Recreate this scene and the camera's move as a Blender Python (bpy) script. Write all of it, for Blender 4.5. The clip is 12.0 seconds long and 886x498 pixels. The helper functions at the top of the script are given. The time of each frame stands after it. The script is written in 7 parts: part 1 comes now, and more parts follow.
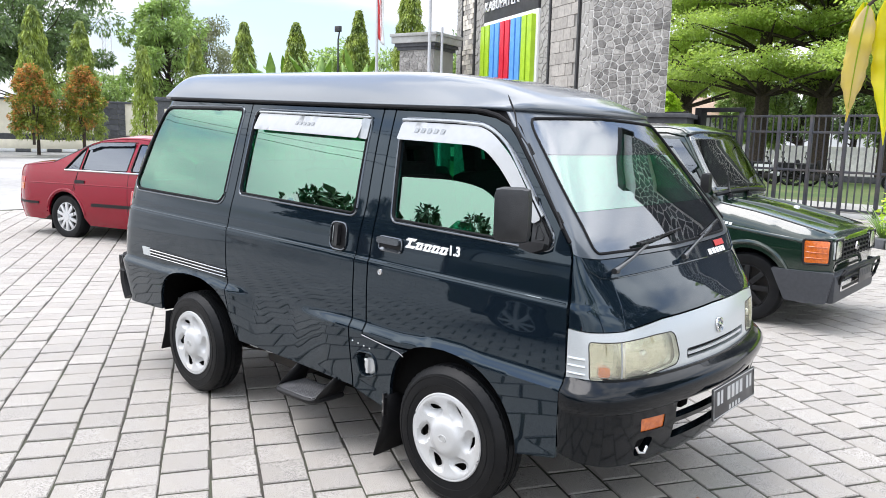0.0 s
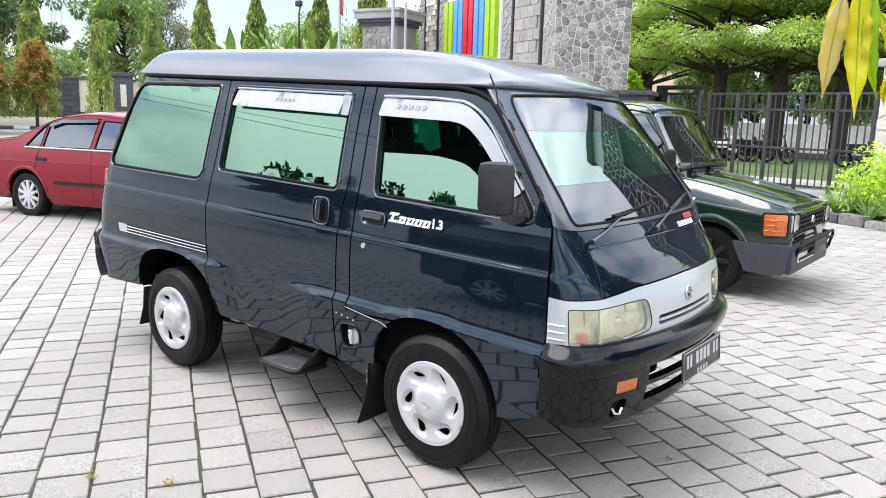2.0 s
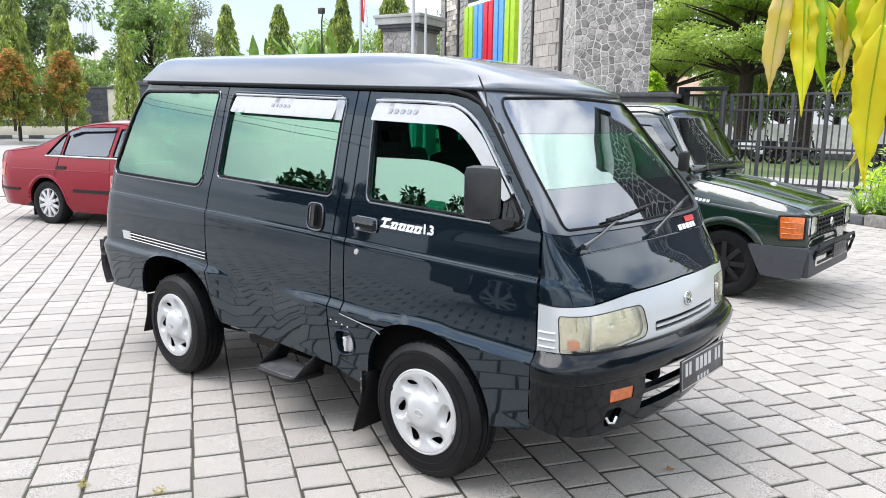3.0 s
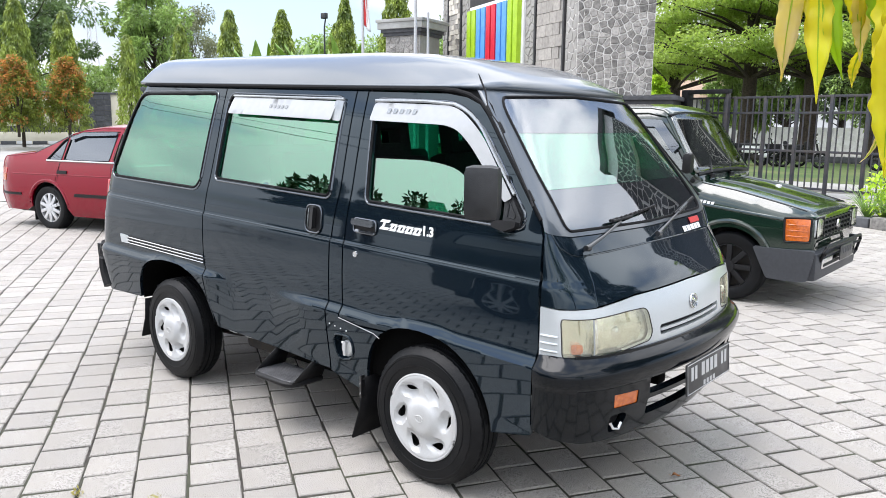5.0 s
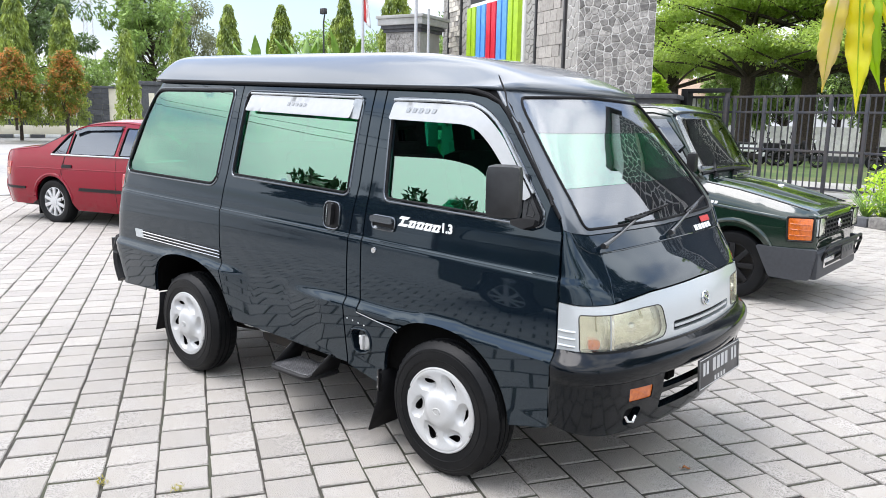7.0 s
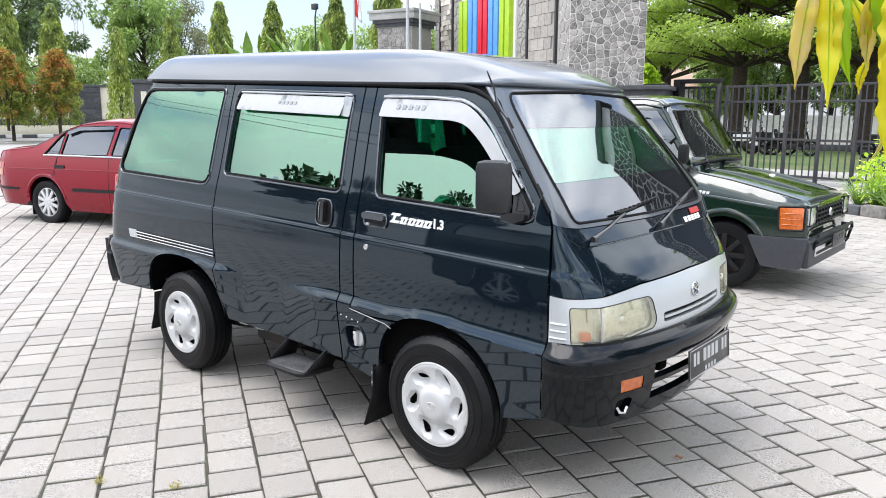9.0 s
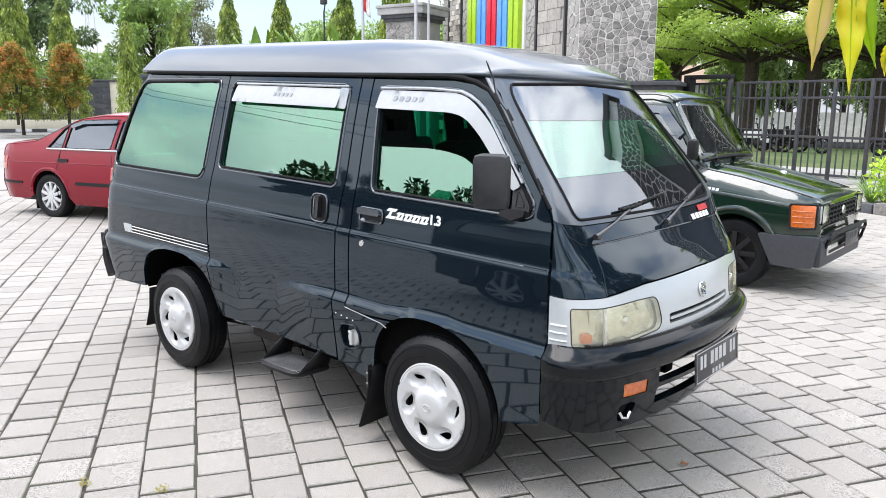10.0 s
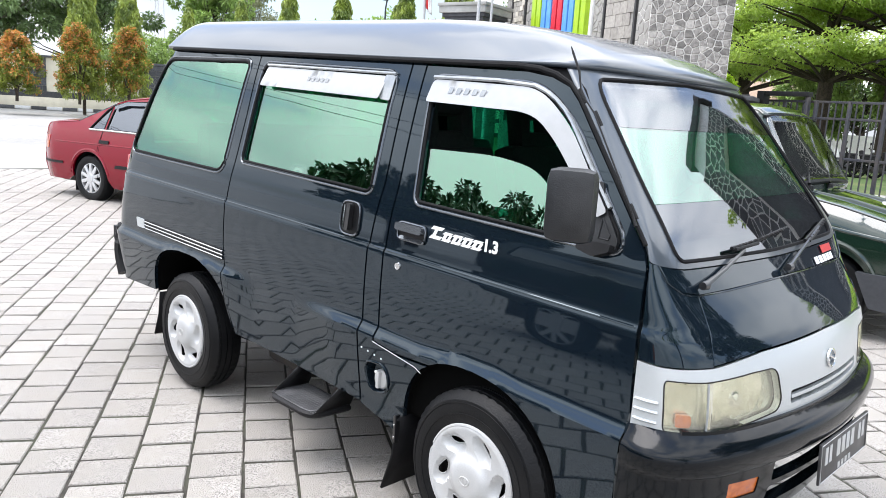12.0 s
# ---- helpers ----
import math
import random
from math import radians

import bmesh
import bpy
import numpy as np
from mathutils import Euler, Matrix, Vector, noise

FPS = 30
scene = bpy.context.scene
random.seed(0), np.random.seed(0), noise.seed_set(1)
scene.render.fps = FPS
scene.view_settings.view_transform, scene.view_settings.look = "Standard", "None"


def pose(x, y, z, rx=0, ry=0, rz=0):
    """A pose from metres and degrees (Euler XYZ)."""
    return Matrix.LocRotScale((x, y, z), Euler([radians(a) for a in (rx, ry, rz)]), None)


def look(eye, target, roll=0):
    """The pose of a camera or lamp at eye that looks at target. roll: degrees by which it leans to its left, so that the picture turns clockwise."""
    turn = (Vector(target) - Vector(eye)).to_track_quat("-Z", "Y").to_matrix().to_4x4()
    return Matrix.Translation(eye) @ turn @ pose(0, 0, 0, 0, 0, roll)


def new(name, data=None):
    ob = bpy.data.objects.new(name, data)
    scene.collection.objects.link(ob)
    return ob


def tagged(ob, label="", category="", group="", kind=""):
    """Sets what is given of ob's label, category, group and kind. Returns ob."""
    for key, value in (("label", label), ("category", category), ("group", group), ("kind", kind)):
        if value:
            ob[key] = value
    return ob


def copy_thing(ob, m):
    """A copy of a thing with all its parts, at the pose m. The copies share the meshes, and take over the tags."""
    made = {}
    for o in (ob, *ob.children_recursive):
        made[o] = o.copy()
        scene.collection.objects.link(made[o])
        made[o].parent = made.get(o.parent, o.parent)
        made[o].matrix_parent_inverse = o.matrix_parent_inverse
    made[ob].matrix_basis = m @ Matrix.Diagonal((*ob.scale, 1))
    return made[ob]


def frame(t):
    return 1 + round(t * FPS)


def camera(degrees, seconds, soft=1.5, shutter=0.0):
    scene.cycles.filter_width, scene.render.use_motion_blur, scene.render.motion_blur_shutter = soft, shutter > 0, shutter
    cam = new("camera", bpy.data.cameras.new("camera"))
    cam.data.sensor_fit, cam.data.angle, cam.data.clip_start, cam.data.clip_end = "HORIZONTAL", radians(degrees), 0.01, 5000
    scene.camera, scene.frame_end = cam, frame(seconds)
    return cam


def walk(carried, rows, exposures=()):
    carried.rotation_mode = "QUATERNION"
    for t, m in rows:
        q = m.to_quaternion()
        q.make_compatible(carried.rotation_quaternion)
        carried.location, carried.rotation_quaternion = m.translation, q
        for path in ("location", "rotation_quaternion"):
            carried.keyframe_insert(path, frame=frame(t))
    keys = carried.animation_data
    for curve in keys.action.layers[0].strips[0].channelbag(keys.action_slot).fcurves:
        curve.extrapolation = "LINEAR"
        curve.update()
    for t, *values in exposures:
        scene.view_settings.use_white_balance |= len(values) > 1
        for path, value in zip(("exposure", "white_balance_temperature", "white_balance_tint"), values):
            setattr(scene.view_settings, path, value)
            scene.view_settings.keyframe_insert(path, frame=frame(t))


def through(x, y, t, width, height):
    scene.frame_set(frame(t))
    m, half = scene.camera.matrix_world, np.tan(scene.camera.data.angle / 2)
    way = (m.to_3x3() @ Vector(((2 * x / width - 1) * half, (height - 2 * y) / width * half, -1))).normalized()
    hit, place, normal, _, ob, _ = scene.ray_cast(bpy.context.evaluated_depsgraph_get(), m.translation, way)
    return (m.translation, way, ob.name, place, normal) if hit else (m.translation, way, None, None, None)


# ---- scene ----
from mathutils import geometry

# ---------- camera ----------
cam = camera(60.7, 12.0, soft=0.9)
PATH = [
    (0, (2.821, -2.914, 1.475), (1.515, -1.429, 1.178), 1.5),
    (0.5, (2.785, -2.99, 1.463), (1.524, -1.471, 1.142), 1.5),
    (1, (2.787, -3.074, 1.466), (1.564, -1.528, 1.125), 1.6),
    (1.5, (2.796, -3.102, 1.469), (1.587, -1.549, 1.115), 1.7),
    (2, (2.824, -3.044, 1.471), (1.601, -1.501, 1.118), 1.6),
    (2.5, (2.86, -2.969, 1.472), (1.611, -1.447, 1.123), 1.3),
    (3, (2.9, -2.917, 1.469), (1.623, -1.417, 1.127), 0.9),
    (5, (2.874, -2.865, 1.449), (1.588, -1.369, 1.119), 0.7),
    (5.5, (2.876, -2.864, 1.455), (1.592, -1.367, 1.123), 0.7),
    (6, (2.872, -2.866, 1.454), (1.589, -1.369, 1.121), 1.0),
    (6.5, (2.85, -2.925, 1.457), (1.568, -1.427, 1.121), 1.2),
    (8.5, (2.847, -3.01, 1.468), (1.589, -1.495, 1.114), 0.5),
    (9, (2.875, -2.98, 1.471), (1.609, -1.473, 1.116), 0.3),
    (9.5, (2.888, -2.916, 1.464), (1.608, -1.422, 1.108), 0.2),
    (10, (2.839, -2.866, 1.455), (1.557, -1.376, 1.09), 0.5),
    (10.5, (2.696, -2.837, 1.458), (1.427, -1.338, 1.079), 1.0),
    (11, (2.572, -2.788, 1.456), (1.317, -1.279, 1.07), 1.6),
    (11.5, (2.488, -2.602, 1.437), (1.205, -1.116, 1.054), 2.5),
    (12, (2.408, -2.42, 1.433), (1.036, -1.012, 1.069), 3.7),
]
walk(cam, [(t, look(eye, target, roll)) for t, eye, target, roll in PATH], [(0, 1.13, 6470, 13), (10, 1.13, 6470, 13), (11.5, 1.22, 6470, 13), (12, 1.22, 6470, 13)])

# ---------- daylight: bright broken cloud, soft high sun ----------
SUN_UP, SUN_ROUND = 68.0, 232.0     # degrees: height, and compass angle from +Y towards +X
world = bpy.data.worlds.new("sky")
scene.world = world
world.use_nodes = True
wn, wl = world.node_tree.nodes, world.node_tree.links
wn.clear()
w_out = wn.new("ShaderNodeOutputWorld")
w_bg = wn.new("ShaderNodeBackground")
w_sky = wn.new("ShaderNodeTexSky")
w_sky.sky_type = "NISHITA"
w_sky.sun_disc = False
w_sky.sun_elevation = radians(SUN_UP)
w_sky.sun_rotation = radians(SUN_ROUND)
w_scale = wn.new("ShaderNodeVectorMath")
w_scale.operation = "SCALE"
w_scale.inputs["Scale"].default_value = 0.15
w_co = wn.new("ShaderNodeTexCoord")
w_map = wn.new("ShaderNodeMapping")
w_map.inputs["Scale"].default_value = (1.0, 1.0, 3.2)
w_noise = wn.new("ShaderNodeTexNoise")
w_noise.inputs["Scale"].default_value = 2.4
w_noise.inputs["Detail"].default_value = 5.0
w_noise.inputs["Roughness"].default_value = 0.45
w_ramp = wn.new("ShaderNodeValToRGB")
w_ramp.color_ramp.elements[0].position = 0.26
w_ramp.color_ramp.elements[1].position = 0.50
w_mix = wn.new("ShaderNodeMix")
w_mix.data_type = "RGBA"
w_cloud = wn.new("ShaderNodeValToRGB")
w_cloud.color_ramp.elements[0].color = (0.46, 0.52, 0.60, 1)
w_cloud.color_ramp.elements[1].color = (0.95, 0.98, 1.0, 1)
w_cloud.color_ramp.elements[0].position = 0.40
w_cloud.color_ramp.elements[1].position = 0.60
wl.new(w_co.outputs["Generated"], w_map.inputs["Vector"])
wl.new(w_map.outputs["Vector"], w_noise.inputs["Vector"])
wl.new(w_noise.outputs["Fac"], w_ramp.inputs["Fac"])
wl.new(w_noise.outputs["Fac"], w_cloud.inputs["Fac"])
wl.new(w_sky.outputs["Color"], w_scale.inputs[0])
wl.new(w_ramp.outputs["Color"], w_mix.inputs["Factor"])
wl.new(w_scale.outputs["Vector"], w_mix.inputs["A"])
wl.new(w_cloud.outputs["Color"], w_mix.inputs["B"])
w_sep = wn.new("ShaderNodeSeparateXYZ")      # overcast sky: bright overhead, dimmer towards the horizon
w_high = wn.new("ShaderNodeMapRange")
w_high.inputs["From Min"].default_value, w_high.inputs["From Max"].default_value = 0.05, 0.85
w_high.inputs["To Min"].default_value, w_high.inputs["To Max"].default_value = 0.66, 1.72
w_fade = wn.new("ShaderNodeVectorMath")
w_fade.operation = "SCALE"
wl.new(w_co.outputs["Generated"], w_sep.inputs["Vector"])
wl.new(w_sep.outputs["Z"], w_high.inputs["Value"])
wl.new(w_mix.outputs["Result"], w_fade.inputs[0])
wl.new(w_high.outputs["Result"], w_fade.inputs["Scale"])
wl.new(w_fade.outputs["Vector"], w_bg.inputs["Color"])
wl.new(w_bg.outputs["Background"], w_out.inputs["Surface"])
w_bg.inputs["Strength"].default_value = 1.0

sun_data = bpy.data.lights.new("sun", "SUN")
sun_data.energy = 1.5
sun_data.angle = radians(42)
sun_data.color = (1.0, 0.972, 0.95)
sun = new("sun", sun_data)
sun_dir = Vector((math.sin(radians(SUN_ROUND)) * math.cos(radians(SUN_UP)), math.cos(radians(SUN_ROUND)) * math.cos(radians(SUN_UP)), math.sin(radians(SUN_UP))))
sun.matrix_world = look(sun_dir * 40, (0, 0, 0))


# ---------- materials ----------
def mat(name, base, rough=0.6, metal=0.0, dark=None, scale=20.0, mix=(0.35, 0.65), bump=0.0, bump_scale=None, coat=0.0,
        random_tint=0.0, spread=None, spread_scale=1.5, spec=0.5, rough_var=0.0, islands=False):
    """Principled surface: two tones mixed by fine noise, broad stains, bump."""
    m = bpy.data.materials.new(name)
    m.use_nodes = True
    n, l = m.node_tree.nodes, m.node_tree.links
    b = n["Principled BSDF"]
    b.inputs["Roughness"].default_value = rough
    b.inputs["Metallic"].default_value = metal
    b.inputs["Specular IOR Level"].default_value = spec
    b.inputs["Coat Weight"].default_value = coat
    b.inputs["Coat Roughness"].default_value = 0.03
    co = n.new("ShaderNodeTexCoord").outputs["Object"]
    dark = dark or tuple(c * 0.75 for c in base)

    def noise_of(s, detail=5.0):
        k = n.new("ShaderNodeTexNoise")
        k.inputs["Scale"].default_value = s
        k.inputs["Detail"].default_value = detail
        l.new(co, k.inputs["Vector"])
        return k.outputs["Fac"]

    fine = noise_of(scale)
    ramp = n.new("ShaderNodeValToRGB")
    ramp.color_ramp.elements[0].position, ramp.color_ramp.elements[1].position = mix
    ramp.color_ramp.elements[0].color, ramp.color_ramp.elements[1].color = (*dark, 1), (*base, 1)
    l.new(fine, ramp.inputs["Fac"])
    col = ramp.outputs["Color"]
    if spread:
        r2 = n.new("ShaderNodeValToRGB")
        r2.color_ramp.elements[0].position, r2.color_ramp.elements[1].position = 0.42, 0.68
        r2.color_ramp.elements[0].color, r2.color_ramp.elements[1].color = (0, 0, 0, 1), (1, 1, 1, 1)
        l.new(noise_of(spread_scale, 3.0), r2.inputs["Fac"])
        x = n.new("ShaderNodeMix")
        x.data_type = "RGBA"
        l.new(r2.outputs["Color"], x.inputs["Factor"])
        l.new(col, x.inputs["A"])
        x.inputs["B"].default_value = (*spread, 1)
        col = x.outputs["Result"]
    if random_tint:
        src = n.new("ShaderNodeNewGeometry").outputs["Random Per Island"] if islands else n.new("ShaderNodeObjectInfo").outputs["Random"]
        mr = n.new("ShaderNodeMapRange")
        mr.inputs["To Min"].default_value, mr.inputs["To Max"].default_value = 1 - random_tint, 1 + random_tint
        l.new(src, mr.inputs["Value"])
        h = n.new("ShaderNodeHueSaturation")
        l.new(mr.outputs["Result"], h.inputs["Value"])
        l.new(col, h.inputs["Color"])
        col = h.outputs["Color"]
    l.new(col, b.inputs["Base Color"])
    if rough_var:
        mr = n.new("ShaderNodeMapRange")
        mr.inputs["To Min"].default_value, mr.inputs["To Max"].default_value = max(0, rough - rough_var), min(1, rough + rough_var)
        l.new(noise_of(scale * 0.4), mr.inputs["Value"])
        l.new(mr.outputs["Result"], b.inputs["Roughness"])
    if bump:
        k = n.new("ShaderNodeBump")
        k.inputs["Strength"].default_value = bump
        k.inputs["Distance"].default_value = 0.01
        l.new(noise_of(bump_scale or scale * 2), k.inputs["Height"])
        l.new(k.outputs["Normal"], b.inputs["Normal"])
    return m


def leaf_mat(name, base, dark, through_col, rough=0.45, tint=0.25, scale=3.0, through=0.32):
    """Leaves: gloss over diffuse with some light passing through."""
    m = mat(name, base, rough, 0, dark, scale, (0.38, 0.62), random_tint=tint, islands=True)
    n, l = m.node_tree.nodes, m.node_tree.links
    b, out = n["Principled BSDF"], n["Material Output"]
    t = n.new("ShaderNodeBsdfTranslucent")
    t.inputs["Color"].default_value = (*through_col, 1)
    x = n.new("ShaderNodeMixShader")
    x.inputs["Fac"].default_value = through
    l.new(b.outputs["BSDF"], x.inputs[1])
    l.new(t.outputs["BSDF"], x.inputs[2])
    l.new(x.outputs["Shader"], out.inputs["Surface"])
    return m


def glass_mat(name, mirror, clear, share, rough=0.0, fresnel=False):
    """A film-coated pane: part mirror, part tinted clear glass."""
    m = bpy.data.materials.new(name)
    m.use_nodes = True
    n, l = m.node_tree.nodes, m.node_tree.links
    n.remove(n["Principled BSDF"])
    g = n.new("ShaderNodeBsdfGlossy")
    g.inputs["Color"].default_value = (*mirror, 1)
    g.inputs["Roughness"].default_value = rough
    t = n.new("ShaderNodeBsdfTransparent")
    t.inputs["Color"].default_value = (*clear, 1)
    x = n.new("ShaderNodeMixShader")
    x.inputs["Fac"].default_value = share
    if fresnel:
        f = n.new("ShaderNodeFresnel")
        f.inputs["IOR"].default_value = 1.5
        l.new(f.outputs["Fac"], x.inputs["Fac"])
    l.new(t.outputs["BSDF"], x.inputs[1])
    l.new(g.outputs["BSDF"], x.inputs[2])
    l.new(x.outputs["Shader"], n["Material Output"].inputs["Surface"])
    return m


M_PAINT = mat("van_paint", (0.0055, 0.0102, 0.0160), 0.03, 0.0, (0.0044, 0.0084, 0.0132), 900, spec=0.70, bump=0.030, bump_scale=3.5)
M_PAINT.node_tree.nodes["Principled BSDF"].inputs["Specular Tint"].default_value = (0.74, 0.90, 1.0, 1)
# same paint as the body, lightened here to stand for mirrored sky
M_ROOF_SKYLIT = mat("van_paint_skylit", (0.056, 0.070, 0.086), 0.36, 0.25, (0.048, 0.061, 0.076), 900, coat=0.9, bump=0.006, bump_scale=5)
M_BUMPER = mat("bumper_paint", (0.0030, 0.0050, 0.0075), 0.11, 0.0, (0.0026, 0.0044, 0.006), 900, spec=0.27, bump=0.006, bump_scale=4)
# grey metal tone standing in for highlights along raised paint edges
M_HILITE = mat("paint_edge_highlight", (0.17, 0.185, 0.20), 0.2, 0.85, (0.14, 0.15, 0.165), 300)
M_ROOF_SKYLIT.node_tree.nodes["Principled BSDF"].inputs["Coat Roughness"].default_value = 0.06
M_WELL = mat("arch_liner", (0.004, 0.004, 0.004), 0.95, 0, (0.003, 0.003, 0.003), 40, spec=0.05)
M_SILVER = mat("silver_paint", (0.60, 0.63, 0.64), 0.34, 0.35, (0.47, 0.50, 0.51), 700, coat=0.4)
M_BLACK = mat("black_plastic", (0.010, 0.010, 0.011), 0.5, 0, (0.006, 0.006, 0.007), 60, spec=.3, bump=0.15, bump_scale=300)
M_RUBBER = mat("black_rubber", (0.009, 0.009, 0.010), 0.65, 0, (0.006, 0.006, 0.007), 40, spec=.15, bump=0.1, bump_scale=120)
M_TYRE = mat("tyre_rubber", (0.0042, 0.0048, 0.0060), 0.45, 0, (0.0032, 0.0036, 0.0044), 25, bump=0.2, bump_scale=160, spread=(0.007, 0.0072, 0.0078), spread_scale=9, spec=.22)
M_COVER = mat("wheel_cover_silver", (0.54, 0.55, 0.555), 0.42, 0.15, (0.50, 0.51, 0.515), 200, spread=(0.49, 0.49, 0.48), spread_scale=9)
M_CHROME = mat("chrome", (0.75, 0.76, 0.77), 0.12, 1.0, (0.6, 0.6, 0.6), 80)
M_DARKMETAL = mat("dark_metal", (0.018, 0.018, 0.018), 0.6, 0.3, (0.026, 0.020, 0.015), 30)
M_VISOR = mat("silver_visor", (0.40, 0.412, 0.422), 0.28, 0.1, (0.375, 0.387, 0.395), 30, coat=0.3)
M_MIRROR = mat("faded_black_plastic", (0.014, 0.015, 0.017), 0.38, 0, (0.009, 0.010, 0.011), 40, spread=(0.022, 0.023, 0.025), spread_scale=9, bump=0.12, bump_scale=300)
M_WHITE = mat("white_vinyl", (0.80, 0.81, 0.80), 0.4, 0, (0.72, 0.73, 0.72), 60)
M_REDV = mat("red_vinyl", (0.55, 0.03, 0.03), 0.4, 0, (0.45, 0.02, 0.02), 60)
M_AMBER = mat("amber_lens", (0.62, 0.14, 0.012), 0.15, 0, (0.45, 0.09, 0.008), 50, coat=0.8, bump=0.3, bump_scale=150)
M_REDLENS = mat("red_lens", (0.5, 0.015, 0.012), 0.15, 0, (0.4, 0.01, 0.01), 50, coat=0.8)
M_REFLECTOR = mat("lamp_reflector", (0.95, 0.95, 0.90), 0.12, 0.80, (0.56, 0.55, 0.46), 9, bump=0.9, bump_scale=16)
M_LENS = glass_mat("lamp_lens", (0.95, 0.95, 0.92), (0.98, 0.98, 0.92), 0.15, 0.02)
M_SIDEGLASS = glass_mat("green_film_glass", (0.61, 0.80, 0.71), (0.13, 0.70, 0.49), 0.33)
M_WINDSCREEN = glass_mat("windscreen_glass", (0.90, 0.91, 0.93), (0.34, 0.80, 0.62), 0.31)
M_FILM = glass_mat("grey_film", (0.86, 0.88, 0.92), (0.42, 0.45, 0.46), 0.29)
M_FILMLOW = glass_mat("dark_grey_film", (0.82, 0.85, 0.90), (0.36, 0.38, 0.40), 0.26)
M_SEAT = mat("seat_fabric", (0.022, 0.023, 0.025), 0.9, 0, (0.014, 0.014, 0.016), 80, bump=0.3, bump_scale=300)
M_TRIM = mat("interior_trim", (0.10, 0.11, 0.11), 0.7, 0, (0.07, 0.075, 0.075), 30)
M_PLATE = mat("plate_black", (0.03, 0.03, 0.032), 0.4, 0, (0.02, 0.02, 0.022), 40, spread=(0.07, 0.07, 0.07), spread_scale=12)
M_STEPPLATE = mat("worn_step_plate", (0.13, 0.13, 0.135), 0.4, 0.6, (0.07, 0.07, 0.075), 50, spread=(0.18, 0.18, 0.185), spread_scale=14)
M_TREAD = mat("checker_plate", (0.34, 0.35, 0.36), 0.38, 0.7, (0.20, 0.20, 0.21), 60)
M_ARM = mat("satin_black_steel", (0.014, 0.014, 0.015), 0.3, 0.0, (0.010, 0.010, 0.011), 60, coat=0.5)
M_CLEARGREY = mat("smoked_edge", (0.36, 0.38, 0.39), 0.15, 0.2, (0.28, 0.30, 0.31), 40, coat=0.8)


# ---------- mesh helpers ----------
def link_mesh(name, bm, material, parent=None, label="", smooth=True, sharp=35):
    me = bpy.data.meshes.new(name)
    bm.normal_update()
    if smooth:
        for f in bm.faces:
            f.smooth = True
        for e in bm.edges:
            if len(e.link_faces) == 2 and e.link_faces[0].normal.angle(e.link_faces[1].normal, 0) > radians(sharp):
                e.smooth = False
    bm.to_mesh(me)
    bm.free()
    me.materials.append(material)
    ob = new(name, me)
    if parent:
        ob.parent = parent
    if label:
        ob["label"] = label
    return ob


def part(name, bm, material, parent, label="", smooth=True, sharp=35):
    return link_mesh(name, bm, material, parent, label, smooth, sharp)


def thing(name, at, label, category, group="", kind="", turn=0.0):
    ob = new(name)
    ob.matrix_world = pose(*at, 0, 0, turn)
    return tagged(ob, label, category, group, kind)


def box(bm, lo, hi, bevel=0.0, m=None):
    made = bmesh.ops.create_cube(bm, size=1.0)["verts"]
    c = [(a + b) / 2 for a, b in zip(lo, hi)]
    for v in made:
        v.co = Vector((c[0] + v.co.x * (hi[0] - lo[0]), c[1] + v.co.y * (hi[1] - lo[1]), c[2] + v.co.z * (hi[2] - lo[2])))
    if bevel:
        es = list({e for v in made for e in v.link_edges})
        made = [v for v in bmesh.ops.bevel(bm, geom=es, offset=bevel, segments=2, affect="EDGES", profile=0.6)["verts"]]
        fs = {f for v in made for f in v.link_faces}
        made = list({v for f in fs for v in f.verts})
    if m is not None:
        bmesh.ops.transform(bm, matrix=m, verts=made)
    return made


def new_box(lo, hi, bevel=0.0, m=None):
    bm = bmesh.new()
    box(bm, lo, hi, bevel, m)
    return bm


def tube(bm, pts, radius, sides=8, closed=False, caps=True, squash=None):
    """A round bar along a line of points; radius may be a list."""
    pts = [Vector(p) for p in pts]
    n = len(pts)
    rings = []
    up = Vector((0, 0, 1))
    for i, p in enumerate(pts):
        a = pts[i - 1] if (i or closed) else p
        b = pts[(i + 1) % n] if (i < n - 1 or closed) else p
        d = (b - a).normalized()
        side = d.cross(up if abs(d.dot(up)) < 0.95 else Vector((1, 0, 0))).normalized()
        top = side.cross(d)
        r = radius[i] if isinstance(radius, (list, tuple)) else radius
        rings.append([bm.verts.new(p + (side * math.cos(k / sides * math.tau) + top * math.sin(k / sides * math.tau)) * r) for k in range(sides)])
    for i in range(n if closed else n - 1):
        a, b = rings[i], rings[(i + 1) % n]
        for k in range(sides):
            bm.faces.new((a[k], a[(k + 1) % sides], b[(k + 1) % sides], b[k]))
    if caps and not closed:
        bm.faces.new(rings[0][::-1])
        bm.faces.new(rings[-1])
    return bm


def lathe(bm, profile, centre, axis_y=True, segments=48, m=None):
    """Turn (radius, depth) about the Y axis (or Z)."""
    rings = []
    for r, d in profile:
        ring = []
        for k in range(segments):
            a = k / segments * math.tau
            p = Vector((r * math.cos(a), d, r * math.sin(a))) if axis_y else Vector((r * math.cos(a), r * math.sin(a), d))
            p += Vector(centre)
            ring.append(bm.verts.new(m @ p if m is not None else p))
        rings.append(ring)
    for a, b in zip(rings, rings[1:]):
        for k in range(segments):
            bm.faces.new((a[k], a[(k + 1) % segments], b[(k + 1) % segments], b[k]))
    return rings


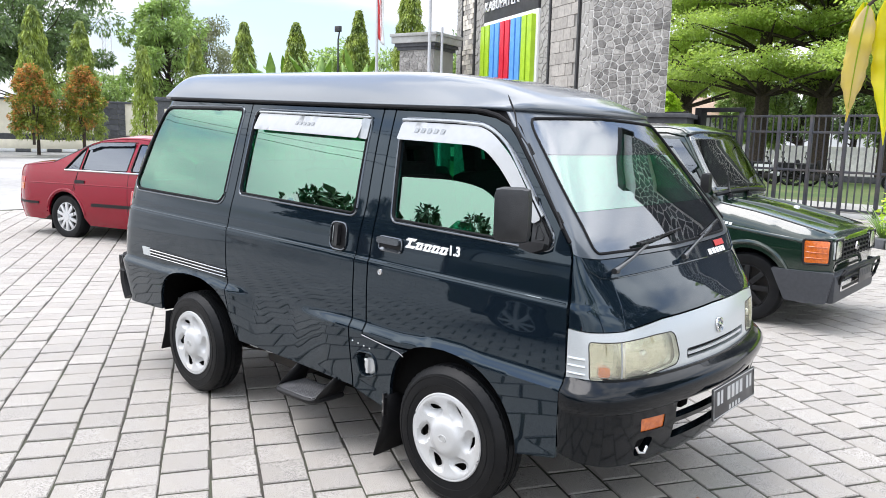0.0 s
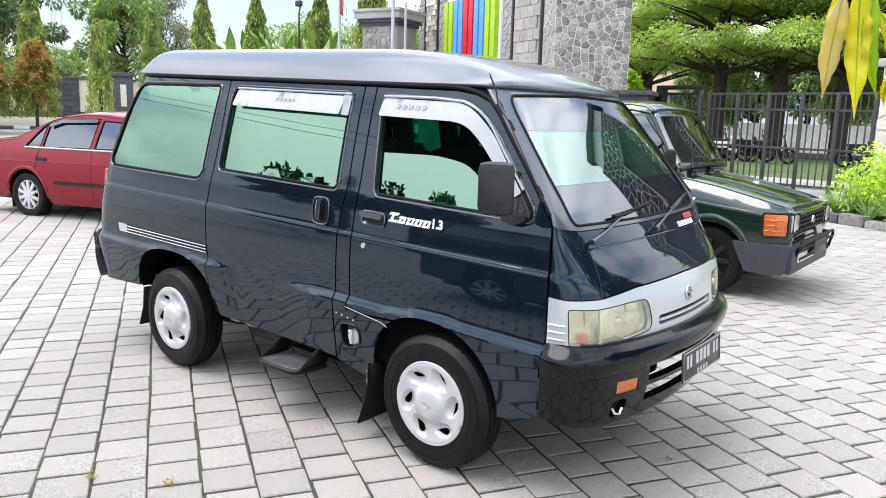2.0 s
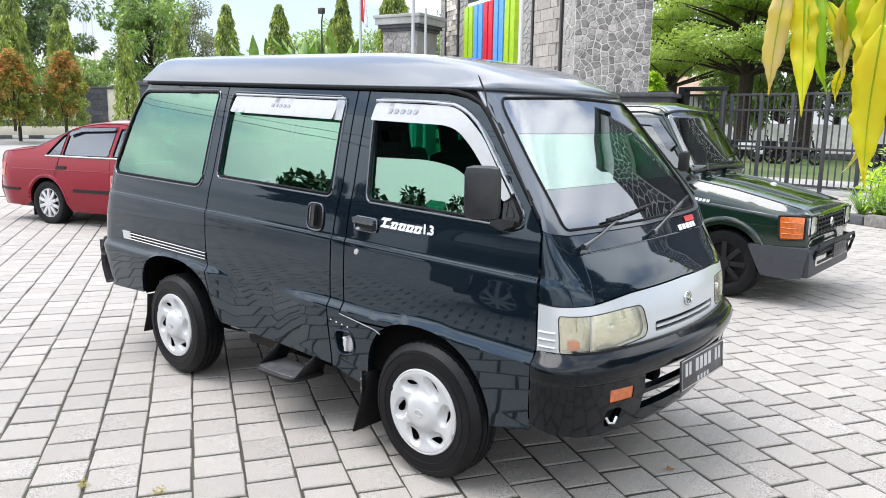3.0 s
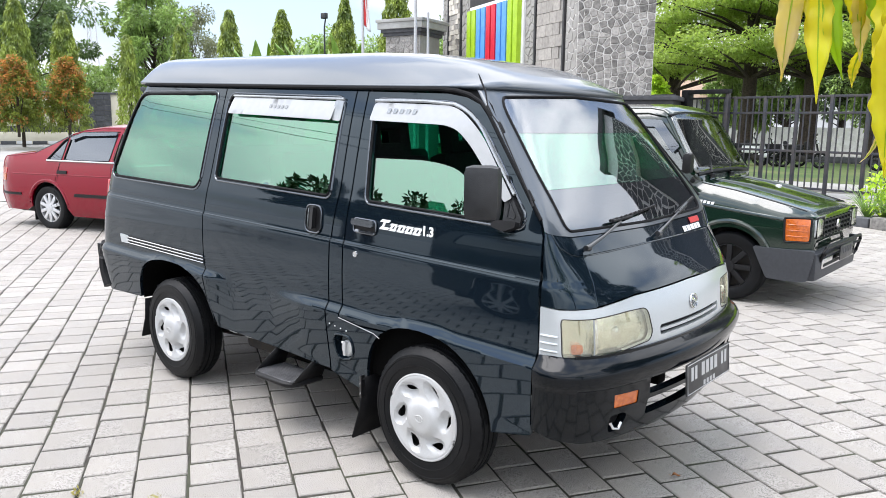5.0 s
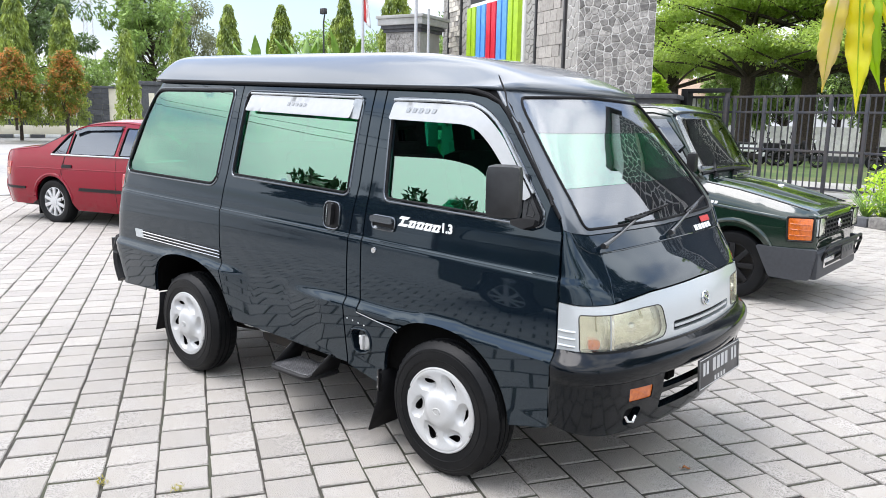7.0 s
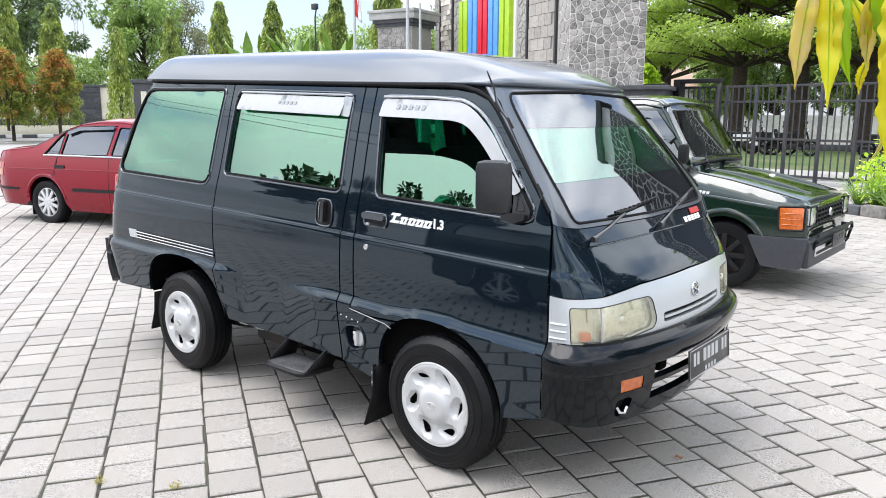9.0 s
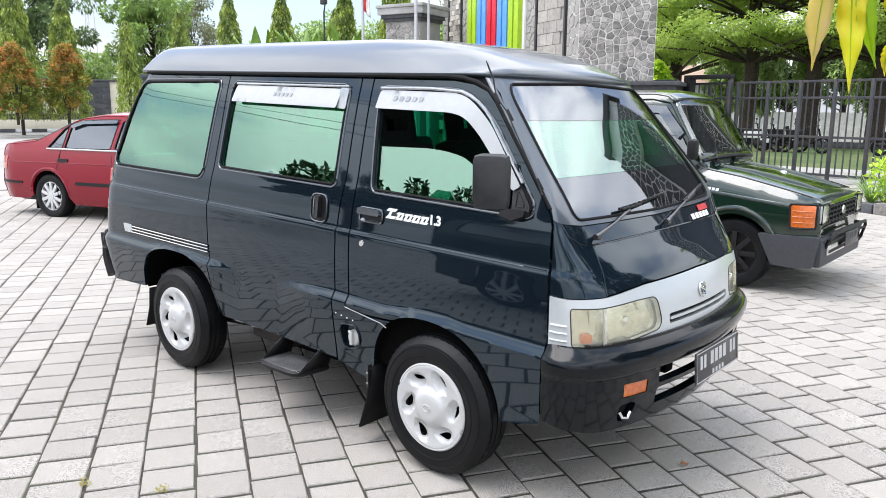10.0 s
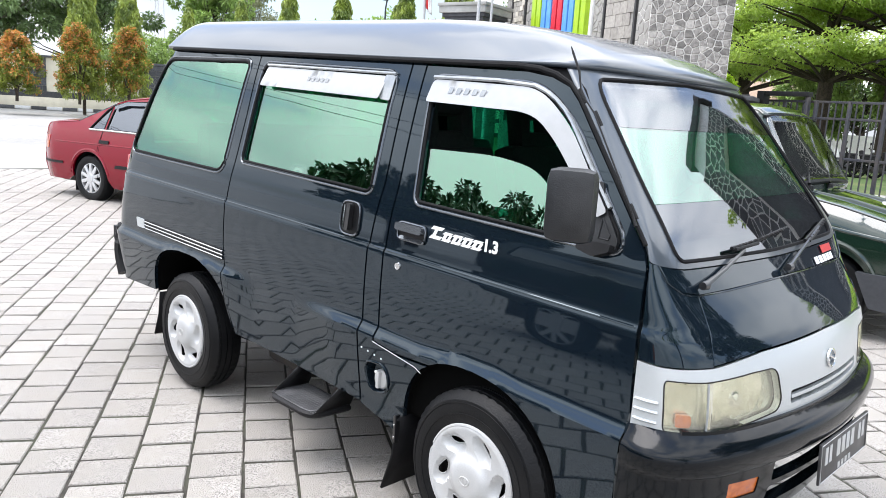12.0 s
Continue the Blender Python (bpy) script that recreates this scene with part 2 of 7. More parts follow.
def rounded(corners, radius, steps=5):
    """A polygon with rounded corners; radius may be a list."""
    out, n = [], len(corners)
    for i, c in enumerate(corners):
        r = radius[i] if isinstance(radius, (list, tuple)) else radius
        c = Vector(c)
        a, b = Vector(corners[i - 1]) - c, Vector(corners[(i + 1) % n]) - c
        r2 = min(r, a.length * 0.49, b.length * 0.49)
        if r2 <= 1e-6:
            out.append(tuple(c))
            continue
        p, q = c + a.normalized() * r2, c + b.normalized() * r2
        for k in range(steps + 1):
            t = k / steps
            out.append(tuple((1 - t) ** 2 * p + 2 * t * (1 - t) * c + t * t * q))
    return out


def inset(poly, d):
    """Move a polygon's outline inwards by d."""
    n = len(poly)
    area = sum(poly[i - 1][0] * poly[i][1] - poly[i][0] * poly[i - 1][1] for i in range(n))
    s = 1 if area > 0 else -1
    out = []
    for i in range(n):
        a, b, c = Vector(poly[i - 1]), Vector(poly[i]), Vector(poly[(i + 1) % n])
        e1, e2 = (b - a), (c - b)
        nrm = Vector((-(e1.y) / (e1.length or 1) - e2.y / (e2.length or 1), e1.x / (e1.length or 1) + e2.x / (e2.length or 1)))
        if nrm.length > 1e-9:
            nrm.normalize()
        out.append(tuple(b + nrm * d * s))
    return out


def split_edges(poly, step):
    out = []
    n = len(poly)
    for i in range(n):
        a, b = Vector(poly[i]), Vector(poly[(i + 1) % n])
        k = max(1, math.ceil((b - a).length / step))
        out += [tuple(a.lerp(b, j / k)) for j in range(k)]
    return out


def within(poly, p):
    x, y = p[:, 0], p[:, 1]
    res = np.zeros(len(p), bool)
    n = len(poly)
    for i in range(n):
        x1, y1 = poly[i - 1]
        x2, y2 = poly[i]
        if y1 == y2:
            continue
        c = ((y1 > y) != (y2 > y)) & (x < (x2 - x1) * (y - y1) / (y2 - y1) + x1)
        res ^= c
    return res


def skin(outline, holes, fn, step=0.04, thick=0.02, sign=1, step_v=None):
    """A sheet with holes: a flat outline mapped on a curved surface and given a thickness."""
    step_v = step_v or step
    loops = [split_edges(p, min(step, step_v)) for p in (outline, *holes)]
    pts, edges = [], []
    for lp in loops:
        s = len(pts)
        pts += lp
        edges += [(s + i, s + (i + 1) % len(lp)) for i in range(len(lp))]
    ax = np.array(outline)
    gu = np.arange(ax[:, 0].min() + step / 2, ax[:, 0].max(), step)
    gv = np.arange(ax[:, 1].min() + step_v / 2, ax[:, 1].max(), step_v)
    grid = np.array([(u, v) for v in gv for u in gu]).reshape(-1, 2)
    if len(grid):
        keep = within(outline, grid)
        for h in holes:
            keep &= ~within(h, grid)
        bp = np.array(pts)
        near = np.array([(((bp - g) / (step, step_v)) ** 2).sum(1).min() for g in grid]) if len(grid) else np.array([])
        keep &= near > 0.12
        pts += [tuple(g) for g in grid[keep]]
    vs, _, fs, _, _, _ = geometry.delaunay_2d_cdt([Vector(p) for p in pts], edges, [], 0, 1e-6)
    va = np.array([(v.x, v.y) for v in vs])
    cen = np.array([va[list(f)].mean(0) for f in fs])
    ok = within(outline, cen)
    for h in holes:
        ok &= ~within(h, cen)
    fs = [f for f, k in zip(fs, ok) if k]
    bm = bmesh.new()
    outer, inner = [], []
    for u, v in va:
        p = Vector(fn(u, v))
        du = Vector(fn(u + 1e-3, v)) - Vector(fn(u - 1e-3, v))
        dv = Vector(fn(u, v + 1e-3)) - Vector(fn(u, v - 1e-3))
        nn = du.cross(dv)
        nn = nn.normalized() * sign if nn.length > 1e-12 else Vector((0, 0, 0))
        outer.append(bm.verts.new(p))
        inner.append(bm.verts.new(p - nn * thick))
    count = {}
    for f in fs:
        f = list(f)
        a = va[f]
        if ((a[1] - a[0])[0] * (a[2] - a[0])[1] - (a[1] - a[0])[1] * (a[2] - a[0])[0] > 0) != (sign > 0):
            f = f[::-1]
        bm.faces.new([outer[i] for i in f])
        bm.faces.new([inner[i] for i in f[::-1]])
        for i in range(3):
            e = (f[i], f[(i + 1) % 3])
            if (e[1], e[0]) in count:
                del count[(e[1], e[0])]
            else:
                count[e] = 1
    for i, j in count:
        bm.faces.new((outer[j], outer[i], inner[i], inner[j]))
    loose = [v for v in bm.verts if not v.link_faces]
    bmesh.ops.delete(bm, geom=loose, context="VERTS")
    return bm


def text_mesh(body, size, depth, heavy=0.0):
    cu = bpy.data.curves.new("lettering", "FONT")
    cu.body, cu.size, cu.extrude = body, size, depth
    cu.resolution_u = 2
    cu.offset = heavy
    ob = bpy.data.objects.new("lettering", cu)
    scene.collection.objects.link(ob)
    me = bpy.data.meshes.new_from_object(ob.evaluated_get(bpy.context.evaluated_depsgraph_get()))
    bpy.data.objects.remove(ob)
    bm = bmesh.new()
    bm.from_mesh(me)
    bpy.data.meshes.remove(me)
    return bm


# ---------- the dark van: body shape ----------
Y0, RAKE = 0.02, 0.03       # centre line; the body stands nose down


def pchip(tab, z):
    """Smooth curve through a short table."""
    n = len(tab)
    if z <= tab[0][0]:
        return tab[0][1]
    if z >= tab[-1][0]:
        return tab[-1][1]
    i = 0
    while z > tab[i + 1][0]:
        i += 1
    d = [(tab[j + 1][1] - tab[j][1]) / (tab[j + 1][0] - tab[j][0]) for j in range(n - 1)]

    def m(j):
        if j in (0, n - 1):
            return d[0] if j == 0 else d[-1]
        a, b = d[j - 1], d[j]
        return 0.0 if a * b <= 0 else 2 * a * b / (a + b)

    h = tab[i + 1][0] - tab[i][0]
    t = (z - tab[i][0]) / h
    return (1 + 2 * t) * (1 - t) ** 2 * tab[i][1] + t * (1 - t) ** 2 * h * m(i) + t * t * (3 - 2 * t) * tab[i + 1][1] + t * t * (t - 1) * h * m(i + 1)


WIDTH = [(.20, .688), (.40, .706), (.60, .7205), (.70, .7230), (.80, .7215), (.90, .7160), (.937, .7135), (.953, .7055), (.975, .7036), (1.02, .6992), (1.06, .6942), (1.09, .6888), (1.12, .6824), (1.15, .6755), (1.35, .6320), (1.50, .595), (1.606, .563)]
SEAM = [(.30, 1.432), (.40, 1.440), (.72, 1.467), (1.10, 1.449), (1.14, 1.437), (1.31, 1.298), (1.48, 1.155), (1.606, 1.04)]
NOSE = [(.30, 1.69), (.60, 1.722), (.70, 1.724), (.813, 1.712), (.885, 1.688), (.95, 1.640), (1.035, 1.562), (1.11, 1.50), (1.34, 1.333), (1.567, 1.165), (1.606, 1.125)]
TAIL = [(.30, -1.78), (.62, -1.80), (.73, -1.79), (.93, -1.755), (1.26, -1.667), (1.57, -1.49), (1.61, -1.47)]


CREASE = [(-1.8, .626), (-1.25, .626), (-1.05, .645), (-.82, .645), (-.62, .634), (-.40, .634), (-.05, .636), (.35, .648), (.62, .648), (.75, .657), (.85, .670), (.98, .672), (1.10, .662), (1.45, .660)]


def flare(x, z):
    """The pressed ledge over the wheels: fades out in the middle of the sliding door."""
    f = min(1, max(0, (x + .08) / .26)) if x > -.25 else min(1, max(0, (-.40 - x) / .20))
    zc = pchip(CREASE, x)
    t = min(1, max(0, (zc + .021 - z) / .036))
    return .026 * f * t * max(.3, 1 - max(0, zc - .01 - z) / .36)


def half(x, z):
    w = pchip(WIDTH, z) + .010 * min(1, max(0, (.1 - x) / .7)) + .018 * min(1, max(0, (-.6 - x) / .8))
    w += flare(x, z)
    d = (x - pchip(TAIL, z)) / .12
    if d < 1:
        w -= .05 * (1 - max(d, 0)) ** 2
    return w


def raked(x, y, z):
    return (x, y, z - RAKE * x)


def side_r(off=0.0):
    return lambda x, z: raked(x, Y0 - half(x, z) - off, z)


def side_l(off=0.0):
    return lambda x, z: raked(x, Y0 + half(x, z) + off, z)


def nose(off=0.0):
    def fn(a, z):
        a = max(-1, min(1, a))
        s = math.sin(a * math.pi / 2)
        r = abs(s)
        xs, xf = pchip(SEAM, z), pchip(NOSE, z)
        g = (1 - .47 * r * r) * math.sqrt(max(0, 1 - r ** 12))
        o = off(z) * (1 - .65 * abs(a) ** 8) if callable(off) else off
        return raked(xs + (xf - xs) * g + o * math.cos(a * math.pi / 2) ** .5 if abs(a) < 1 else xs, Y0 + s * (half(xs, z) + o * .8 * r), z)
    return fn


def arch(cx, cz, rx, ry, n, z_end, flip=False):
    """The arched edge of a wheel opening, from its rear foot to its front foot."""
    pts = []
    for k in range(25):
        t = math.pi * (1 - k / 24)
        c, s = math.cos(t), math.sin(t)
        x, z = cx + rx * abs(c) ** (2 / n) * (1 if c > 0 else -1), cz + ry * s ** (2 / n) if s > 0 else cz
        pts.append((x, max(z, z_end)))
    return pts


ARCH_R = arch(-.945, .30, .372, .345, 2.7, .355)
ARCH_F = arch(.915, .30, .338, .360, 2.4, .335)
WIN_3 = rounded([(-1.440, 1.552), (-.668, 1.565), (-.708, 1.072), (-1.625, 1.068)], [.09, .035, .06, .07])
WIN_2 = rounded([(-.545, 1.557), (.305, 1.553), (.305, 1.132), (-.565, 1.138)], [.04, .04, .025, .025])
WIN_1 = rounded([(.512, 1.550), (.965, 1.545), (1.11, 1.455), (1.345, 1.165), (1.345, 1.130), (.552, 1.136)], [.04, .07, .10, .03, .02, .025])
QUARTER = [(-1.47, 1.602), (-.604, 1.602), (-.604, 1.34), (-.62, 1.12), (-.650, .94), (-.643, .75), (-.628, .645), (-.612, .50), (-.578, .39)] + ARCH_R[::-1][1:-1] + [(-1.70, .352), (-1.776, .372), (-1.80, .62), (-1.79, .73), (-1.755, .93), (-1.667, 1.26), (-1.49, 1.57)]
SLIDING = [(-.596, 1.602), (.373, 1.602), (.373, 1.17), (.342, .93), (.345, .64), (.336, .352), (-.550, .355), (-.605, .50), (-.620, .645), (-.635, .75), (-.642, .94), (-.612, 1.12), (-.596, 1.34)]
F_ARCH_REAR = [p for p in ARCH_F if p[0] < .70]
F_ARCH_REST = [p for p in ARCH_F if p[0] >= .70]
PILLAR = [(.381, 1.602), (.446, 1.602), (.446, 1.17), (.430, .93), (.436, .613), (.56, .600), (F_ARCH_REST[0][0] - .012, F_ARCH_REST[0][1] - .01)] + F_ARCH_REAR[::-1] + [(.56, .300), (.345, .345), (.353, .64), (.350, .93), (.381, 1.17)]
DOOR = [(.454, 1.590), (.90, 1.588), (1.0, 1.575), (1.07, 1.550), (1.115, 1.51), (1.143, 1.478), (1.286, 1.310), (1.424, 1.142), (1.440, 1.10), (1.459, .72), (1.432, .40), (1.428, .378)] + F_ARCH_REST[::-1] + [(.56, .609), (.444, .622), (.438, .93), (.454, 1.17)]

van = thing("van", (0, 0, 0), "dark blue-black minivan with green film windows parked on stone paving", "van")


def opening_seal(name, poly, fn, parent, r=.0055):
    bm = bmesh.new()
    tube(bm, [fn(*p) for p in split_edges(poly, .04)], r, 6, closed=True)
    return part(name, bm, M_RUBBER, parent)


def window_lip(poly, fn, parent):
    """The raised edge pressed round a window opening, coloured grey to read as a highlight."""
    bm = bmesh.new()
    tube(bm, [fn(*p) for p in split_edges(inset(poly, -.013), .04)], .0055, 8, closed=True)
    return part("window_lip", bm, M_HILITE, parent)


def pane(poly, fn, sign, parent, material=None, name="window_pane", label=""):
    ob = part(name, skin(poly, [], fn, .08, .004, sign), material or M_SIDEGLASS, parent, label)
    return ob


def body_side(fn_of, sign):
    """Quarter panel, sliding door, pillar panel and front door of one side."""
    f0, f_in = fn_of(0), fn_of(-.012)
    q = part("quarter_panel", skin(QUARTER, [WIN_3], f0, .045, .018, sign, .0105), M_PAINT, van)
    opening_seal("window_seal", WIN_3, f0, q, .0065)
    pane(inset(WIN_3, .002), fn_of(-.004), sign, q)
    window_lip(WIN_3, f0, q)
    s = part("sliding_door", skin(SLIDING, [WIN_2], f0, .03, .018, sign, .0105), M_PAINT, van)
    opening_seal("window_seal", WIN_2, f0, s)
    pane(inset(WIN_2, .002), f_in, sign, s)
    window_lip(WIN_2, f0, s)
    p = part("pillar_panel", skin(PILLAR, [rounded([(.383, .535), (.51, .545), (.515, .44), (.40, .415)], .05)] if sign > 0 else [], f0, .03, .018, sign, .0105), M_PAINT, van)
    d = part("front_door", skin(DOOR, [WIN_1], f0, .024, .018, sign, .0105), M_PAINT, van)
    opening_seal("window_seal", WIN_1, f0, d)
    window_lip(WIN_1, f0, d)
    if sign > 0:        # driver's window wound half down
        low = rounded([(.527, 1.312), (.86, 1.325), (1.03, 1.30), (1.135, 1.20), (1.15, 1.132), (.553, 1.138)], [.01, .12, .12, .06, .01, .01])
        pane(low, f_in, sign, d, label="green film pane wound half down")
    else:
        pane(inset(WIN_1, .002), f_in, sign, d)
    return q, s, p, d


quarter, sliding, pillar, door = body_side(side_r, 1)
# thin beads added on the pressed crease to draw a highlight line
for panel, x0, x1 in ((quarter, -1.72, -.655), (sliding, -.635, .338), (pillar, .350, .432), (door, .446, 1.44)):
    bm = bmesh.new()
    tube(bm, [side_r(-.0032)(x, .945) for x in np.linspace(x0, x1, 24)], .0048, 10)
    part("swage_line", bm, M_PAINT, panel)
body_side(side_l, -1)

# --- nose: windscreen frame, windscreen, hood, corners, cowl ---
SCREEN = rounded([(-.735, 1.580), (0, 1.597), (.735, 1.580), (.665, 1.116), (0, 1.106), (-.665, 1.116)], [.10, 0, .10, .06, 0, .06])
FRAME = [(-1, 1.606), (1, 1.606), (1, 1.122), (.62, 1.098), (0, 1.09), (-.62, 1.098), (-1, 1.122)]
# frame and pillars share the roof's sky-lightened colour
wf = part("windscreen_frame", skin(FRAME, [SCREEN], nose(), .05, .02, 1, .03), M_ROOF_SKYLIT, van)
opening_seal("windscreen_seal", SCREEN, nose(.0), wf, .006)


def clip_band(poly, lo, hi):
    """The part of an outline between two heights."""
    for lim, up in ((lo, True), (hi, False)):
        out = []
        for k in range(len(poly)):
            p, q = poly[k - 1], poly[k]
            ip, iq = (p[1] >= lim) == up, (q[1] >= lim) == up
            if ip != iq:
                f = (lim - p[1]) / (q[1] - p[1])
                out.append((p[0] + (q[0] - p[0]) * f, lim))
            if iq:
                out.append(q)
        poly = out
    return poly


screen = part("windscreen", skin(clip_band(inset(SCREEN, .001), 1.2535, 1.4495), [], nose(-.003), .04, .005, 1, .03), M_WINDSCREEN, van, "film-coated windscreen")
part("sun_film", skin(clip_band(inset(SCREEN, .001), 1.4505, 1.7), [], nose(-.003), .04, .005, 1, .03), M_FILM, screen, "grey sun film band")
part("sun_film", skin(clip_band(inset(SCREEN, .001), 1.0, 1.2525), [], nose(-.003), .04, .005, 1, .03), M_FILMLOW, screen, "dark grey sun film band")
part("hood", skin(rounded([(-.585, 1.030), (0, 1.036), (.585, 1.030), (.612, .872), (.37, .892), (0, .900), (-.37, .892), (-.612, .872)], [.02, 0, .02, 0, 0, 0, 0, 0]), [], nose(), .03, .015, 1, .015), M_PAINT, van)
part("cowl_panel", skin([(-.84, 1.112), (-.62, 1.094), (0, 1.086), (.62, 1.094), (.84, 1.112), (.76, 1.070), (.67, 1.044), (.58, 1.035), (0, 1.041), (-.58, 1.035), (-.67, 1.044), (-.76, 1.070)], [], nose(-.002), .04, .015, 1, .02), M_PAINT, van)
for s in (-1, 1):
    c = [(-1, 1.118), (-.85, 1.112), (-.768, 1.068), (-.677, 1.040), (-.592, 1.030), (-.619, .868), (-.86, .866), (-1, .870)]
    part("front_corner_panel", skin([(x * -s, z) for x, z in c], [], nose(), .02, .015, 1, .015), M_PAINT, van)
# slim tubes added at the hood and cowl edges to catch bright lines
bm = bmesh.new()
tube(bm, [nose(.001)(*p) for p in ((-.615, .872), (-.600, .95), (-.588, 1.032), (-.40, 1.0335), (-.2, 1.0365), (0, 1.038), (.2, 1.0365), (.40, 1.0335), (.588, 1.032), (.600, .95), (.615, .872))], .0028, 6)
part("hood_edge", bm, M_PAINT, van)
for s in (-1, 1):
    bm = bmesh.new()
    tube(bm, [nose(.001)(s * a, z) for a, z in ((.845, 1.112), (.772, 1.070), (.682, 1.042), (.590, 1.031))], .0028, 6)
    part("cowl_edge", bm, M_PAINT, van)

for fn_of, s in ((side_r, 1), (side_l, -1)):
    part("pillar_filler", skin([(.86, 1.608), (1.05, 1.606), (1.12, 1.548), (1.17, 1.480), (1.305, 1.318), (1.286, 1.300), (1.135, 1.475), (1.06, 1.545), (1.0, 1.566), (.86, 1.580)], [], fn_of(-.010), .03, .012, s), M_RUBBER, van)

# --- silver lamp panel ---
LAMP_R = rounded([(-.855, .832), (-.655, .832), (-.434, .842), (-.322, .842), (-.298, .750), (-.316, .720), (-.50, .703), (-.65, .697), (-.845, .697)], [.02, 0, 0, .030, .02, .025, 0, 0, .02])
LAMP_L = [(-x, z) for x, z in LAMP_R]
SLOT = rounded([(-.25, .766), (.25, .766), (.25, .728), (-.25, .728)], .012)
fascia = part("lamp_fascia", skin([(-1, .866), (-.86, .862), (-.615, .866), (-.37, .888), (0, .896), (.37, .888), (.615, .866), (.86, .862), (1, .866), (1, .675), (-1, .675)], [LAMP_R, LAMP_L, SLOT], nose(.004), .05, .02, 1, .03), M_SILVER, van, "silver painted lamp surround")
part("grille_slot", skin(inset(SLOT, -.01), [], nose(-.02), .08, .006, 1, .02), M_BLACK, fascia)
part("grille_bar", skin(rounded([(-.24, .751), (.24, .751), (.24, .741), (-.24, .741)], .004), [], nose(.002), .08, .012, 1, .02), M_SILVER, fascia)
bm = bmesh.new()
for zz in (.769, .743, .716):
    tube(bm, [nose(.006)(-.99 + .115 * k / 6, zz) for k in range(7)], .0045, 6)
part("fascia_rib", bm, M_SILVER, fascia)
for lamp, s in ((LAMP_R, -1), (LAMP_L, 1)):
    hl = part("headlight", skin(inset(lamp, -.004), [], nose(-.024), .06, .006, 1, .03), M_REFLECTOR, van, "yellowed clear headlight unit")
    part("lens", skin(inset(lamp, .002), [], nose(.003), .05, .004, 1, .03), M_LENS, hl)
    bm = bmesh.new()
    tube(bm, [nose(.004)(*p) for p in split_edges(lamp, .03)], .0020, 6, closed=True)
    part("lens_rim", bm, M_DARKMETAL, hl)
    bm = bmesh.new()
    tube(bm, [nose(.005)(s * .652, z) for z in (.70, .74, .79, .83)], .003, 6)
    part("lens_divider", bm, M_CLEARGREY, hl)
    part("indicator_bulb", skin(rounded([(s * .79, .742), (s * .715, .742), (s * .715, .708), (s * .79, .708)], .015), [], nose(-.008), .03, .012, 1), M_AMBER, hl)
    bm = bmesh.new()
    lathe(bm, [(.001, .0), (.018, .004), (.022, .02), (.03, .03)], (0, 0, 0), True, 16, Matrix.Translation(nose(-.012)(s * .50, .768)) @ pose(0, 0, 0, 0, 0, 90 + 35 * s))
    part("headlamp_bulb", bm, M_CHROME, hl)
    bm = bmesh.new()
    tube(bm, [nose(-.004)(s * .635, z) for z in (.705, .74, .79, .828)], .007, 6)
    part("lens_web", bm, M_REFLECTOR, hl)
bm = bmesh.new()
c = Vector(nose(.008)(-.01, .816))
tube(bm, [c + Vector((-.004 * math.sin(k / 20 * math.tau), .030 * math.cos(k / 20 * math.tau), .026 * math.sin(k / 20 * math.tau))) for k in range(20)], .0045, 6, closed=True)
tube(bm, [c + Vector((0, -.022, .012)), c + Vector((0, .018, -.004))], .005, 6)
tube(bm, [c + Vector((0, -.012, -.016)), c + Vector((0, .018, .006))], .004, 6)
part("badge", bm, M_CHROME, van, "round chrome badge")

# --- bumper ---
BUMP = [(.34, -.022), (.37, -.002), (.42, .012), (.52, .028), (.586, .034), (.600, .049), (.642, .057), (.664, .051), (.688, .030), (.702, .0)]


def bumper_off(z):
    return pchip(BUMP, z)


OPEN_UP = rounded([(-.325, .592), (.325, .592), (.318, .520), (-.318, .520)], .012)
OPEN_LO = rounded([(-.318, .500), (.318, .500), (.312, .430), (-.312, .430)], .012)
SIG = [rounded([(s * .522, .556), (s * .384, .553), (s * .380, .498), (s * .514, .500)], .006) for s in (-1, 1)]
FOG = [rounded([(s * .530, .470), (s * .455, .474), (s * .428, .462), (s * .445, .400), (s * .512, .394), (s * .528, .415)], .02) for s in (-1, 1)]
bumper = part("front_bumper", skin([(-1, .700), (1, .700), (1, .408), (.86, .385), (.66, .366), (.30, .352), (0, .350), (-.30, .352), (-.66, .366), (-.86, .385), (-1, .408)], [OPEN_UP, OPEN_LO, *SIG, *FOG], nose(bumper_off), .018, .03, 1, .011), M_BUMPER, van)
part("bumper_shelf", skin([(-.76, .706), (.76, .706), (.76, .690), (-.76, .690)], [], nose(.012), .03, .05, 1, .02), M_BUMPER, bumper)
for s, hole in zip((-1, 1), SIG):
    part("indicator", skin(inset(hole, .001), [], nose(lambda z: bumper_off(z) - .004), .03, .02, 1), M_AMBER, bumper, "amber indicator lens")
for s, hole in zip((-1, 1), FOG):
    part("fog_recess", skin(inset(hole, -.006), [], nose(lambda z: bumper_off(z) - .035), .03, .01, 1), M_BLACK, bumper)
    bm = bmesh.new()
    tube(bm, [nose(.012)(s * .518, .440), nose(.022)(s * .505, .418), nose(.026)(s * .478, .414), nose(.018)(s * .458, .432)], .0065, 8)
    part("tow_hook", bm, M_CHROME, bumper)
plate = part("number_plate", new_box((-.004, -.215, -.062), (.004, .215, .062), .003), M_PLATE, van, "worn black number plate")
plate.matrix_local = pose(1.784, .045, .490, 0, -4, 0)
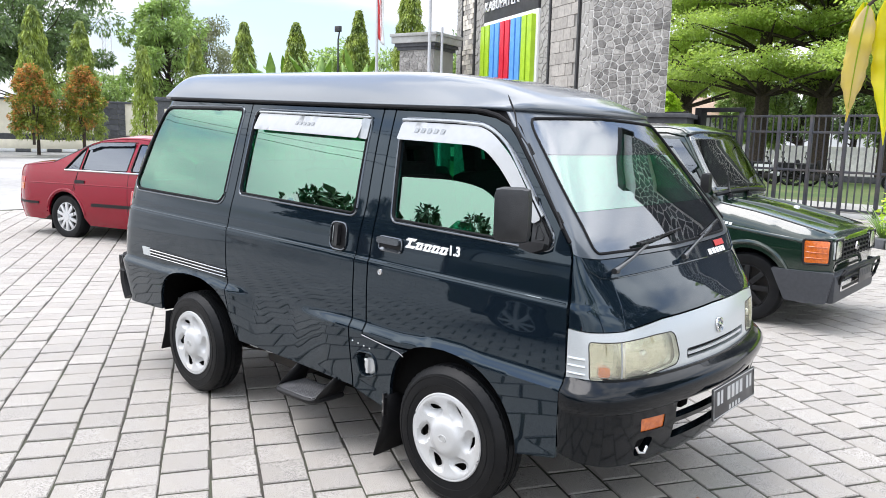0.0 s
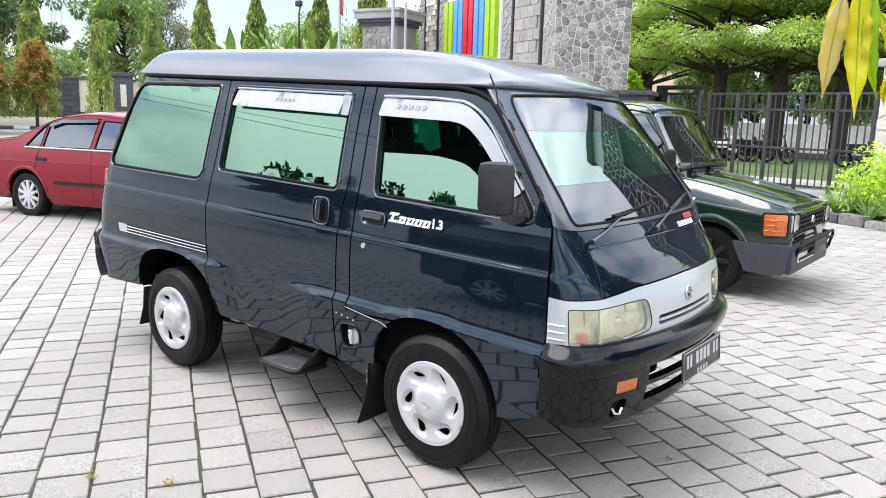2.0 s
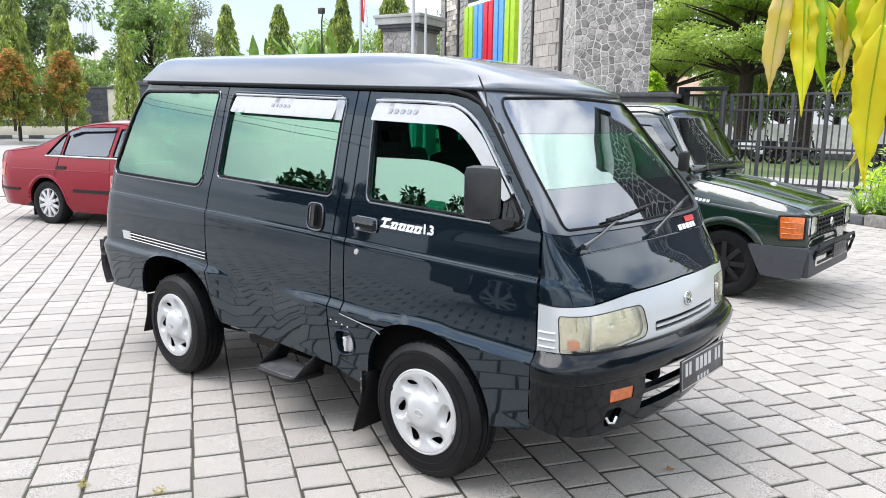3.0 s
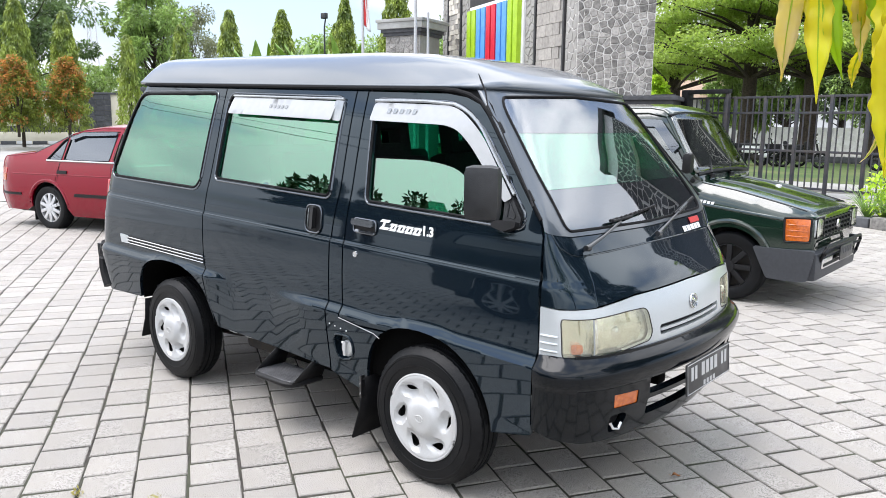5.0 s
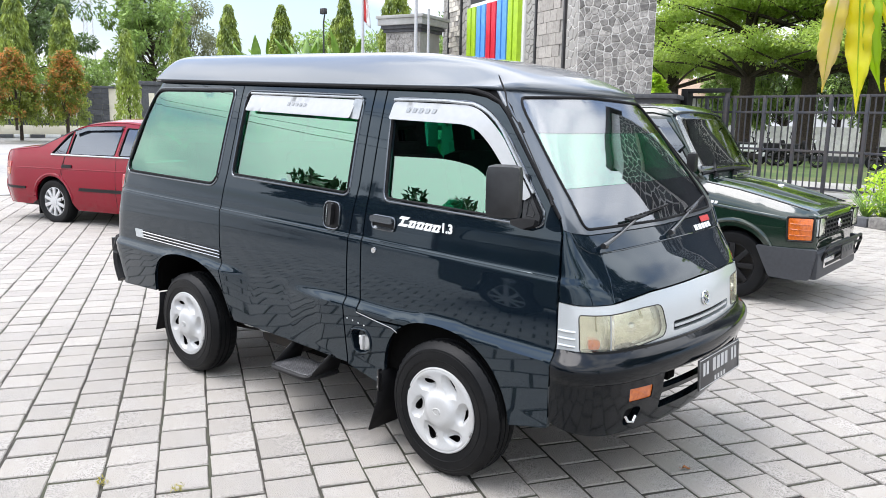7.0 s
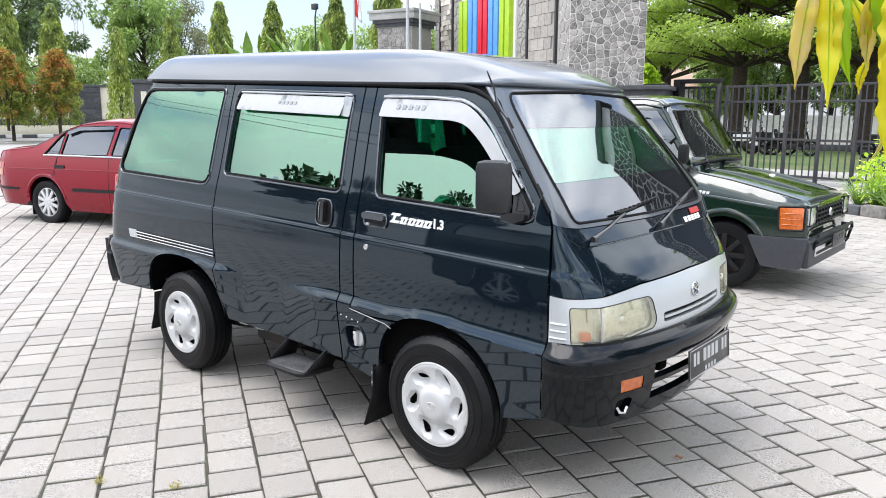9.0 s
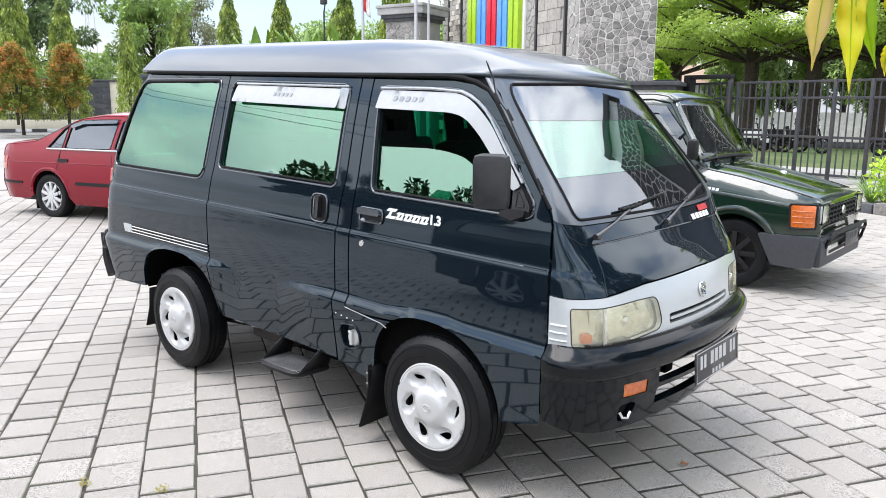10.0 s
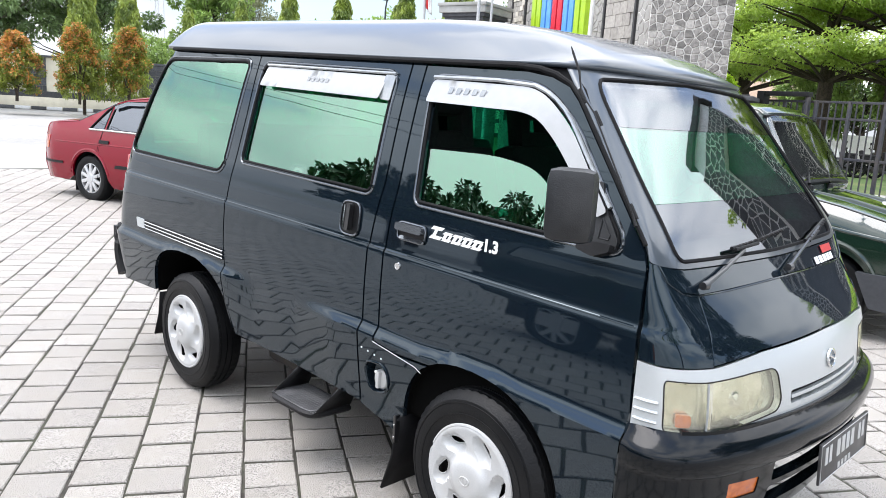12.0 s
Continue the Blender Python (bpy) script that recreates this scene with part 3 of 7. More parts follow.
for y0, y1, h in ((-.185, -.115, .05), (-.085, .085, .05), (.115, .185, .05)):
    n = max(1, round((y1 - y0) / .04))
    for k in range(n):
        a = y0 + (y1 - y0) * k / n
        part("plate_bar", new_box((.004, a + .007, -.010), (.0055, a + (y1 - y0) / n - .007, .042)), M_COVER, plate, smooth=False)
for k in range(4):
    part("plate_bar", new_box((.004, -.06 + k * .032, -.052), (.0055, -.042 + k * .032, -.034)), M_COVER, plate, smooth=False)
bm = bmesh.new()
tube(bm, [(.005, y, z) for y, z in ((-.21, -.057), (.21, -.057), (.21, .057), (-.21, .057))], .0014, 5, closed=True)
part("plate_border", bm, M_COVER, plate)

# --- roof ---
def roof_fn(t, s):
    a = math.asin(max(-1, min(1, s))) / (math.pi / 2)
    xh = nose()(a, 1.604)[0]
    xr = -1.462 - .06 * (1 - s * s)
    x = xr + (xh - xr) * t
    rise = pchip([(0, 0), (.06, .036), (.14, .074), (.30, .120), (.55, .149), (.85, .161), (1.5, .160), (2.6, .152)], xh - x)
    back = pchip([(0, 0), (.008, .50), (.02, .80), (.045, .94), (.10, 1.0)], x - xr)
    z = 1.606 + rise * back * pchip([(0, 1), (.50, .975), (.66, .925), (.77, .81), (.86, .58), (.94, .28), (1, 0)], abs(s))
    return raked(x, Y0 + s * (half(max(x, -1.3), 1.606) + .004), z)


bm = bmesh.new()
ts = [0, .0015, .004, .008, .013, .02, .035, .055, .08] + [.12 + .04 * k for k in range(14)] + [.68 + .02 * k for k in range(16)] + [1.0]
ss = [math.sin(k / 20 * math.pi / 2) for k in range(-20, 21)]
vv = [[bm.verts.new(roof_fn(t, s)) for s in ss] for t in ts]
for i in range(len(ts) - 1):
    for j in range(len(ss) - 1):
        bm.faces.new((vv[i][j], vv[i + 1][j], vv[i + 1][j + 1], vv[i][j + 1]))
roof = part("roof", bm, M_ROOF_SKYLIT, van, "raised roof in van paint, lightened for the sky it mirrors", sharp=60)
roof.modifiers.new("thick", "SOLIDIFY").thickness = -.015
for s in (-1, 1):
    bm = bmesh.new()
    line = [raked(x, Y0 + s * (half(x, 1.6) + .010), 1.606) for x in np.linspace(-1.46, .86, 30)]
    line += [raked(x, Y0 + s * (half(x, z) + .010), z) for x, z in ((.95, 1.600), (1.02, 1.585), (1.08, 1.560), (1.125, 1.520), (1.16, 1.48), (1.30, 1.315), (1.43, 1.16))]
    tube(bm, line, [.009] * 32 + [.006] * 5, 8)
    part("roof_gutter", bm, M_RUBBER, van)

# --- tail ---
def tail_fn(s, z):
    x = pchip(TAIL, z) - .03 * (1 - s * s)
    return raked(x, Y0 + s * (half(pchip(TAIL, z), z)), z)


REAR_WIN = rounded([(-.82, 1.53), (.82, 1.53), (.88, 1.10), (-.88, 1.10)], .06)
part("tailgate", skin([(-1, 1.602), (1, 1.602), (1, .60), (-1, .60)], [REAR_WIN], tail_fn, .08, .02, -1), M_PAINT, van)
pane(inset(REAR_WIN, .004), tail_fn, -1, van, name="rear_window")
part("rear_bumper", skin([(-1, .62), (1, .62), (1, .36), (-1, .36)], [], lambda s, z: (tail_fn(s, z)[0] - .04, tail_fn(s, z)[1] * 1.03, tail_fn(s, z)[2]), .08, .06, -1), M_BLACK, van)
bm = bmesh.new()
tube(bm, [raked(-1.76 - .05 * math.sin(k / 8 * math.pi), Y0 - .715, .36 + .27 * k / 8) for k in range(9)], .035, 8)
part("bumper_end", bm, M_BLACK, van)
for s in (-1, 1):
    bm = new_box((-.025, -.03, -.20), (.02, .03, .20), .012)
    tl = part("tail_light", bm, M_REDLENS, van, "tall red tail light")
    tl.matrix_local = Matrix.Translation(raked(-1.765, Y0 + s * .665, .83)) @ pose(0, 0, 0, 0, 13, 0)

# --- side fittings ---
def visor(poly, parent, depth):
    def fn(x, z):
        top = (1.552 - z) / .08
        return raked(x, Y0 - half(x, z) - .006 - depth * max(0, min(1, top)), z)
    return part("wind_visor", skin(poly, [], fn, .05, .003, 1, .02), M_VISOR, parent, "silver plastic wind visor")


v2 = visor(rounded([(-.512, 1.549), (.270, 1.545), (.262, 1.462), (-.520, 1.468)], .012), sliding, .016)
part("visor_end", skin(rounded([(.262, 1.550), (.318, 1.548), (.314, 1.458), (.256, 1.462)], .010), [], side_r(.012), .03, .003, 1, .02), M_CLEARGREY, v2, "smoked clear visor end")
bm = bmesh.new()
tube(bm, [side_r(.008)(x, 1.556) for x in np.linspace(-.515, .312, 12)], .006, 6)
part("visor_edge", bm, M_CLEARGREY, v2)
bm = bmesh.new()
tube(bm, [side_r(.008)(*p) for p in ((.512, 1.553), (.65, 1.555), (.80, 1.556), (.95, 1.548), (1.0, 1.532), (1.04, 1.512), (1.08, 1.484), (1.115, 1.452), (1.20, 1.352), (1.300, 1.235))], .007, 6)
part("visor_edge", bm, M_CLEARGREY, door)


def visor_mark(x0, z0, n, pitch, h, depth):
    """Thin slanted grey strokes printed on a visor."""
    for k in range(n):
        bm = bmesh.new()
        x = x0 + pitch * k
        fn = side_r(.006 + depth * max(0, min(1, (1.552 - z0) / .08)) + .002)
        o = [(x + .006, z0 + h), (x + .006 + pitch * .55, z0 + h), (x + pitch * .55, z0), (x, z0)]
        bm.faces.new([bm.verts.new(fn(*p)) for p in o][::-1])
        part("printed_mark", bm, M_CLEARGREY, v2, smooth=False).modifiers.new("thick", "SOLIDIFY").thickness = .0006


visor_mark(-.20, 1.503, 5, .030, .016, .016)
visor_mark(.60, 1.503, 5, .036, .020, .016)
visor(rounded([(.512, 1.546), (.965, 1.543), (1.11, 1.458), (1.300, 1.225), (1.27, 1.205), (1.08, 1.395), (1.0, 1.452), (.93, 1.468), (.510, 1.470)], [.02, .07, .10, .01, .01, .05, .06, .04, .01]), door, .016)


def scoop(name, cx, cz, w, h, parent, lever):
    """A dark recess with a chrome-edged pull."""
    o = rounded([(cx - w / 2, cz + h / 2), (cx + w / 2, cz + h / 2), (cx + w / 2, cz - h / 2), (cx - w / 2, cz - h / 2)], min(w, h) * .35)
    f = part(name, skin(o, [], side_r(.003), .03, .006, 1), M_BLACK, parent)
    bm = bmesh.new()
    tube(bm, [side_r(.006)(*p) for p in o], .004, 6, closed=True)
    # rim and wide lever take the highlight grey, as if catching sky
    part("handle_rim", bm, M_HILITE, f)
    lx, lz, lw, lh = lever
    part("handle_lever", skin(rounded([(lx - lw / 2, lz + lh / 2), (lx + lw / 2, lz + lh / 2), (lx + lw / 2, lz - lh / 2), (lx - lw / 2, lz - lh / 2)], min(lw, lh) * .4), [], side_r(.028), .02, .02, 1), M_ARM if lw < lh else M_HILITE, f)
    if lw < lh:
        bm = bmesh.new()
        tube(bm, [side_r(.031)(lx - lw * .38, z) for z in np.linspace(lz - lh * .42, lz + lh * .42, 6)], .003, 6)
        part("grip_edge", bm, M_CHROME, f)
    return f


scoop("door_handle", .228, 1.022, .108, .122, sliding, (.232, 1.030, .028, .100))
scoop("door_handle", .562, 1.030, .135, .058, door, (.562, 1.046, .13, .026))
# bowl coloured as upturned paint that mirrors the sky
part("handle_bowl", skin(rounded([(.503, 1.030), (.621, 1.030), (.618, 1.003), (.506, 1.003)], .008), [], lambda x, z: side_r(.012 - .9 * (z - 1.003))(x, z), .02, .004, 1, .006), M_HILITE, door)
bm = bmesh.new()
lathe(bm, [(.001, -.003), (.008, -.003), (.009, -.005), (.012, -.005), (.014, .002)], side_r(.0)(.516, .905), True, 16)
part("door_lock", bm, M_CHROME, door)
# slanted white lettering blocks
def slant_bar(bm, x0, z0, w, h, fn):
    k = .012
    o = [(x0 + k, z0 + h), (x0 + w + k, z0 + h), (x0 + w, z0), (x0, z0)]
    vs = [bm.verts.new(fn(*p)) for p in o]
    bm.faces.new(vs[::-1])


bm = bmesh.new()
for k, w in enumerate((.050, .036, .038, .038, .038)):
    x0, h = .648 + .044 * k + (.012 if k else 0), .042 if k == 0 else .031
    slant_bar(bm, x0, 1.030 + h * .72, w, h * .28, side_r(.003))
    slant_bar(bm, x0 - .004, 1.030, w, h * .28, side_r(.003))
    slant_bar(bm, x0 + (.010 if k == 0 else 0), 1.030 + h * .2, .014, h * .6, side_r(.003))
    if k:
        slant_bar(bm, x0 + w - .014, 1.030 + h * .2, .012, h * .6, side_r(.0035))
lettering = part("lettering", bm, M_WHITE, door, "white slanted lettering", smooth=False)
lettering.modifiers.new("thick", "SOLIDIFY").thickness = .001
bm = text_mesh("1.3", .052, .0006, .0022)
t3 = part("lettering", bm, M_WHITE, door, smooth=False)
t3.matrix_local = Matrix.Translation(raked(.884, Y0 - half(.93, 1.04) - .004, 1.036)) @ pose(0, 0, 0, 88, 1.7, 0)
# louvre strip on the quarter panel
part("side_vent", skin(rounded([(-1.498, .728), (-1.415, .728), (-1.402, .682), (-1.485, .680)], .006), [], side_r(.006), .03, .012, 1), M_SILVER, quarter)
for zz in (.720, .703, .686):
    bm = bmesh.new()
    tube(bm, [side_r(.006)(x, zz) for x in np.linspace(-1.405, -.632, 12)], .0036, 6)
    part("vent_strip", bm, M_CHROME, quarter)
part("vent_backing", skin([(-1.41, .728), (-.648, .728), (-.640, .678), (-1.40, .678)], [], side_r(.003), .05, .006, 1), M_BLACK, quarter)
# fuel filler: a round bowl with a turned cap and grip
FILL = rounded([(.383, .535), (.51, .545), (.515, .44), (.40, .415)], .05)
fy = side_r(0)(.452, .480)[1]
fz = side_r(0)(.452, .480)[2]
bm = bmesh.new()
lathe(bm, [(.078, .012), (.064, .010), (.058, .036), (.040, .052), (.001, .054)], (.452, fy, fz), True, 28)
part("filler_bowl", bm, M_PAINT, pillar)
bm = bmesh.new()
lathe(bm, [(.001, -.002), (.030, .0), (.036, .006), (.037, .030), (.030, .050)], (.462, fy + .004, fz - .004), True, 28)
fc = part("fuel_cap", bm, M_COVER, pillar, "grey plastic fuel cap in a round recess")
part("cap_grip", new_box((.454, fy - .012, fz - .034), (.470, fy + .008, fz + .028), .005), M_COVER, fc)
bm = bmesh.new()
lathe(bm, [(.001, -.003), (.005, -.002), (.006, .004)], (.452, fy - .010, fz + .026), True, 12)
part("cap_mark", bm, M_WHITE, fc)
bm = bmesh.new()
tube(bm, [side_r(.002)(*p) for p in FILL], .005, 8, closed=True)
part("recess_rim", bm, M_PAINT, pillar)
for k in range(4):
    bm = bmesh.new()
    lathe(bm, [(.0005, -.003), (.003, -.002), (.004, .001)], side_r(0)(.372 + .036 * k, .575 - .004 * k), True, 8)
    part("screw_head", bm, M_WHITE, pillar)
bm = bmesh.new()
tube(bm, [side_r(.004)(*p) for p in ((.440, .618), (.56, .604), (.66, .592), (.688, .578))], .0014, 6)
part("pinstripe", bm, M_COVER, pillar)
# mirror
mirror = part("door_mirror", new_box((-.064, -.038, -.094), (.064, .034, .094), .030), M_MIRROR, van, "faded black plastic door mirror")
mirror.matrix_local = pose(1.312, -.845, 1.215, 0, 0, 24)
bm = bmesh.new()
tube(bm, [(1.315, -.84, 1.145), (1.30, -.76, 1.135), (1.278, -.66, 1.130)], .016, 8)
tube(bm, [(1.305, -.82, 1.195), (1.295, -.76, 1.18), (1.272, -.655, 1.165)], .010, 8)
part("mirror_arm", bm, M_BLACK, mirror).matrix_parent_inverse = mirror.matrix_local.inverted()
sail = part("mirror_base", skin(rounded([(1.253, 1.303), (1.266, 1.300), (1.289, 1.236), (1.347, 1.156), (1.344, 1.128), (1.318, 1.112), (1.272, 1.112), (1.262, 1.244)], .006), [], side_r(.012), .02, .03, 1), M_MIRROR, van, "black plastic mirror sail on the door corner")
part("mirror_foot", skin(rounded([(1.232, 1.143), (1.342, 1.147), (1.340, 1.126), (1.292, 1.106), (1.238, 1.117)], .006), [], side_r(.036), .02, .034, 1), M_BLACK, sail)
bm = bmesh.new()
ring = [(1.288, 1.208), (1.322, 1.164), (1.320, 1.153), (1.286, 1.153), (1.288, 1.208)]
tube(bm, [side_r(.013)(*p) for p in ring], .0025, 6)
part("sail_rib", bm, M_MIRROR, sail)
# aerial on the windscreen pillar
bm = bmesh.new()
tube(bm, [raked(1.40, -.672, 1.205), raked(1.379, -.664, 1.240), raked(1.205, -.622, 1.483), raked(1.148, -.612, 1.535), raked(1.129, -.604, 1.595), raked(1.10, -.60, 1.644), raked(1.091, -.60, 1.662)], [.005, .0028, .0025, .0022, .0034, .0034, .0015], 8)
for q in ((1.379, -.660, 1.240), (1.215, -.620, 1.470), (1.150, -.610, 1.528)):
    tube(bm, [raked(q[0] + .012, q[1] + .004, q[2] - .018), raked(q[0] - .012, q[1] + .004, q[2] + .018)], .006, 8)
part("aerial", bm, M_BLACK, van)
# wipers
for pts, blade in (([(-.555, 1.062), (-.40, 1.092), (-.245, 1.128)], [(-.30, 1.134), (-.15, 1.140), (.09, 1.160)]),
                   ([(-.03, 1.066), (.12, 1.098), (.26, 1.125), (.40, 1.150)], [(.22, 1.118), (.36, 1.140), (.56, 1.165)])):
    bm = bmesh.new()
    fn = nose(.03)
    tube(bm, [fn(*p) for p in pts], [.009] + [.005] * (len(pts) - 1), 8)
    lathe(bm, [(.001, -.012), (.011, -.011), (.013, .01)], fn(*pts[0]), True, 12)
    w = part("wiper", bm, M_ARM, van)
    bm = bmesh.new()
    fb = nose(.02)
    tube(bm, [fb(*p) for p in blade], .006, 6)
    for q in range(9):
        a0, a1 = Vector(blade[0]), Vector(blade[-1])
        tube(bm, [nose(.022)(*a0.lerp(a1, .08 + .1 * q)), nose(.036)(*(a0.lerp(a1, .10 + .1 * q) + Vector((0, .006))))], .004, 5)
    tube(bm, [nose(.034)(*p) for p in blade[:2]], .005, 6)
    part("wiper_blade", bm, M_BLACK, w)
# sticker on the hood
bm = bmesh.new()
for k in range(5):
    slant_bar(bm, .235 + .047 * k, 1.042, .038, .020, lambda x, z: nose(.003)(x + (.05 if x > .3 else 0) * 0, z))
for f in bm.faces:
    f.normal_flip()
hs = part("hood_sticker", bm, M_WHITE, van, "white and red lettering sticker", smooth=False)
hs.modifiers.new("thick", "SOLIDIFY").thickness = .001
bm = bmesh.new()
slant_bar(bm, .36, 1.066, .14, .022, nose(.003))
for f in bm.faces:
    f.normal_flip()
part("sticker_block", bm, M_REDV, hs, smooth=False).modifiers.new("thick", "SOLIDIFY").thickness = .001

# --- wheels ---
def wheel_at(x, y, s):
    w = new("wheel")
    w.parent = van
    w.matrix_local = pose(x, y, .284, 0, 0, 0 if s < 0 else 180)
    bm = bmesh.new()
    R, half_w = .284, .082
    prof = [(.150, -.055), (.170, -.075), (.195, half_w * -1), (.230, -.086), (.256, -.080), (.272, -.066)]
    prof += [(.2835, -.054), (.284, -.046), (.279, -.045), (.279, -.040), (.284, -.039), (.285, -.018), (.279, -.017), (.279, -.012), (.285, -.011), (.285, .011), (.279, .012), (.279, .017), (.285, .018), (.284, .046), (.272, .066), (.23, .085), (.17, .075), (.15, .05)]
    rings = lathe(bm, prof, (0, .08, 0), True, 144)
    for ri, dig in ((6, .0035), (7, .004), (19, .004)):      # cut shoulder blocks
        for k, v in enumerate(rings[ri]):
            if k % 3 == 0:
                v.co.x, v.co.z = v.co.x * (1 - dig / R), v.co.z * (1 - dig / R)
    part("tyre", bm, M_TYRE, w, sharp=28)
    for r0 in (.212, .247):
        bm = bmesh.new()
        tube(bm, [(r0 * math.cos(k / 64 * math.tau), -.0045 + (.0015 if r0 > .23 else 0), r0 * math.sin(k / 64 * math.tau)) for k in range(64)], .0018, 5, closed=True)
        part("sidewall_ring", bm, M_TYRE, w)
    holes, hubs = [], []
    for k in range(6):          # comma-shaped scoops swept round the hub, each with a slot at its tail
        a = k / 6 * math.tau + .12
        mid = Vector((math.cos(a), math.sin(a))) * .119
        u = Vector((math.cos(a + 1.05), math.sin(a + 1.05)))
        hubs.append((mid, u, Vector((-u.y, u.x))))
        c = mid + Vector((-u.y, u.x)) * -.010 - u * .004
        e = []
        for j in range(18):
            q = j / 18 * math.tau
            e.append(tuple(c + u * (math.cos(q) * .033) + Vector((-u.y, u.x)) * (math.sin(q) * .0135 * (1 + .45 * math.cos(q)))))
        holes.append(e)
    circ = [(math.cos(k / 64 * math.tau) * .180, math.sin(k / 64 * math.tau) * .180) for k in range(64)]

    def dish(u, v):
        r = math.hypot(u, v)
        d = pchip([(0, -.034), (.045, -.033), (.064, -.028), (.078, -.016), (.092, -.011), (.13, -.012), (.15, -.015), (.166, -.018), (.175, -.014), (.182, -.002)], r)
        for mid, du, dv in hubs:
            q = Vector((u, v)) - mid
            e = (q.dot(du) / .052) ** 2 + (q.dot(dv) / .030) ** 2
            if e < 1:
                d += .025 * (1 - e) ** .6
        return (u, d + .012, v)

    cover = part("wheel_cover", skin(circ, holes, dish, .0075, .003, 1), M_COVER, w, "silver six-slot wheel cover")
    bm = bmesh.new()
    tube(bm, [dish(.02 * math.cos(k / 16 * math.tau), .014 * math.sin(k / 16 * math.tau)) for k in range(16)], .0025, 6, closed=True)
    tube(bm, [dish(.008 * math.cos(k / 16 * math.tau), .014 * math.sin(k / 16 * math.tau)) for k in range(16)], .0022, 6, closed=True)
    part("cover_emblem", bm, M_COVER, cover)
    bm = bmesh.new()
    tube(bm, [(.174 * math.cos(k / 48 * math.tau), .0, .174 * math.sin(k / 48 * math.tau)) for k in range(48)], .006, 8, closed=True)
    part("cover_rim", bm, M_COVER, cover)
    for e in holes:
        bm = bmesh.new()
        tube(bm, [dish(*p) for p in e], .0028, 6, closed=True)
        part("slot_lip", bm, M_COVER, cover)
    bm = bmesh.new()
    lathe(bm, [(.001, .05), (.05, .045), (.12, .06), (.165, .055), (.168, .02)], (0, 0, 0), True, 32)
    part("rim", bm, M_DARKMETAL, w)
    return w


wheel_at(.945, -.735, -1)
wheel_at(-.955, -.735, -1)
wheel_at(.945, .775, 1)
wheel_at(-.955, .775, 1)

# --- mud flaps, step, underbody ---
for x, z0, z1, y0, y1 in ((.555, .07, .36, -.72, -.52), (-1.33, .16, .40, -.70, -.50)):
    bm = bmesh.new()
    o = [(x + .02, z1), (x + .005, (z0 + z1) / 2), (x - .045, z0)]
    for y, yy in ((y0, y1),):
        rows = [[bm.verts.new((px, q, pz)) for q in np.linspace(y, yy, 4)] for px, pz in o]
        for i in range(2):
            for j in range(3):
                bm.faces.new((rows[i][j], rows[i][j + 1], rows[i + 1][j + 1], rows[i + 1][j]))
    part("mud_flap", bm, M_RUBBER, van).modifiers.new("thick", "SOLIDIFY").thickness = .008
fb = part("flap_bracket", new_box((.570, -.728, .27), (.582, -.705, .37), .003), M_ARM, van)
for z in (.29, .335):
    bm = bmesh.new()
    lathe(bm, [(.0005, -.003), (.004, -.002), (.005, .001)], (.576, -.728, z), True, 10)
    part("screw_head", bm, M_CHROME, fb)
def slab(poly, z0, z1, rim=.006):
    """A flat plate of any outline with a rounded rim."""
    bm = bmesh.new()
    rings = [[bm.verts.new((x, y, z)) for x, y in o] for o, z in ((inset(poly, rim), z0), (poly, z0 + rim), (poly, z1 - rim), (inset(poly, rim), z1))]
    for a, b in zip(rings, rings[1:]):
        for k in range(len(poly)):
            bm.faces.new((a[k - 1], a[k], b[k], b[k - 1]))
    bm.faces.new(rings[-1])
    bm.faces.new(rings[0][::-1])
    bmesh.ops.recalc_face_normals(bm, faces=bm.faces)
    return bm


STEP = rounded([(-.135, -.795), (.170, -.795), (.185, -.60), (-.120, -.60)], [.07, .07, .01, .01], 6)
st = part("side_step", slab(STEP, .222, .250, .009), M_BLACK, van, "black checker-plate side step")
part("tread_plate", slab(inset(STEP, .014), .246, .2525, .002), M_STEPPLATE, st)
bm = bmesh.new()
for i in range(22):
    for j in range(13):
        c = Vector((-.115 + .0135 * i, -.778 + .0135 * j, .2525))
        box(bm, (-.0042, -.0014, 0), (.0042, .0014, .0016), 0, Matrix.Translation(c) @ Matrix.Rotation(radians(45 if (i + j) % 2 else -45), 4, "Z"))
part("tread", bm, M_TREAD, st, smooth=False)
for x0, x1 in ((-.118, -.07), (.168, .215)):
    bm = bmesh.new()
    f = [bm.verts.new(p) for p in ((x0, -.775, .240), (x0, -.60, .236), (x1, -.58, .37), (x1, -.655, .37))]
    bm.faces.new(f)
    part("step_gusset", bm, M_BLACK, st).modifiers.new("thick", "SOLIDIFY").thickness = .006
# leaf spring, shackle and brake pipe seen behind the rear wheel
bm = bmesh.new()
for k in range(3):
    tube(bm, [(-.955 + dx, -.52, .262 + .018 * k + .05 * (dx / .55) ** 2) for dx in np.linspace(-.55 + .12 * k, .55 - .12 * k, 9)], .011, 6)
box(bm, (-.45, -.545, .27), (-.40, -.495, .36), .006)
part("leaf_spring", bm, M_DARKMETAL, van)
bm = bmesh.new()
tube(bm, [(-.62, -.56, .335), (-.45, -.58, .315), (-.30, -.57, .325)], .010, 6)
box(bm, (-.60, -.60, .315), (-.53, -.56, .345), .006)
part("frame_bracket", bm, M_COVER, van)
bm = bmesh.new()
box(bm, (-1.70, -.50, .33), (1.45, .54, .40), .02)
for y in (-.33, .37):
    box(bm, (-1.70, y - .04, .26), (1.45, y + .04, .35), .01)
box(bm, (-.66, -.66, .36), (.42, .70, .40), .01)
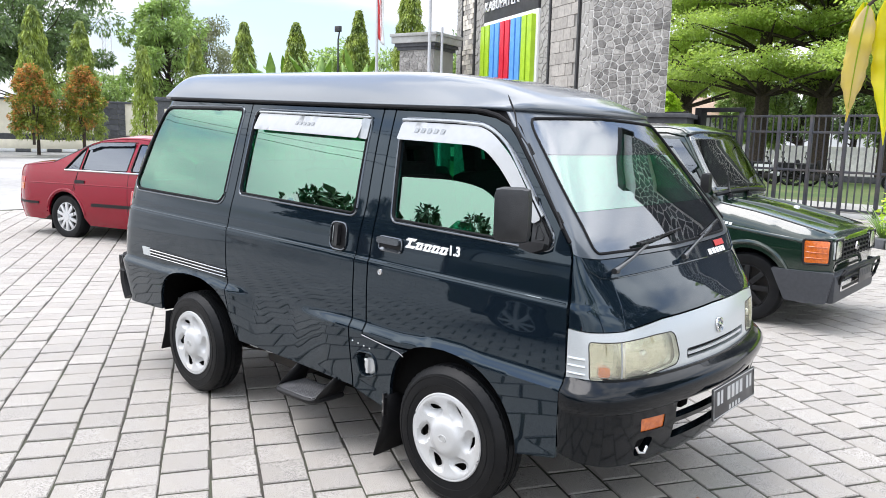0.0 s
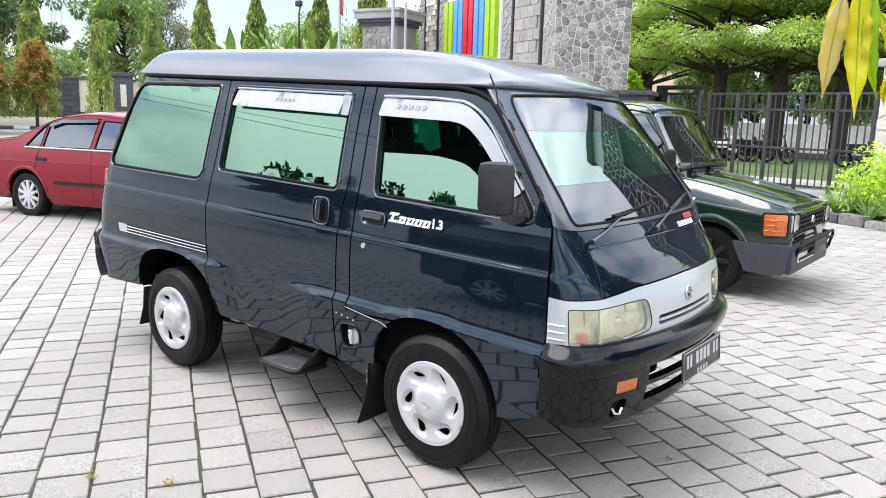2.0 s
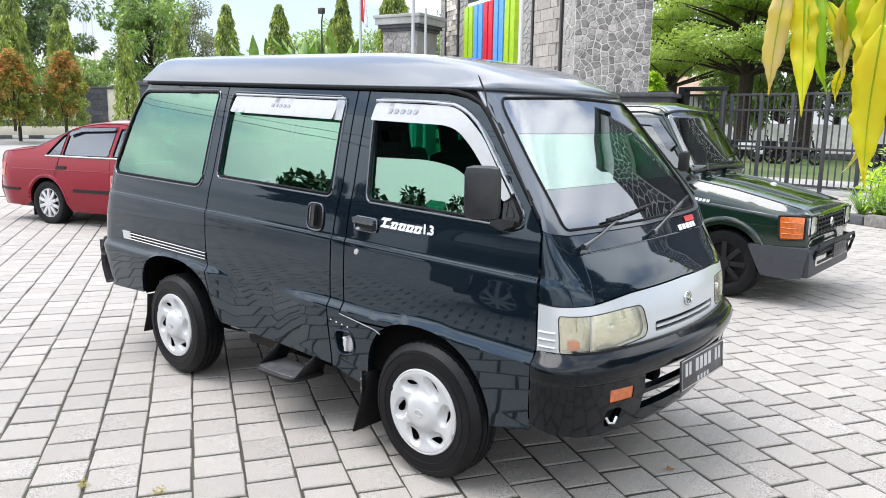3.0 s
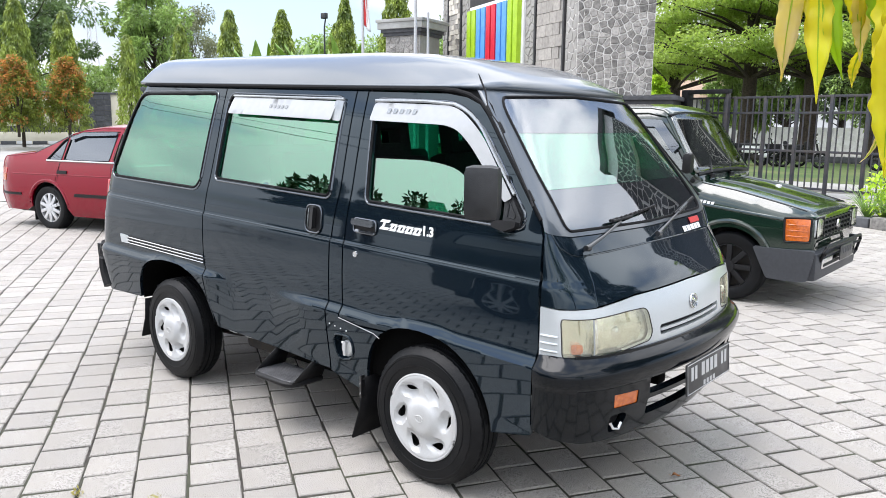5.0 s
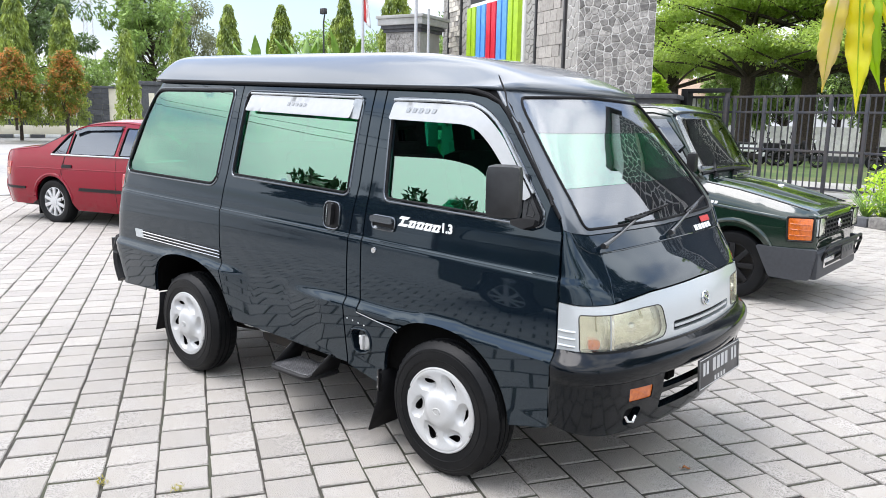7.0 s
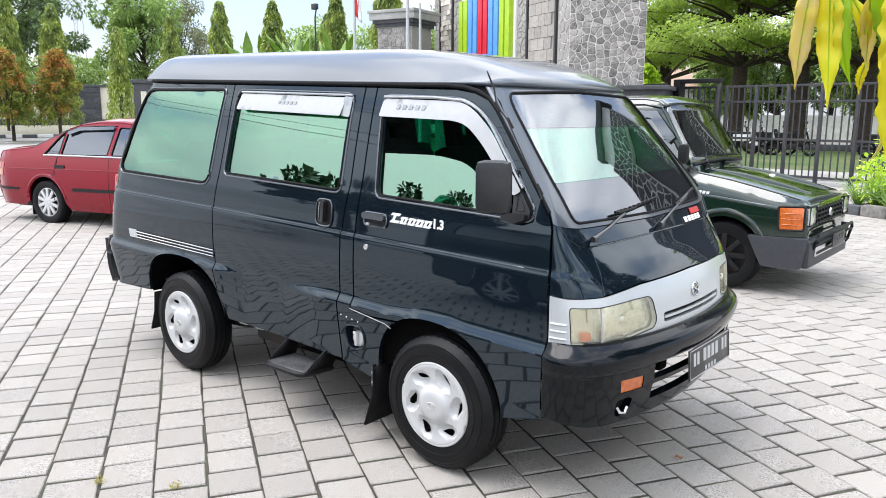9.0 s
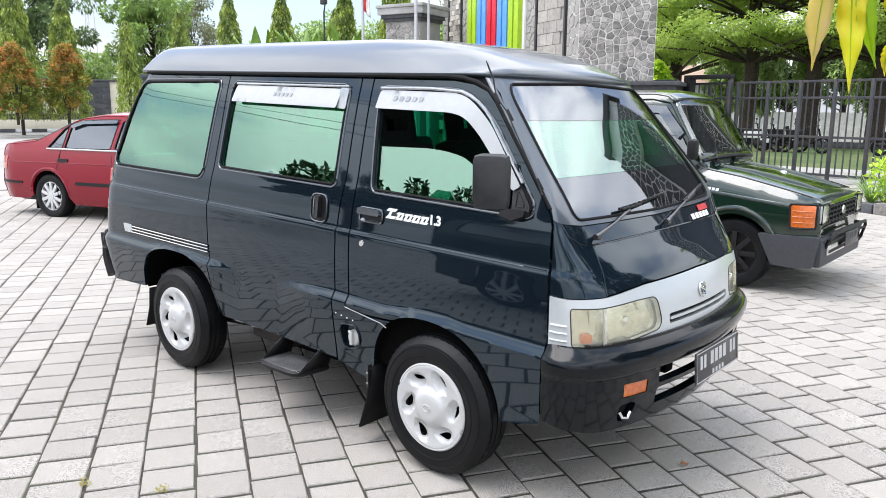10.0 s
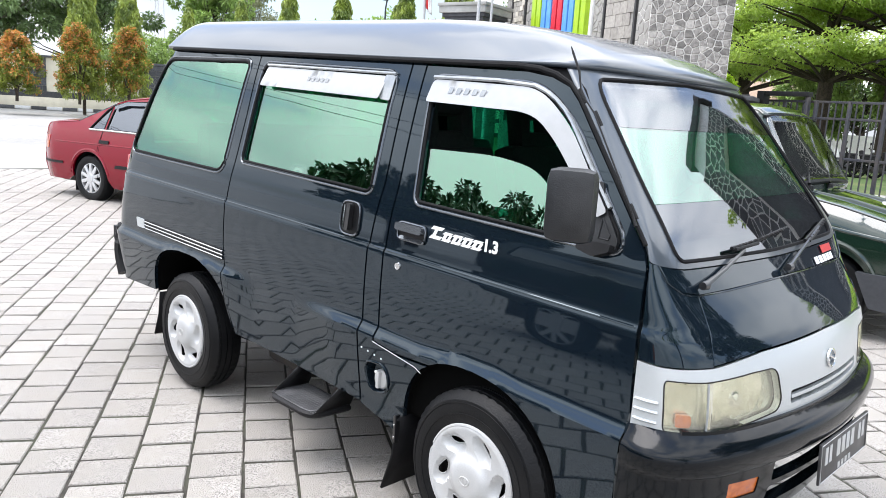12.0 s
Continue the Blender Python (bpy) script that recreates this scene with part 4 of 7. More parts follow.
box(bm, (.52, -.66, .36), (1.42, -.50, .62), .02)
# low unseen box added to keep daylight off the ground beneath
box(bm, (-.55, -.46, .20), (.52, .50, .34), .03)
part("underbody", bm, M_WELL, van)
for x in (.945, -.955):
    bm = bmesh.new()
    tube(bm, [(x, -.66, .284), (x, .70, .284)], .035, 10)
    lathe(bm, [(.03, -.10), (.10, -.04), (.10, .04), (.03, .10)], (x, .02, .284), True, 16)
    part("axle", bm, M_DARKMETAL, van)
    for s in (-1, 1):
        bm = bmesh.new()
        pr = ARCH_R if x < 0 else ARCH_F
        a = [bm.verts.new(raked(px, Y0 + s * (half(px, pz) - .014), pz + .012)) for px, pz in pr]
        b = [bm.verts.new(raked(px, Y0 + s * .46, pz + .01)) for px, pz in pr]
        for i in range(len(a) - 1):
            bm.faces.new((a[i], a[i + 1], b[i + 1], b[i]))
        bm.faces.new(b)
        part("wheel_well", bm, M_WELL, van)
bm = bmesh.new()
tube(bm, [(-.70, -.30, .30), (-.45, -.45, .27), (-.10, -.46, .28)], .025, 8)
box(bm, (-.50, -.56, .24), (-.15, -.40, .33), .03)
part("exhaust", bm, M_DARKMETAL, van)

# --- cabin ---
part("cabin_floor", new_box((-1.65, -.62, .44), (1.40, .66, .47)), M_TRIM, van)
part("dashboard", new_box((1.12, -.60, .80), (1.40, .64, 1.02), .04), M_TRIM, van)
def cabin_seat(x, y, w):
    s = part("seat", new_box((x - .02, y - w / 2, .62), (x + .46, y + w / 2, .78), .04), M_SEAT, van)
    part("seat_back", new_box((-.06, -w / 2, 0), (.07, w / 2, .56), .045, pose(x, y, .74, 0, -12, 0)), M_SEAT, s)
    return s


for y, sx in ((-.33, .46), (.37, .34)):
    s = cabin_seat(sx, y, .46)
    m = pose(sx - .115, y, 1.28, 0, -10, 0)
    bm = bmesh.new()
    box(bm, (-.045, -.13, .0), (.045, -.06, .20), .02, m)
    box(bm, (-.045, .06, .0), (.045, .13, .20), .02, m)
    box(bm, (-.045, -.11, .13), (.045, .11, .21), .025, m)
    box(bm, (-.045, -.11, -.02), (.045, .11, .07), .025, m)
    part("headrest", bm, M_SEAT, s)
cabin_seat(-.15, .02, 1.10)
cabin_seat(-1.10, .02, 1.10)
bm = bmesh.new()
c = Vector((1.02, -.33, 1.03))
ring = [c + Matrix.Rotation(radians(-62), 3, "Y") @ Vector((.18 * math.cos(k / 28 * math.tau), .18 * math.sin(k / 28 * math.tau), 0)) for k in range(28)]
tube(bm, ring, .014, 8, closed=True)
tube(bm, [ring[0], c, ring[14]], .012, 6)
tube(bm, [c, (1.25, -.33, .88)], .025, 8)
part("steering_wheel", bm, M_BLACK, van)


# ---------- setting materials ----------
M_GROUND = mat("plain_ground", (0.30, 0.295, 0.285), 0.9, 0, (0.24, 0.235, 0.225), 6, bump=0.3, bump_scale=60, spread=(0.36, 0.355, 0.34), spread_scale=.3)
M_JOINT = mat("joint_sand", (0.062, 0.055, 0.047), 0.95, 0, (0.024, 0.021, 0.018), 30, bump=0.5, bump_scale=150, spread=(0.06, 0.065, 0.04), spread_scale=3)
M_GRASS = mat("mown_grass", (0.065, 0.115, 0.028), 0.9, 0, (0.04, 0.075, 0.018), 9, bump=0.6, bump_scale=50, spread=(0.11, 0.13, 0.045), spread_scale=.5)
M_STONE = mat("grey_stone", (0.33, 0.315, 0.295), 0.85, 0, (0.17, 0.162, 0.152), 14, bump=0.6, bump_scale=40, random_tint=.42)
M_MORTAR = mat("pale_mortar", (0.76, 0.745, 0.71), 0.9, 0, (0.52, 0.505, 0.48), 20, bump=0.4, bump_scale=60)
M_TILE = mat("stone_tile", (0.40, 0.375, 0.34), 0.8, 0, (0.31, 0.29, 0.265), 12, bump=0.3, bump_scale=50, random_tint=.16)
M_PALE = mat("pale_stone_tile", (0.66, 0.62, 0.54), 0.8, 0, (0.55, 0.51, 0.45), 14, bump=0.3, bump_scale=50, random_tint=.1)
M_PLASTER = mat("grey_plaster", (0.38, 0.37, 0.35), 0.85, 0, (0.32, 0.31, 0.29), 8, bump=0.2, bump_scale=60, spread=(0.27, 0.26, 0.24), spread_scale=.8)
M_CAP = mat("painted_cap", (0.44, 0.44, 0.43), 0.8, 0, (0.38, 0.38, 0.37), 10, spread=(0.30, 0.30, 0.28), spread_scale=1.2)
M_SLATE = mat("dark_slate", (0.075, 0.078, 0.085), 0.75, 0, (0.05, 0.052, 0.058), 9, bump=0.3, bump_scale=30, random_tint=.3)
M_CREAM = mat("cream_render", (0.76, 0.71, 0.58), 0.85, 0, (0.69, 0.64, 0.52), 5, spread=(0.60, 0.56, 0.45), spread_scale=.7)
M_STEEL = mat("fence_paint", (0.042, 0.046, 0.060), 0.5, 0.2, (0.034, 0.035, 0.042), 20, spread=(0.065, 0.058, 0.055), spread_scale=4)
M_POLE = mat("pole_paint", (0.55, 0.56, 0.57), 0.5, 0.2, (0.47, 0.48, 0.49), 20)
M_BOARD = mat("white_board", (0.82, 0.82, 0.80), 0.5, 0, (0.76, 0.76, 0.74), 8)
M_BAND = mat("black_band", (0.05, 0.05, 0.052), 0.6, 0, (0.035, 0.035, 0.037), 8)
M_LIME = mat("lime_paint", (0.36, 0.56, 0.02), 0.45, 0, (0.30, 0.48, 0.015), 6)
M_BLUE = mat("blue_paint", (0.10, 0.32, 0.72), 0.45, 0, (0.08, 0.27, 0.62), 6)
M_CRIMSON = mat("crimson_paint", (0.62, 0.012, 0.035), 0.45, 0, (0.52, 0.01, 0.03), 6)
M_WALLWHITE = mat("white_wall", (0.84, 0.85, 0.86), 0.85, 0, (0.62, 0.63, 0.64), 4, spread=(0.5, 0.5, 0.5), spread_scale=.5)
M_TILEROOF = mat("clay_tiles", (0.36, 0.25, 0.18), 0.8, 0, (0.27, 0.19, 0.14), 8)

bm = bmesh.new()
bmesh.ops.create_grid(bm, x_segments=2, y_segments=2, size=1500)
ground = link_mesh("ground", bm, M_GROUND)
ground.location.z = -.03
tagged(ground, "pale grey trodden ground around the paved yard", "ground", kind="structure")

bed = link_mesh("pavement", new_box((-11.6, -8.5, -.05), (9.0, 14.35, -.0065)), M_JOINT)
tagged(bed, "paved yard of pale square stone pavers with dark joints", "pavement", kind="structure")

lawn = link_mesh("lawn", new_box((-30, 16.0, -.05), (14, 31.5, .0)), M_GRASS)
tagged(lawn, "strip of short grass behind the steel fence", "lawn", kind="structure")

# left boundary wall: panels of dark slate and cream render over a cream plinth
WQ = Vector((.37, .93, 0)).normalized()
WP = Vector((-42.5, 13.6, 0))
wall_m = Matrix.Translation(WP) @ Matrix.Rotation(math.atan2(WQ.y, WQ.x), 4, "Z")     # x along, -y... y points away from the yard
bm = bmesh.new()
box(bm, (-26, .10, 0), (30, .35, 2.80), 0)
wall = link_mesh("wall_north", bm, M_CREAM)
wall.matrix_world = wall_m
tagged(wall, "cream boundary wall with dark slate panels", "wall", kind="structure")
bm = bmesh.new()
box(bm, (-26, -.35, 0), (30, .10, .62), .01)
box(bm, (-26, -.30, .60), (30, -.22, .66), .01)
plinth = part("plinth", bm, M_CREAM, wall)
part("base_strip", new_box((-26, .04, .60), (30, .10, .98)), M_SLATE, wall)
part("coping", new_box((-26, .0, 2.80), (30, .42, 2.92), .02), M_SLATE, wall)
rnd = random.Random(5)
panels = [(-9.5, -7.4), (-5.2, -3.6), (-2.35, -1.45), (3.3, 5.0), (9.6, 11.5), (14.5, 16.4), (.5, 1.45)]
for a, b in panels:
    rows = 6
    for r in range(rows):
        z0, z1 = .98 + r * 1.82 / rows, .98 + (r + 1) * 1.82 / rows
        n = 4
        cuts = [a + (b - a) * (k + (rnd.uniform(-.25, .25) if 0 < k < n else 0)) / n for k in range(n + 1)]
        for k in range(n):
            part("slate_panel", new_box((cuts[k] + .006, .06 - rnd.uniform(0, .03), z0 + .006), (cuts[k + 1] - .006, .10, z1 - .006)), M_SLATE, wall, smooth=False)
for x in (7.3, -12.0, 19.0):
    bm = bmesh.new()
    box(bm, (x - .55, -.12, .6), (x + .55, .3, 3.05), .02)
    box(bm, (x - .65, -.2, 3.05), (x + .65, .35, 3.28), .03)
    p = part("wall_pier", bm, M_SLATE, wall)
    part("pier_inset", new_box((x - .16, -.14, 1.35), (x + .16, -.12, 2.6), .005), M_CREAM, wall)
for k in range(44):
    kb = link_mesh("kerb_stone", new_box((-.36, -.12, 0), (.36, .12, .17), .02), M_WALLWHITE if k % 2 else M_SLATE, wall)
    kb.matrix_local = Matrix.Translation((-17 + .76 * k, -.75, 0))

# ---------- entrance monument ----------
FA, FB = Vector((-7.55, 13.95, 0)), Vector((-14.0, 17.05, 0))
fd = (FB - FA).normalized()
fac_m = Matrix.Translation(FA) @ Matrix.Rotation(math.atan2(fd.y, fd.x), 4, "Z")     # x runs to the far end, y (rotated) towards the yard


def cells(w, h, n, seed, jitter=.42, clip=None):
    """Irregular stone outlines filling a w x h face: each cell is cut by its neighbours."""
    r = random.Random(seed)
    nx = max(1, round(math.sqrt(n * w / h)))
    ny = max(1, round(n / nx))
    pts = [((i + .5 + r.uniform(-jitter, jitter)) * w / nx, (j + .5 + r.uniform(-jitter, jitter)) * h / ny) for j in range(ny) for i in range(nx)]
    out = []
    reach = 2.6 * max(w / nx, h / ny)
    for a, (px, py) in enumerate(pts):
        poly = [(0, 0), (w, 0), (w, h), (0, h)]
        for b, (qx, qy) in enumerate(pts):
            if a == b or abs(px - qx) > reach or abs(py - qy) > reach:
                continue
            mx, my, dx, dy = (px + qx) / 2, (py + qy) / 2, qx - px, qy - py
            new_poly = []
            for i in range(len(poly)):
                p, q = poly[i - 1], poly[i]
                sp, sq = (p[0] - mx) * dx + (p[1] - my) * dy, (q[0] - mx) * dx + (q[1] - my) * dy
                if (sp > 0) != (sq > 0):
                    t = sp / (sp - sq)
                    new_poly.append((p[0] + (q[0] - p[0]) * t, p[1] + (q[1] - p[1]) * t))
                if sq <= 0:
                    new_poly.append(q)
            poly = new_poly
            if len(poly) < 3:
                break
        if len(poly) >= 3:
            out.append(poly)
    return out


def stone_face(parent, m, w, h, n, seed, gap=.022, proud=.03, material=None):
    """Crazy-paved stone cladding; every stone is a piece of its own."""
    r = random.Random(seed + 7)
    for poly in cells(w, h, n, seed):
        p2 = inset(poly, gap * r.uniform(.6, 1.2))
        c = Vector((sum(p[0] for p in p2) / len(p2), sum(p[1] for p in p2) / len(p2)))
        bm = bmesh.new()
        d = proud * r.uniform(.6, 1.1)
        low = [bm.verts.new((x, 0, z)) for x, z in p2]
        top = [bm.verts.new((c.x + (x - c.x) * .90, -d, c.y + (z - c.y) * .90)) for x, z in p2]
        bm.faces.new(top)
        for i in range(len(p2)):
            bm.faces.new((low[i - 1], low[i], top[i], top[i - 1]))
        bmesh.ops.recalc_face_normals(bm, faces=bm.faces)
        if sum(f.normal.y for f in bm.faces) > 0:
            bmesh.ops.reverse_faces(bm, faces=bm.faces)
        ob = part("stone", bm, material or M_STONE, parent, smooth=False)
        ob.matrix_local = m


monument = thing("entrance_monument", (0, 0, 0), "tall stone-clad entrance monument with a striped sign board", "monument")
# stone tower
TA, TB = Vector((-7.04, 13.56, 0)), Vector((-5.30, 14.10, 0))
td = (TB - TA).normalized()
tow_m = Matrix.Translation(TA) @ Matrix.Rotation(math.atan2(td.y, td.x), 4, "Z")
tower_len = (TB - TA).length
bm = new_box((0, 0, 0), (tower_len, 1.3, 9.0))
for v in bm.verts:
    if v.co.y > 1 and v.co.x > 1:
        v.co.x -= .35
tw = part("tower", bm, M_MORTAR, monument, smooth=False)
tw.matrix_local = tow_m
stone_face(monument, tow_m @ pose(0, 0, 2.12), tower_len, 5.2, 330, 3, .018)
bm = bmesh.new()
box(bm, (-.5, -.25, 0), (tower_len + .55, 1.2, 2.02), .02)
box(bm, (-.6, -.35, 2.02), (tower_len + .65, 1.3, 2.12), .02)
pl = part("tower_plinth", bm, M_SLATE, monument)
pl.matrix_local = tow_m
stone_face(monument, tow_m @ pose(-.3, -.25, .2), 2.2, 1.7, 40, 9, material=M_SLATE)
# slim return strip between tower and facade
ret = Vector((-7.04, 13.56, 0)) - Vector((-7.62, 13.99, 0))
ret_m = Matrix.Translation((-7.62, 13.99, 0)) @ Matrix.Rotation(math.atan2(ret.y, ret.x), 4, "Z")
rs = part("return_strip", new_box((0, 0, 0), (ret.length, .5, 9.0)), M_MORTAR, monument, smooth=False)
rs.matrix_local = ret_m
stone_face(monument, ret_m @ pose(0, 0, 2.2), ret.length, 5.2, 60, 12, .014, .02, M_PLASTER)
# facade wall: its front is towards the yard (local +y before the turn is away)
fw = part("facade", new_box((0, -.7, 0), (7.85, -.02, 9.0)), M_PLASTER, monument, smooth=False)
fw.matrix_local = fac_m


def on_facade(name, lo, hi, material, bevel=0.0, parent=None):
    ob = part(name, new_box(lo, hi, bevel), material, parent or monument, smooth=bevel > 0)
    if parent is None:
        ob.matrix_local = fac_m
    return ob


rnd = random.Random(11)
def tile_panel(s0, s1, z0, z1, rows, cols, pale):
    for r in range(rows):
        for c in range(cols):
            a = s0 + (s1 - s0) * c / cols + ((s1 - s0) / cols / 2 if r % 2 else 0)
            b = min(a + (s1 - s0) / cols, s1)
            if b - a < .03:
                continue
            za, zb = z0 + (z1 - z0) * r / rows, z0 + (z1 - z0) * (r + 1) / rows
            p = pale(c / cols, r / rows)
            on_facade("tile", (a + .006, -.02, za + .006), (b - .006, .012 + rnd.uniform(0, .012) + (.02 if p else 0), zb - .006), M_PALE if p else M_TILE)


tile_panel(.24, 1.53, 2.2, 6.4, 14, 4, lambda u, v: False)
tile_panel(6.42, 7.28, 2.2, 6.4, 26, 4, lambda u, v: rnd.random() < .55 and .25 < v < .85)
for s in (.17, 1.59, 6.36, 7.34):
    on_facade("dark_channel", (s - .035, -.02, 1.2), (s + .035, .05, 6.5), M_BAND)
on_facade("dark_channel", (6.33, -.02, 6.45), (7.37, .05, 6.52), M_BAND)
for s0, s1, sd in ((1.66, 2.15, 31), (5.64, 6.30, 32), (7.40, 7.85, 33)):
    stone_face(monument, fac_m @ pose(s1, -.02, 2.2, 0, 0, 180), s1 - s0, 4.4, 56, sd, .014, .03, M_PLASTER)
on_facade("sign_board", (2.18, -.02, 2.0), (5.58, .06, 5.0), M_BOARD, .01)
on_facade("sign_band", (2.18, -.02, 5.0), (5.58, .07, 6.3), M_BAND, .01)
for k, c in enumerate((M_LIME, M_LIME, M_BLUE, M_BLUE, M_CRIMSON, M_CRIMSON, M_BLUE, M_BLUE, M_LIME, M_LIME)):
    a = 5.545 - .333 * k
    on_facade("sign_fin", (a - .265, .04, 2.05), (a - .015, .20, 4.86), c, .006)
txt = part("sign_lettering", text_mesh("KABUPATEN", .40, .02), M_WHITE, monument, "white raised letters", smooth=False)
txt.matrix_local = fac_m @ pose(5.50, .09, 5.31, 90, 0, 180)

# gate pillar with a coping
gp = thing("gate_pillar", (-14.98, 14.95, 0), "stone-clad gate pillar with a moulded grey cap", "pillar", turn=10)
part("shaft", new_box((0, 0, 0), (1.30, 1.20, 4.15), .01), M_PLASTER, gp)
bm = bmesh.new()
box(bm, (-.06, -.06, 4.15), (1.36, 1.26, 4.25), .01)
box(bm, (-.12, -.12, 4.25), (1.42, 1.32, 4.36), .01)
part("cap_moulding", bm, M_SLATE, gp)
bm = bmesh.new()
box(bm, (-.20, -.20, 4.36), (1.50, 1.40, 4.56), .02)
box(bm, (-.24, -.24, 4.56), (1.54, 1.44, 4.66), .02)
part("cap", bm, M_CAP, gp)
stone_face(gp, pose(.02, 0, 1.4), 1.26, 2.72, 95, 44, .014, .02)
part("side_panel", new_box((-.03, .28, 1.2), (.0, .92, 3.6), .005), M_TILE, gp)
bm = bmesh.new()
tube(bm, [(-.03, y, z) for y, z in ((.25, 1.2), (.25, 3.63), (.95, 3.63), (.95, 1.2))], .03, 5)
part("panel_frame", bm, M_BAND, gp)

# flag poles
def flag_pole(x, y, h, flag):
    t = thing("flag_pole", (x, y, 0), "white steel flag pole with a hanging flag" if flag else "grey steel flag pole", "flag pole", "flag poles")
    bm = bmesh.new()
    tube(bm, [(0, 0, 0), (0, 0, h * .5), (0, 0, h)], [.06, .05, .035], 10)
    part("pole", bm, M_POLE, t)
    part("pole_foot", new_box((-.15, -.15, 0), (.15, .15, .25), .02), M_CAP, t)
    if flag:
        for nm, mm, z0, z1, dx in (("flag_red", M_REDV, 4.75, 7.6, 0), ("flag_white", M_WHITE, 4.6, 6.4, .12)):
            bm = bmesh.new()
            rows = []
            for i in range(14):
                zz = z0 + (z1 - z0) * i / 13
                rows.append([bm.verts.new((dx + .02 + .20 * j / 5 * (1.2 - .5 * i / 13), .05 * math.sin(j * 1.9 + i * .4) , zz - .03 * j)) for j in range(6)])
            for i in range(13):
                for j in range(5):
                    bm.faces.new((rows[i][j], rows[i][j + 1], rows[i + 1][j + 1], rows[i + 1][j]))
            part(nm, bm, mm, t).modifiers.new("thick", "SOLIDIFY").thickness = .004
    return t


flag_pole(-16.9, 15.75, 9.0, True)
flag_pole(-13.35, 14.6, 9.0, False)
flag_pole(-13.15, 14.95, 4.75, False)

# floodlight mast and radio mast
lm = thing("street_lamp", (-27.24, 22.86, 0), "grey street lamp with a square flood head", "street lamp")
bm = bmesh.new()
tube(bm, [(0, 0, 0), (0, 0, 6.1), (.1, 0, 6.5)], [.06, .04, .035], 8)
part("pole", bm, M_STEEL, lm)
part("lamp_head", new_box((-.17, -.10, 6.48), (.17, .10, 6.76), .03), M_STEEL, lm)
rm = thing("radio_mast", (-267, 123, 0), "slim lattice radio mast in pale paint far away", "radio mast")
bm = bmesh.new()
for sx, sy in ((-1, -1), (1, -1), (0, 1)):
    tube(bm, [(sx * 2.2, sy * 2.2, 0), (sx * 1.0, sy * 1.0, 40)], .18, 5)
for k in range(20):
    r0, r1 = 2.2 - 1.2 * k / 20, 2.2 - 1.2 * (k + 1) / 20
    tube(bm, [(-r0, -r0, 2 * k), (r1, -r1, 2 * k + 2)], .10, 4)
    tube(bm, [(r0, -r0, 2 * k), (0, r1, 2 * k + 2)], .10, 4)
part("lattice", bm, M_POLE, rm)

# ---------- steel fence and gate on the right ----------
F1, F2 = Vector((-5.2, 15.6, 0)), Vector((-.06, 14.49, 0))
fe = (F2 - F1).normalized()
fence_m = Matrix.Translation(F1) @ Matrix.Rotation(math.atan2(fe.y, fe.x), 4, "Z")
L = (F2 - F1).length
fence = new("fence")
fence.matrix_world = fence_m
tagged(fence, "dark grey steel bar fence between stone pillars", "fence")
n_post = 8
for k in range(n_post):
    part("fence_post", new_box((-.035, -.035, 0), (.035, .035, 2.13), .004), M_STEEL, fence).matrix_local = Matrix.Translation((L * k / (n_post - 1), 0, 0))
for z in (2.10, 1.75, .92, .12):
    part("fence_rail", new_box((0, -.022, z - .025), (L, .022, z + .025), .004), M_STEEL, fence)
bar_mesh = None
for k in range(n_post - 1):
    for j in range(1, 5):
        x = L * (k + j / 5) / (n_post - 1)
        if bar_mesh is None:
            b = part("fence_bar", new_box((-.012, -.012, .12), (.012, .012, 2.10)), M_STEEL, fence, smooth=False)
            bar_mesh = b.data
        else:
            b = new("fence_bar", bar_mesh)
            b.parent = fence
        b.matrix_local = Matrix.Translation((x, 0, 0))
gate = thing("sliding_gate", (-5.35, 15.55, 0), "dark steel gate with close bars beside the monument", "gate", turn=172)
part("gate_frame", new_box((0, -.03, 2.02), (2.6, .03, 2.22), .01), M_STEEL, gate)
part("gate_frame", new_box((0, -.03, .1), (2.6, .03, .25), .01), M_STEEL, gate)
part("gate_frame", new_box((0, -.03, 1.70), (2.6, .03, 1.76), .01), M_STEEL, gate)
for k in range(22):
    part("gate_bar", new_box((-.014, -.014, .1), (.014, .014, 2.05)), M_STEEL, gate, smooth=False).matrix_local = Matrix.Translation((.06 + .118 * k, 0, 0))
gb = thing("gate_housing", (-4.45, 15.3, 0), "black steel gate post frame with a flat top", "gate post", turn=-12)
part("post", new_box((-.62, -.12, 0), (-.44, .12, 2.3), .01), M_BLACK, gb)
part("beam", new_box((-.62, -.10, 2.20), (.62, .10, 2.30), .01), M_BLACK, gb)
part("post", new_box((.54, -.05, 0), (.62, .05, 2.2), .01), M_STEEL, gb)
pr = thing("fence_pillar", (.06, 14.1, 0), "pale crazy-paved stone fence pillar", "pillar", turn=-12)
part("shaft", new_box((0, 0, 0), (1.2, .9, 2.6), .01), M_MORTAR, pr)
stone_face(pr, pose(0, 0, 0), 1.2, 2.6, 46, 21, .018, .03, M_PALE)
part("cap", new_box((-.1, -.1, 2.6), (1.3, 1.0, 2.75), .02), M_CAP, pr)

# white wall and low kerb behind the lawn, far hut
back = link_mesh("wall_east", new_box((-40, 43.0, 0), (20, 43.3, 1.42)), M_WALLWHITE)
tagged(back, "long white rendered wall behind the lawn", "wall", kind="structure")
road = link_mesh("road", new_box((-46, 31.5, -.04), (24, 43.0, .005)), M_PLASTER)
tagged(road, "pale concrete lane along the white wall", "road", kind="structure")
trim = link_mesh("trim", new_box((-32, 31.2, 0), (16, 31.5, .25), .02), M_SLATE)
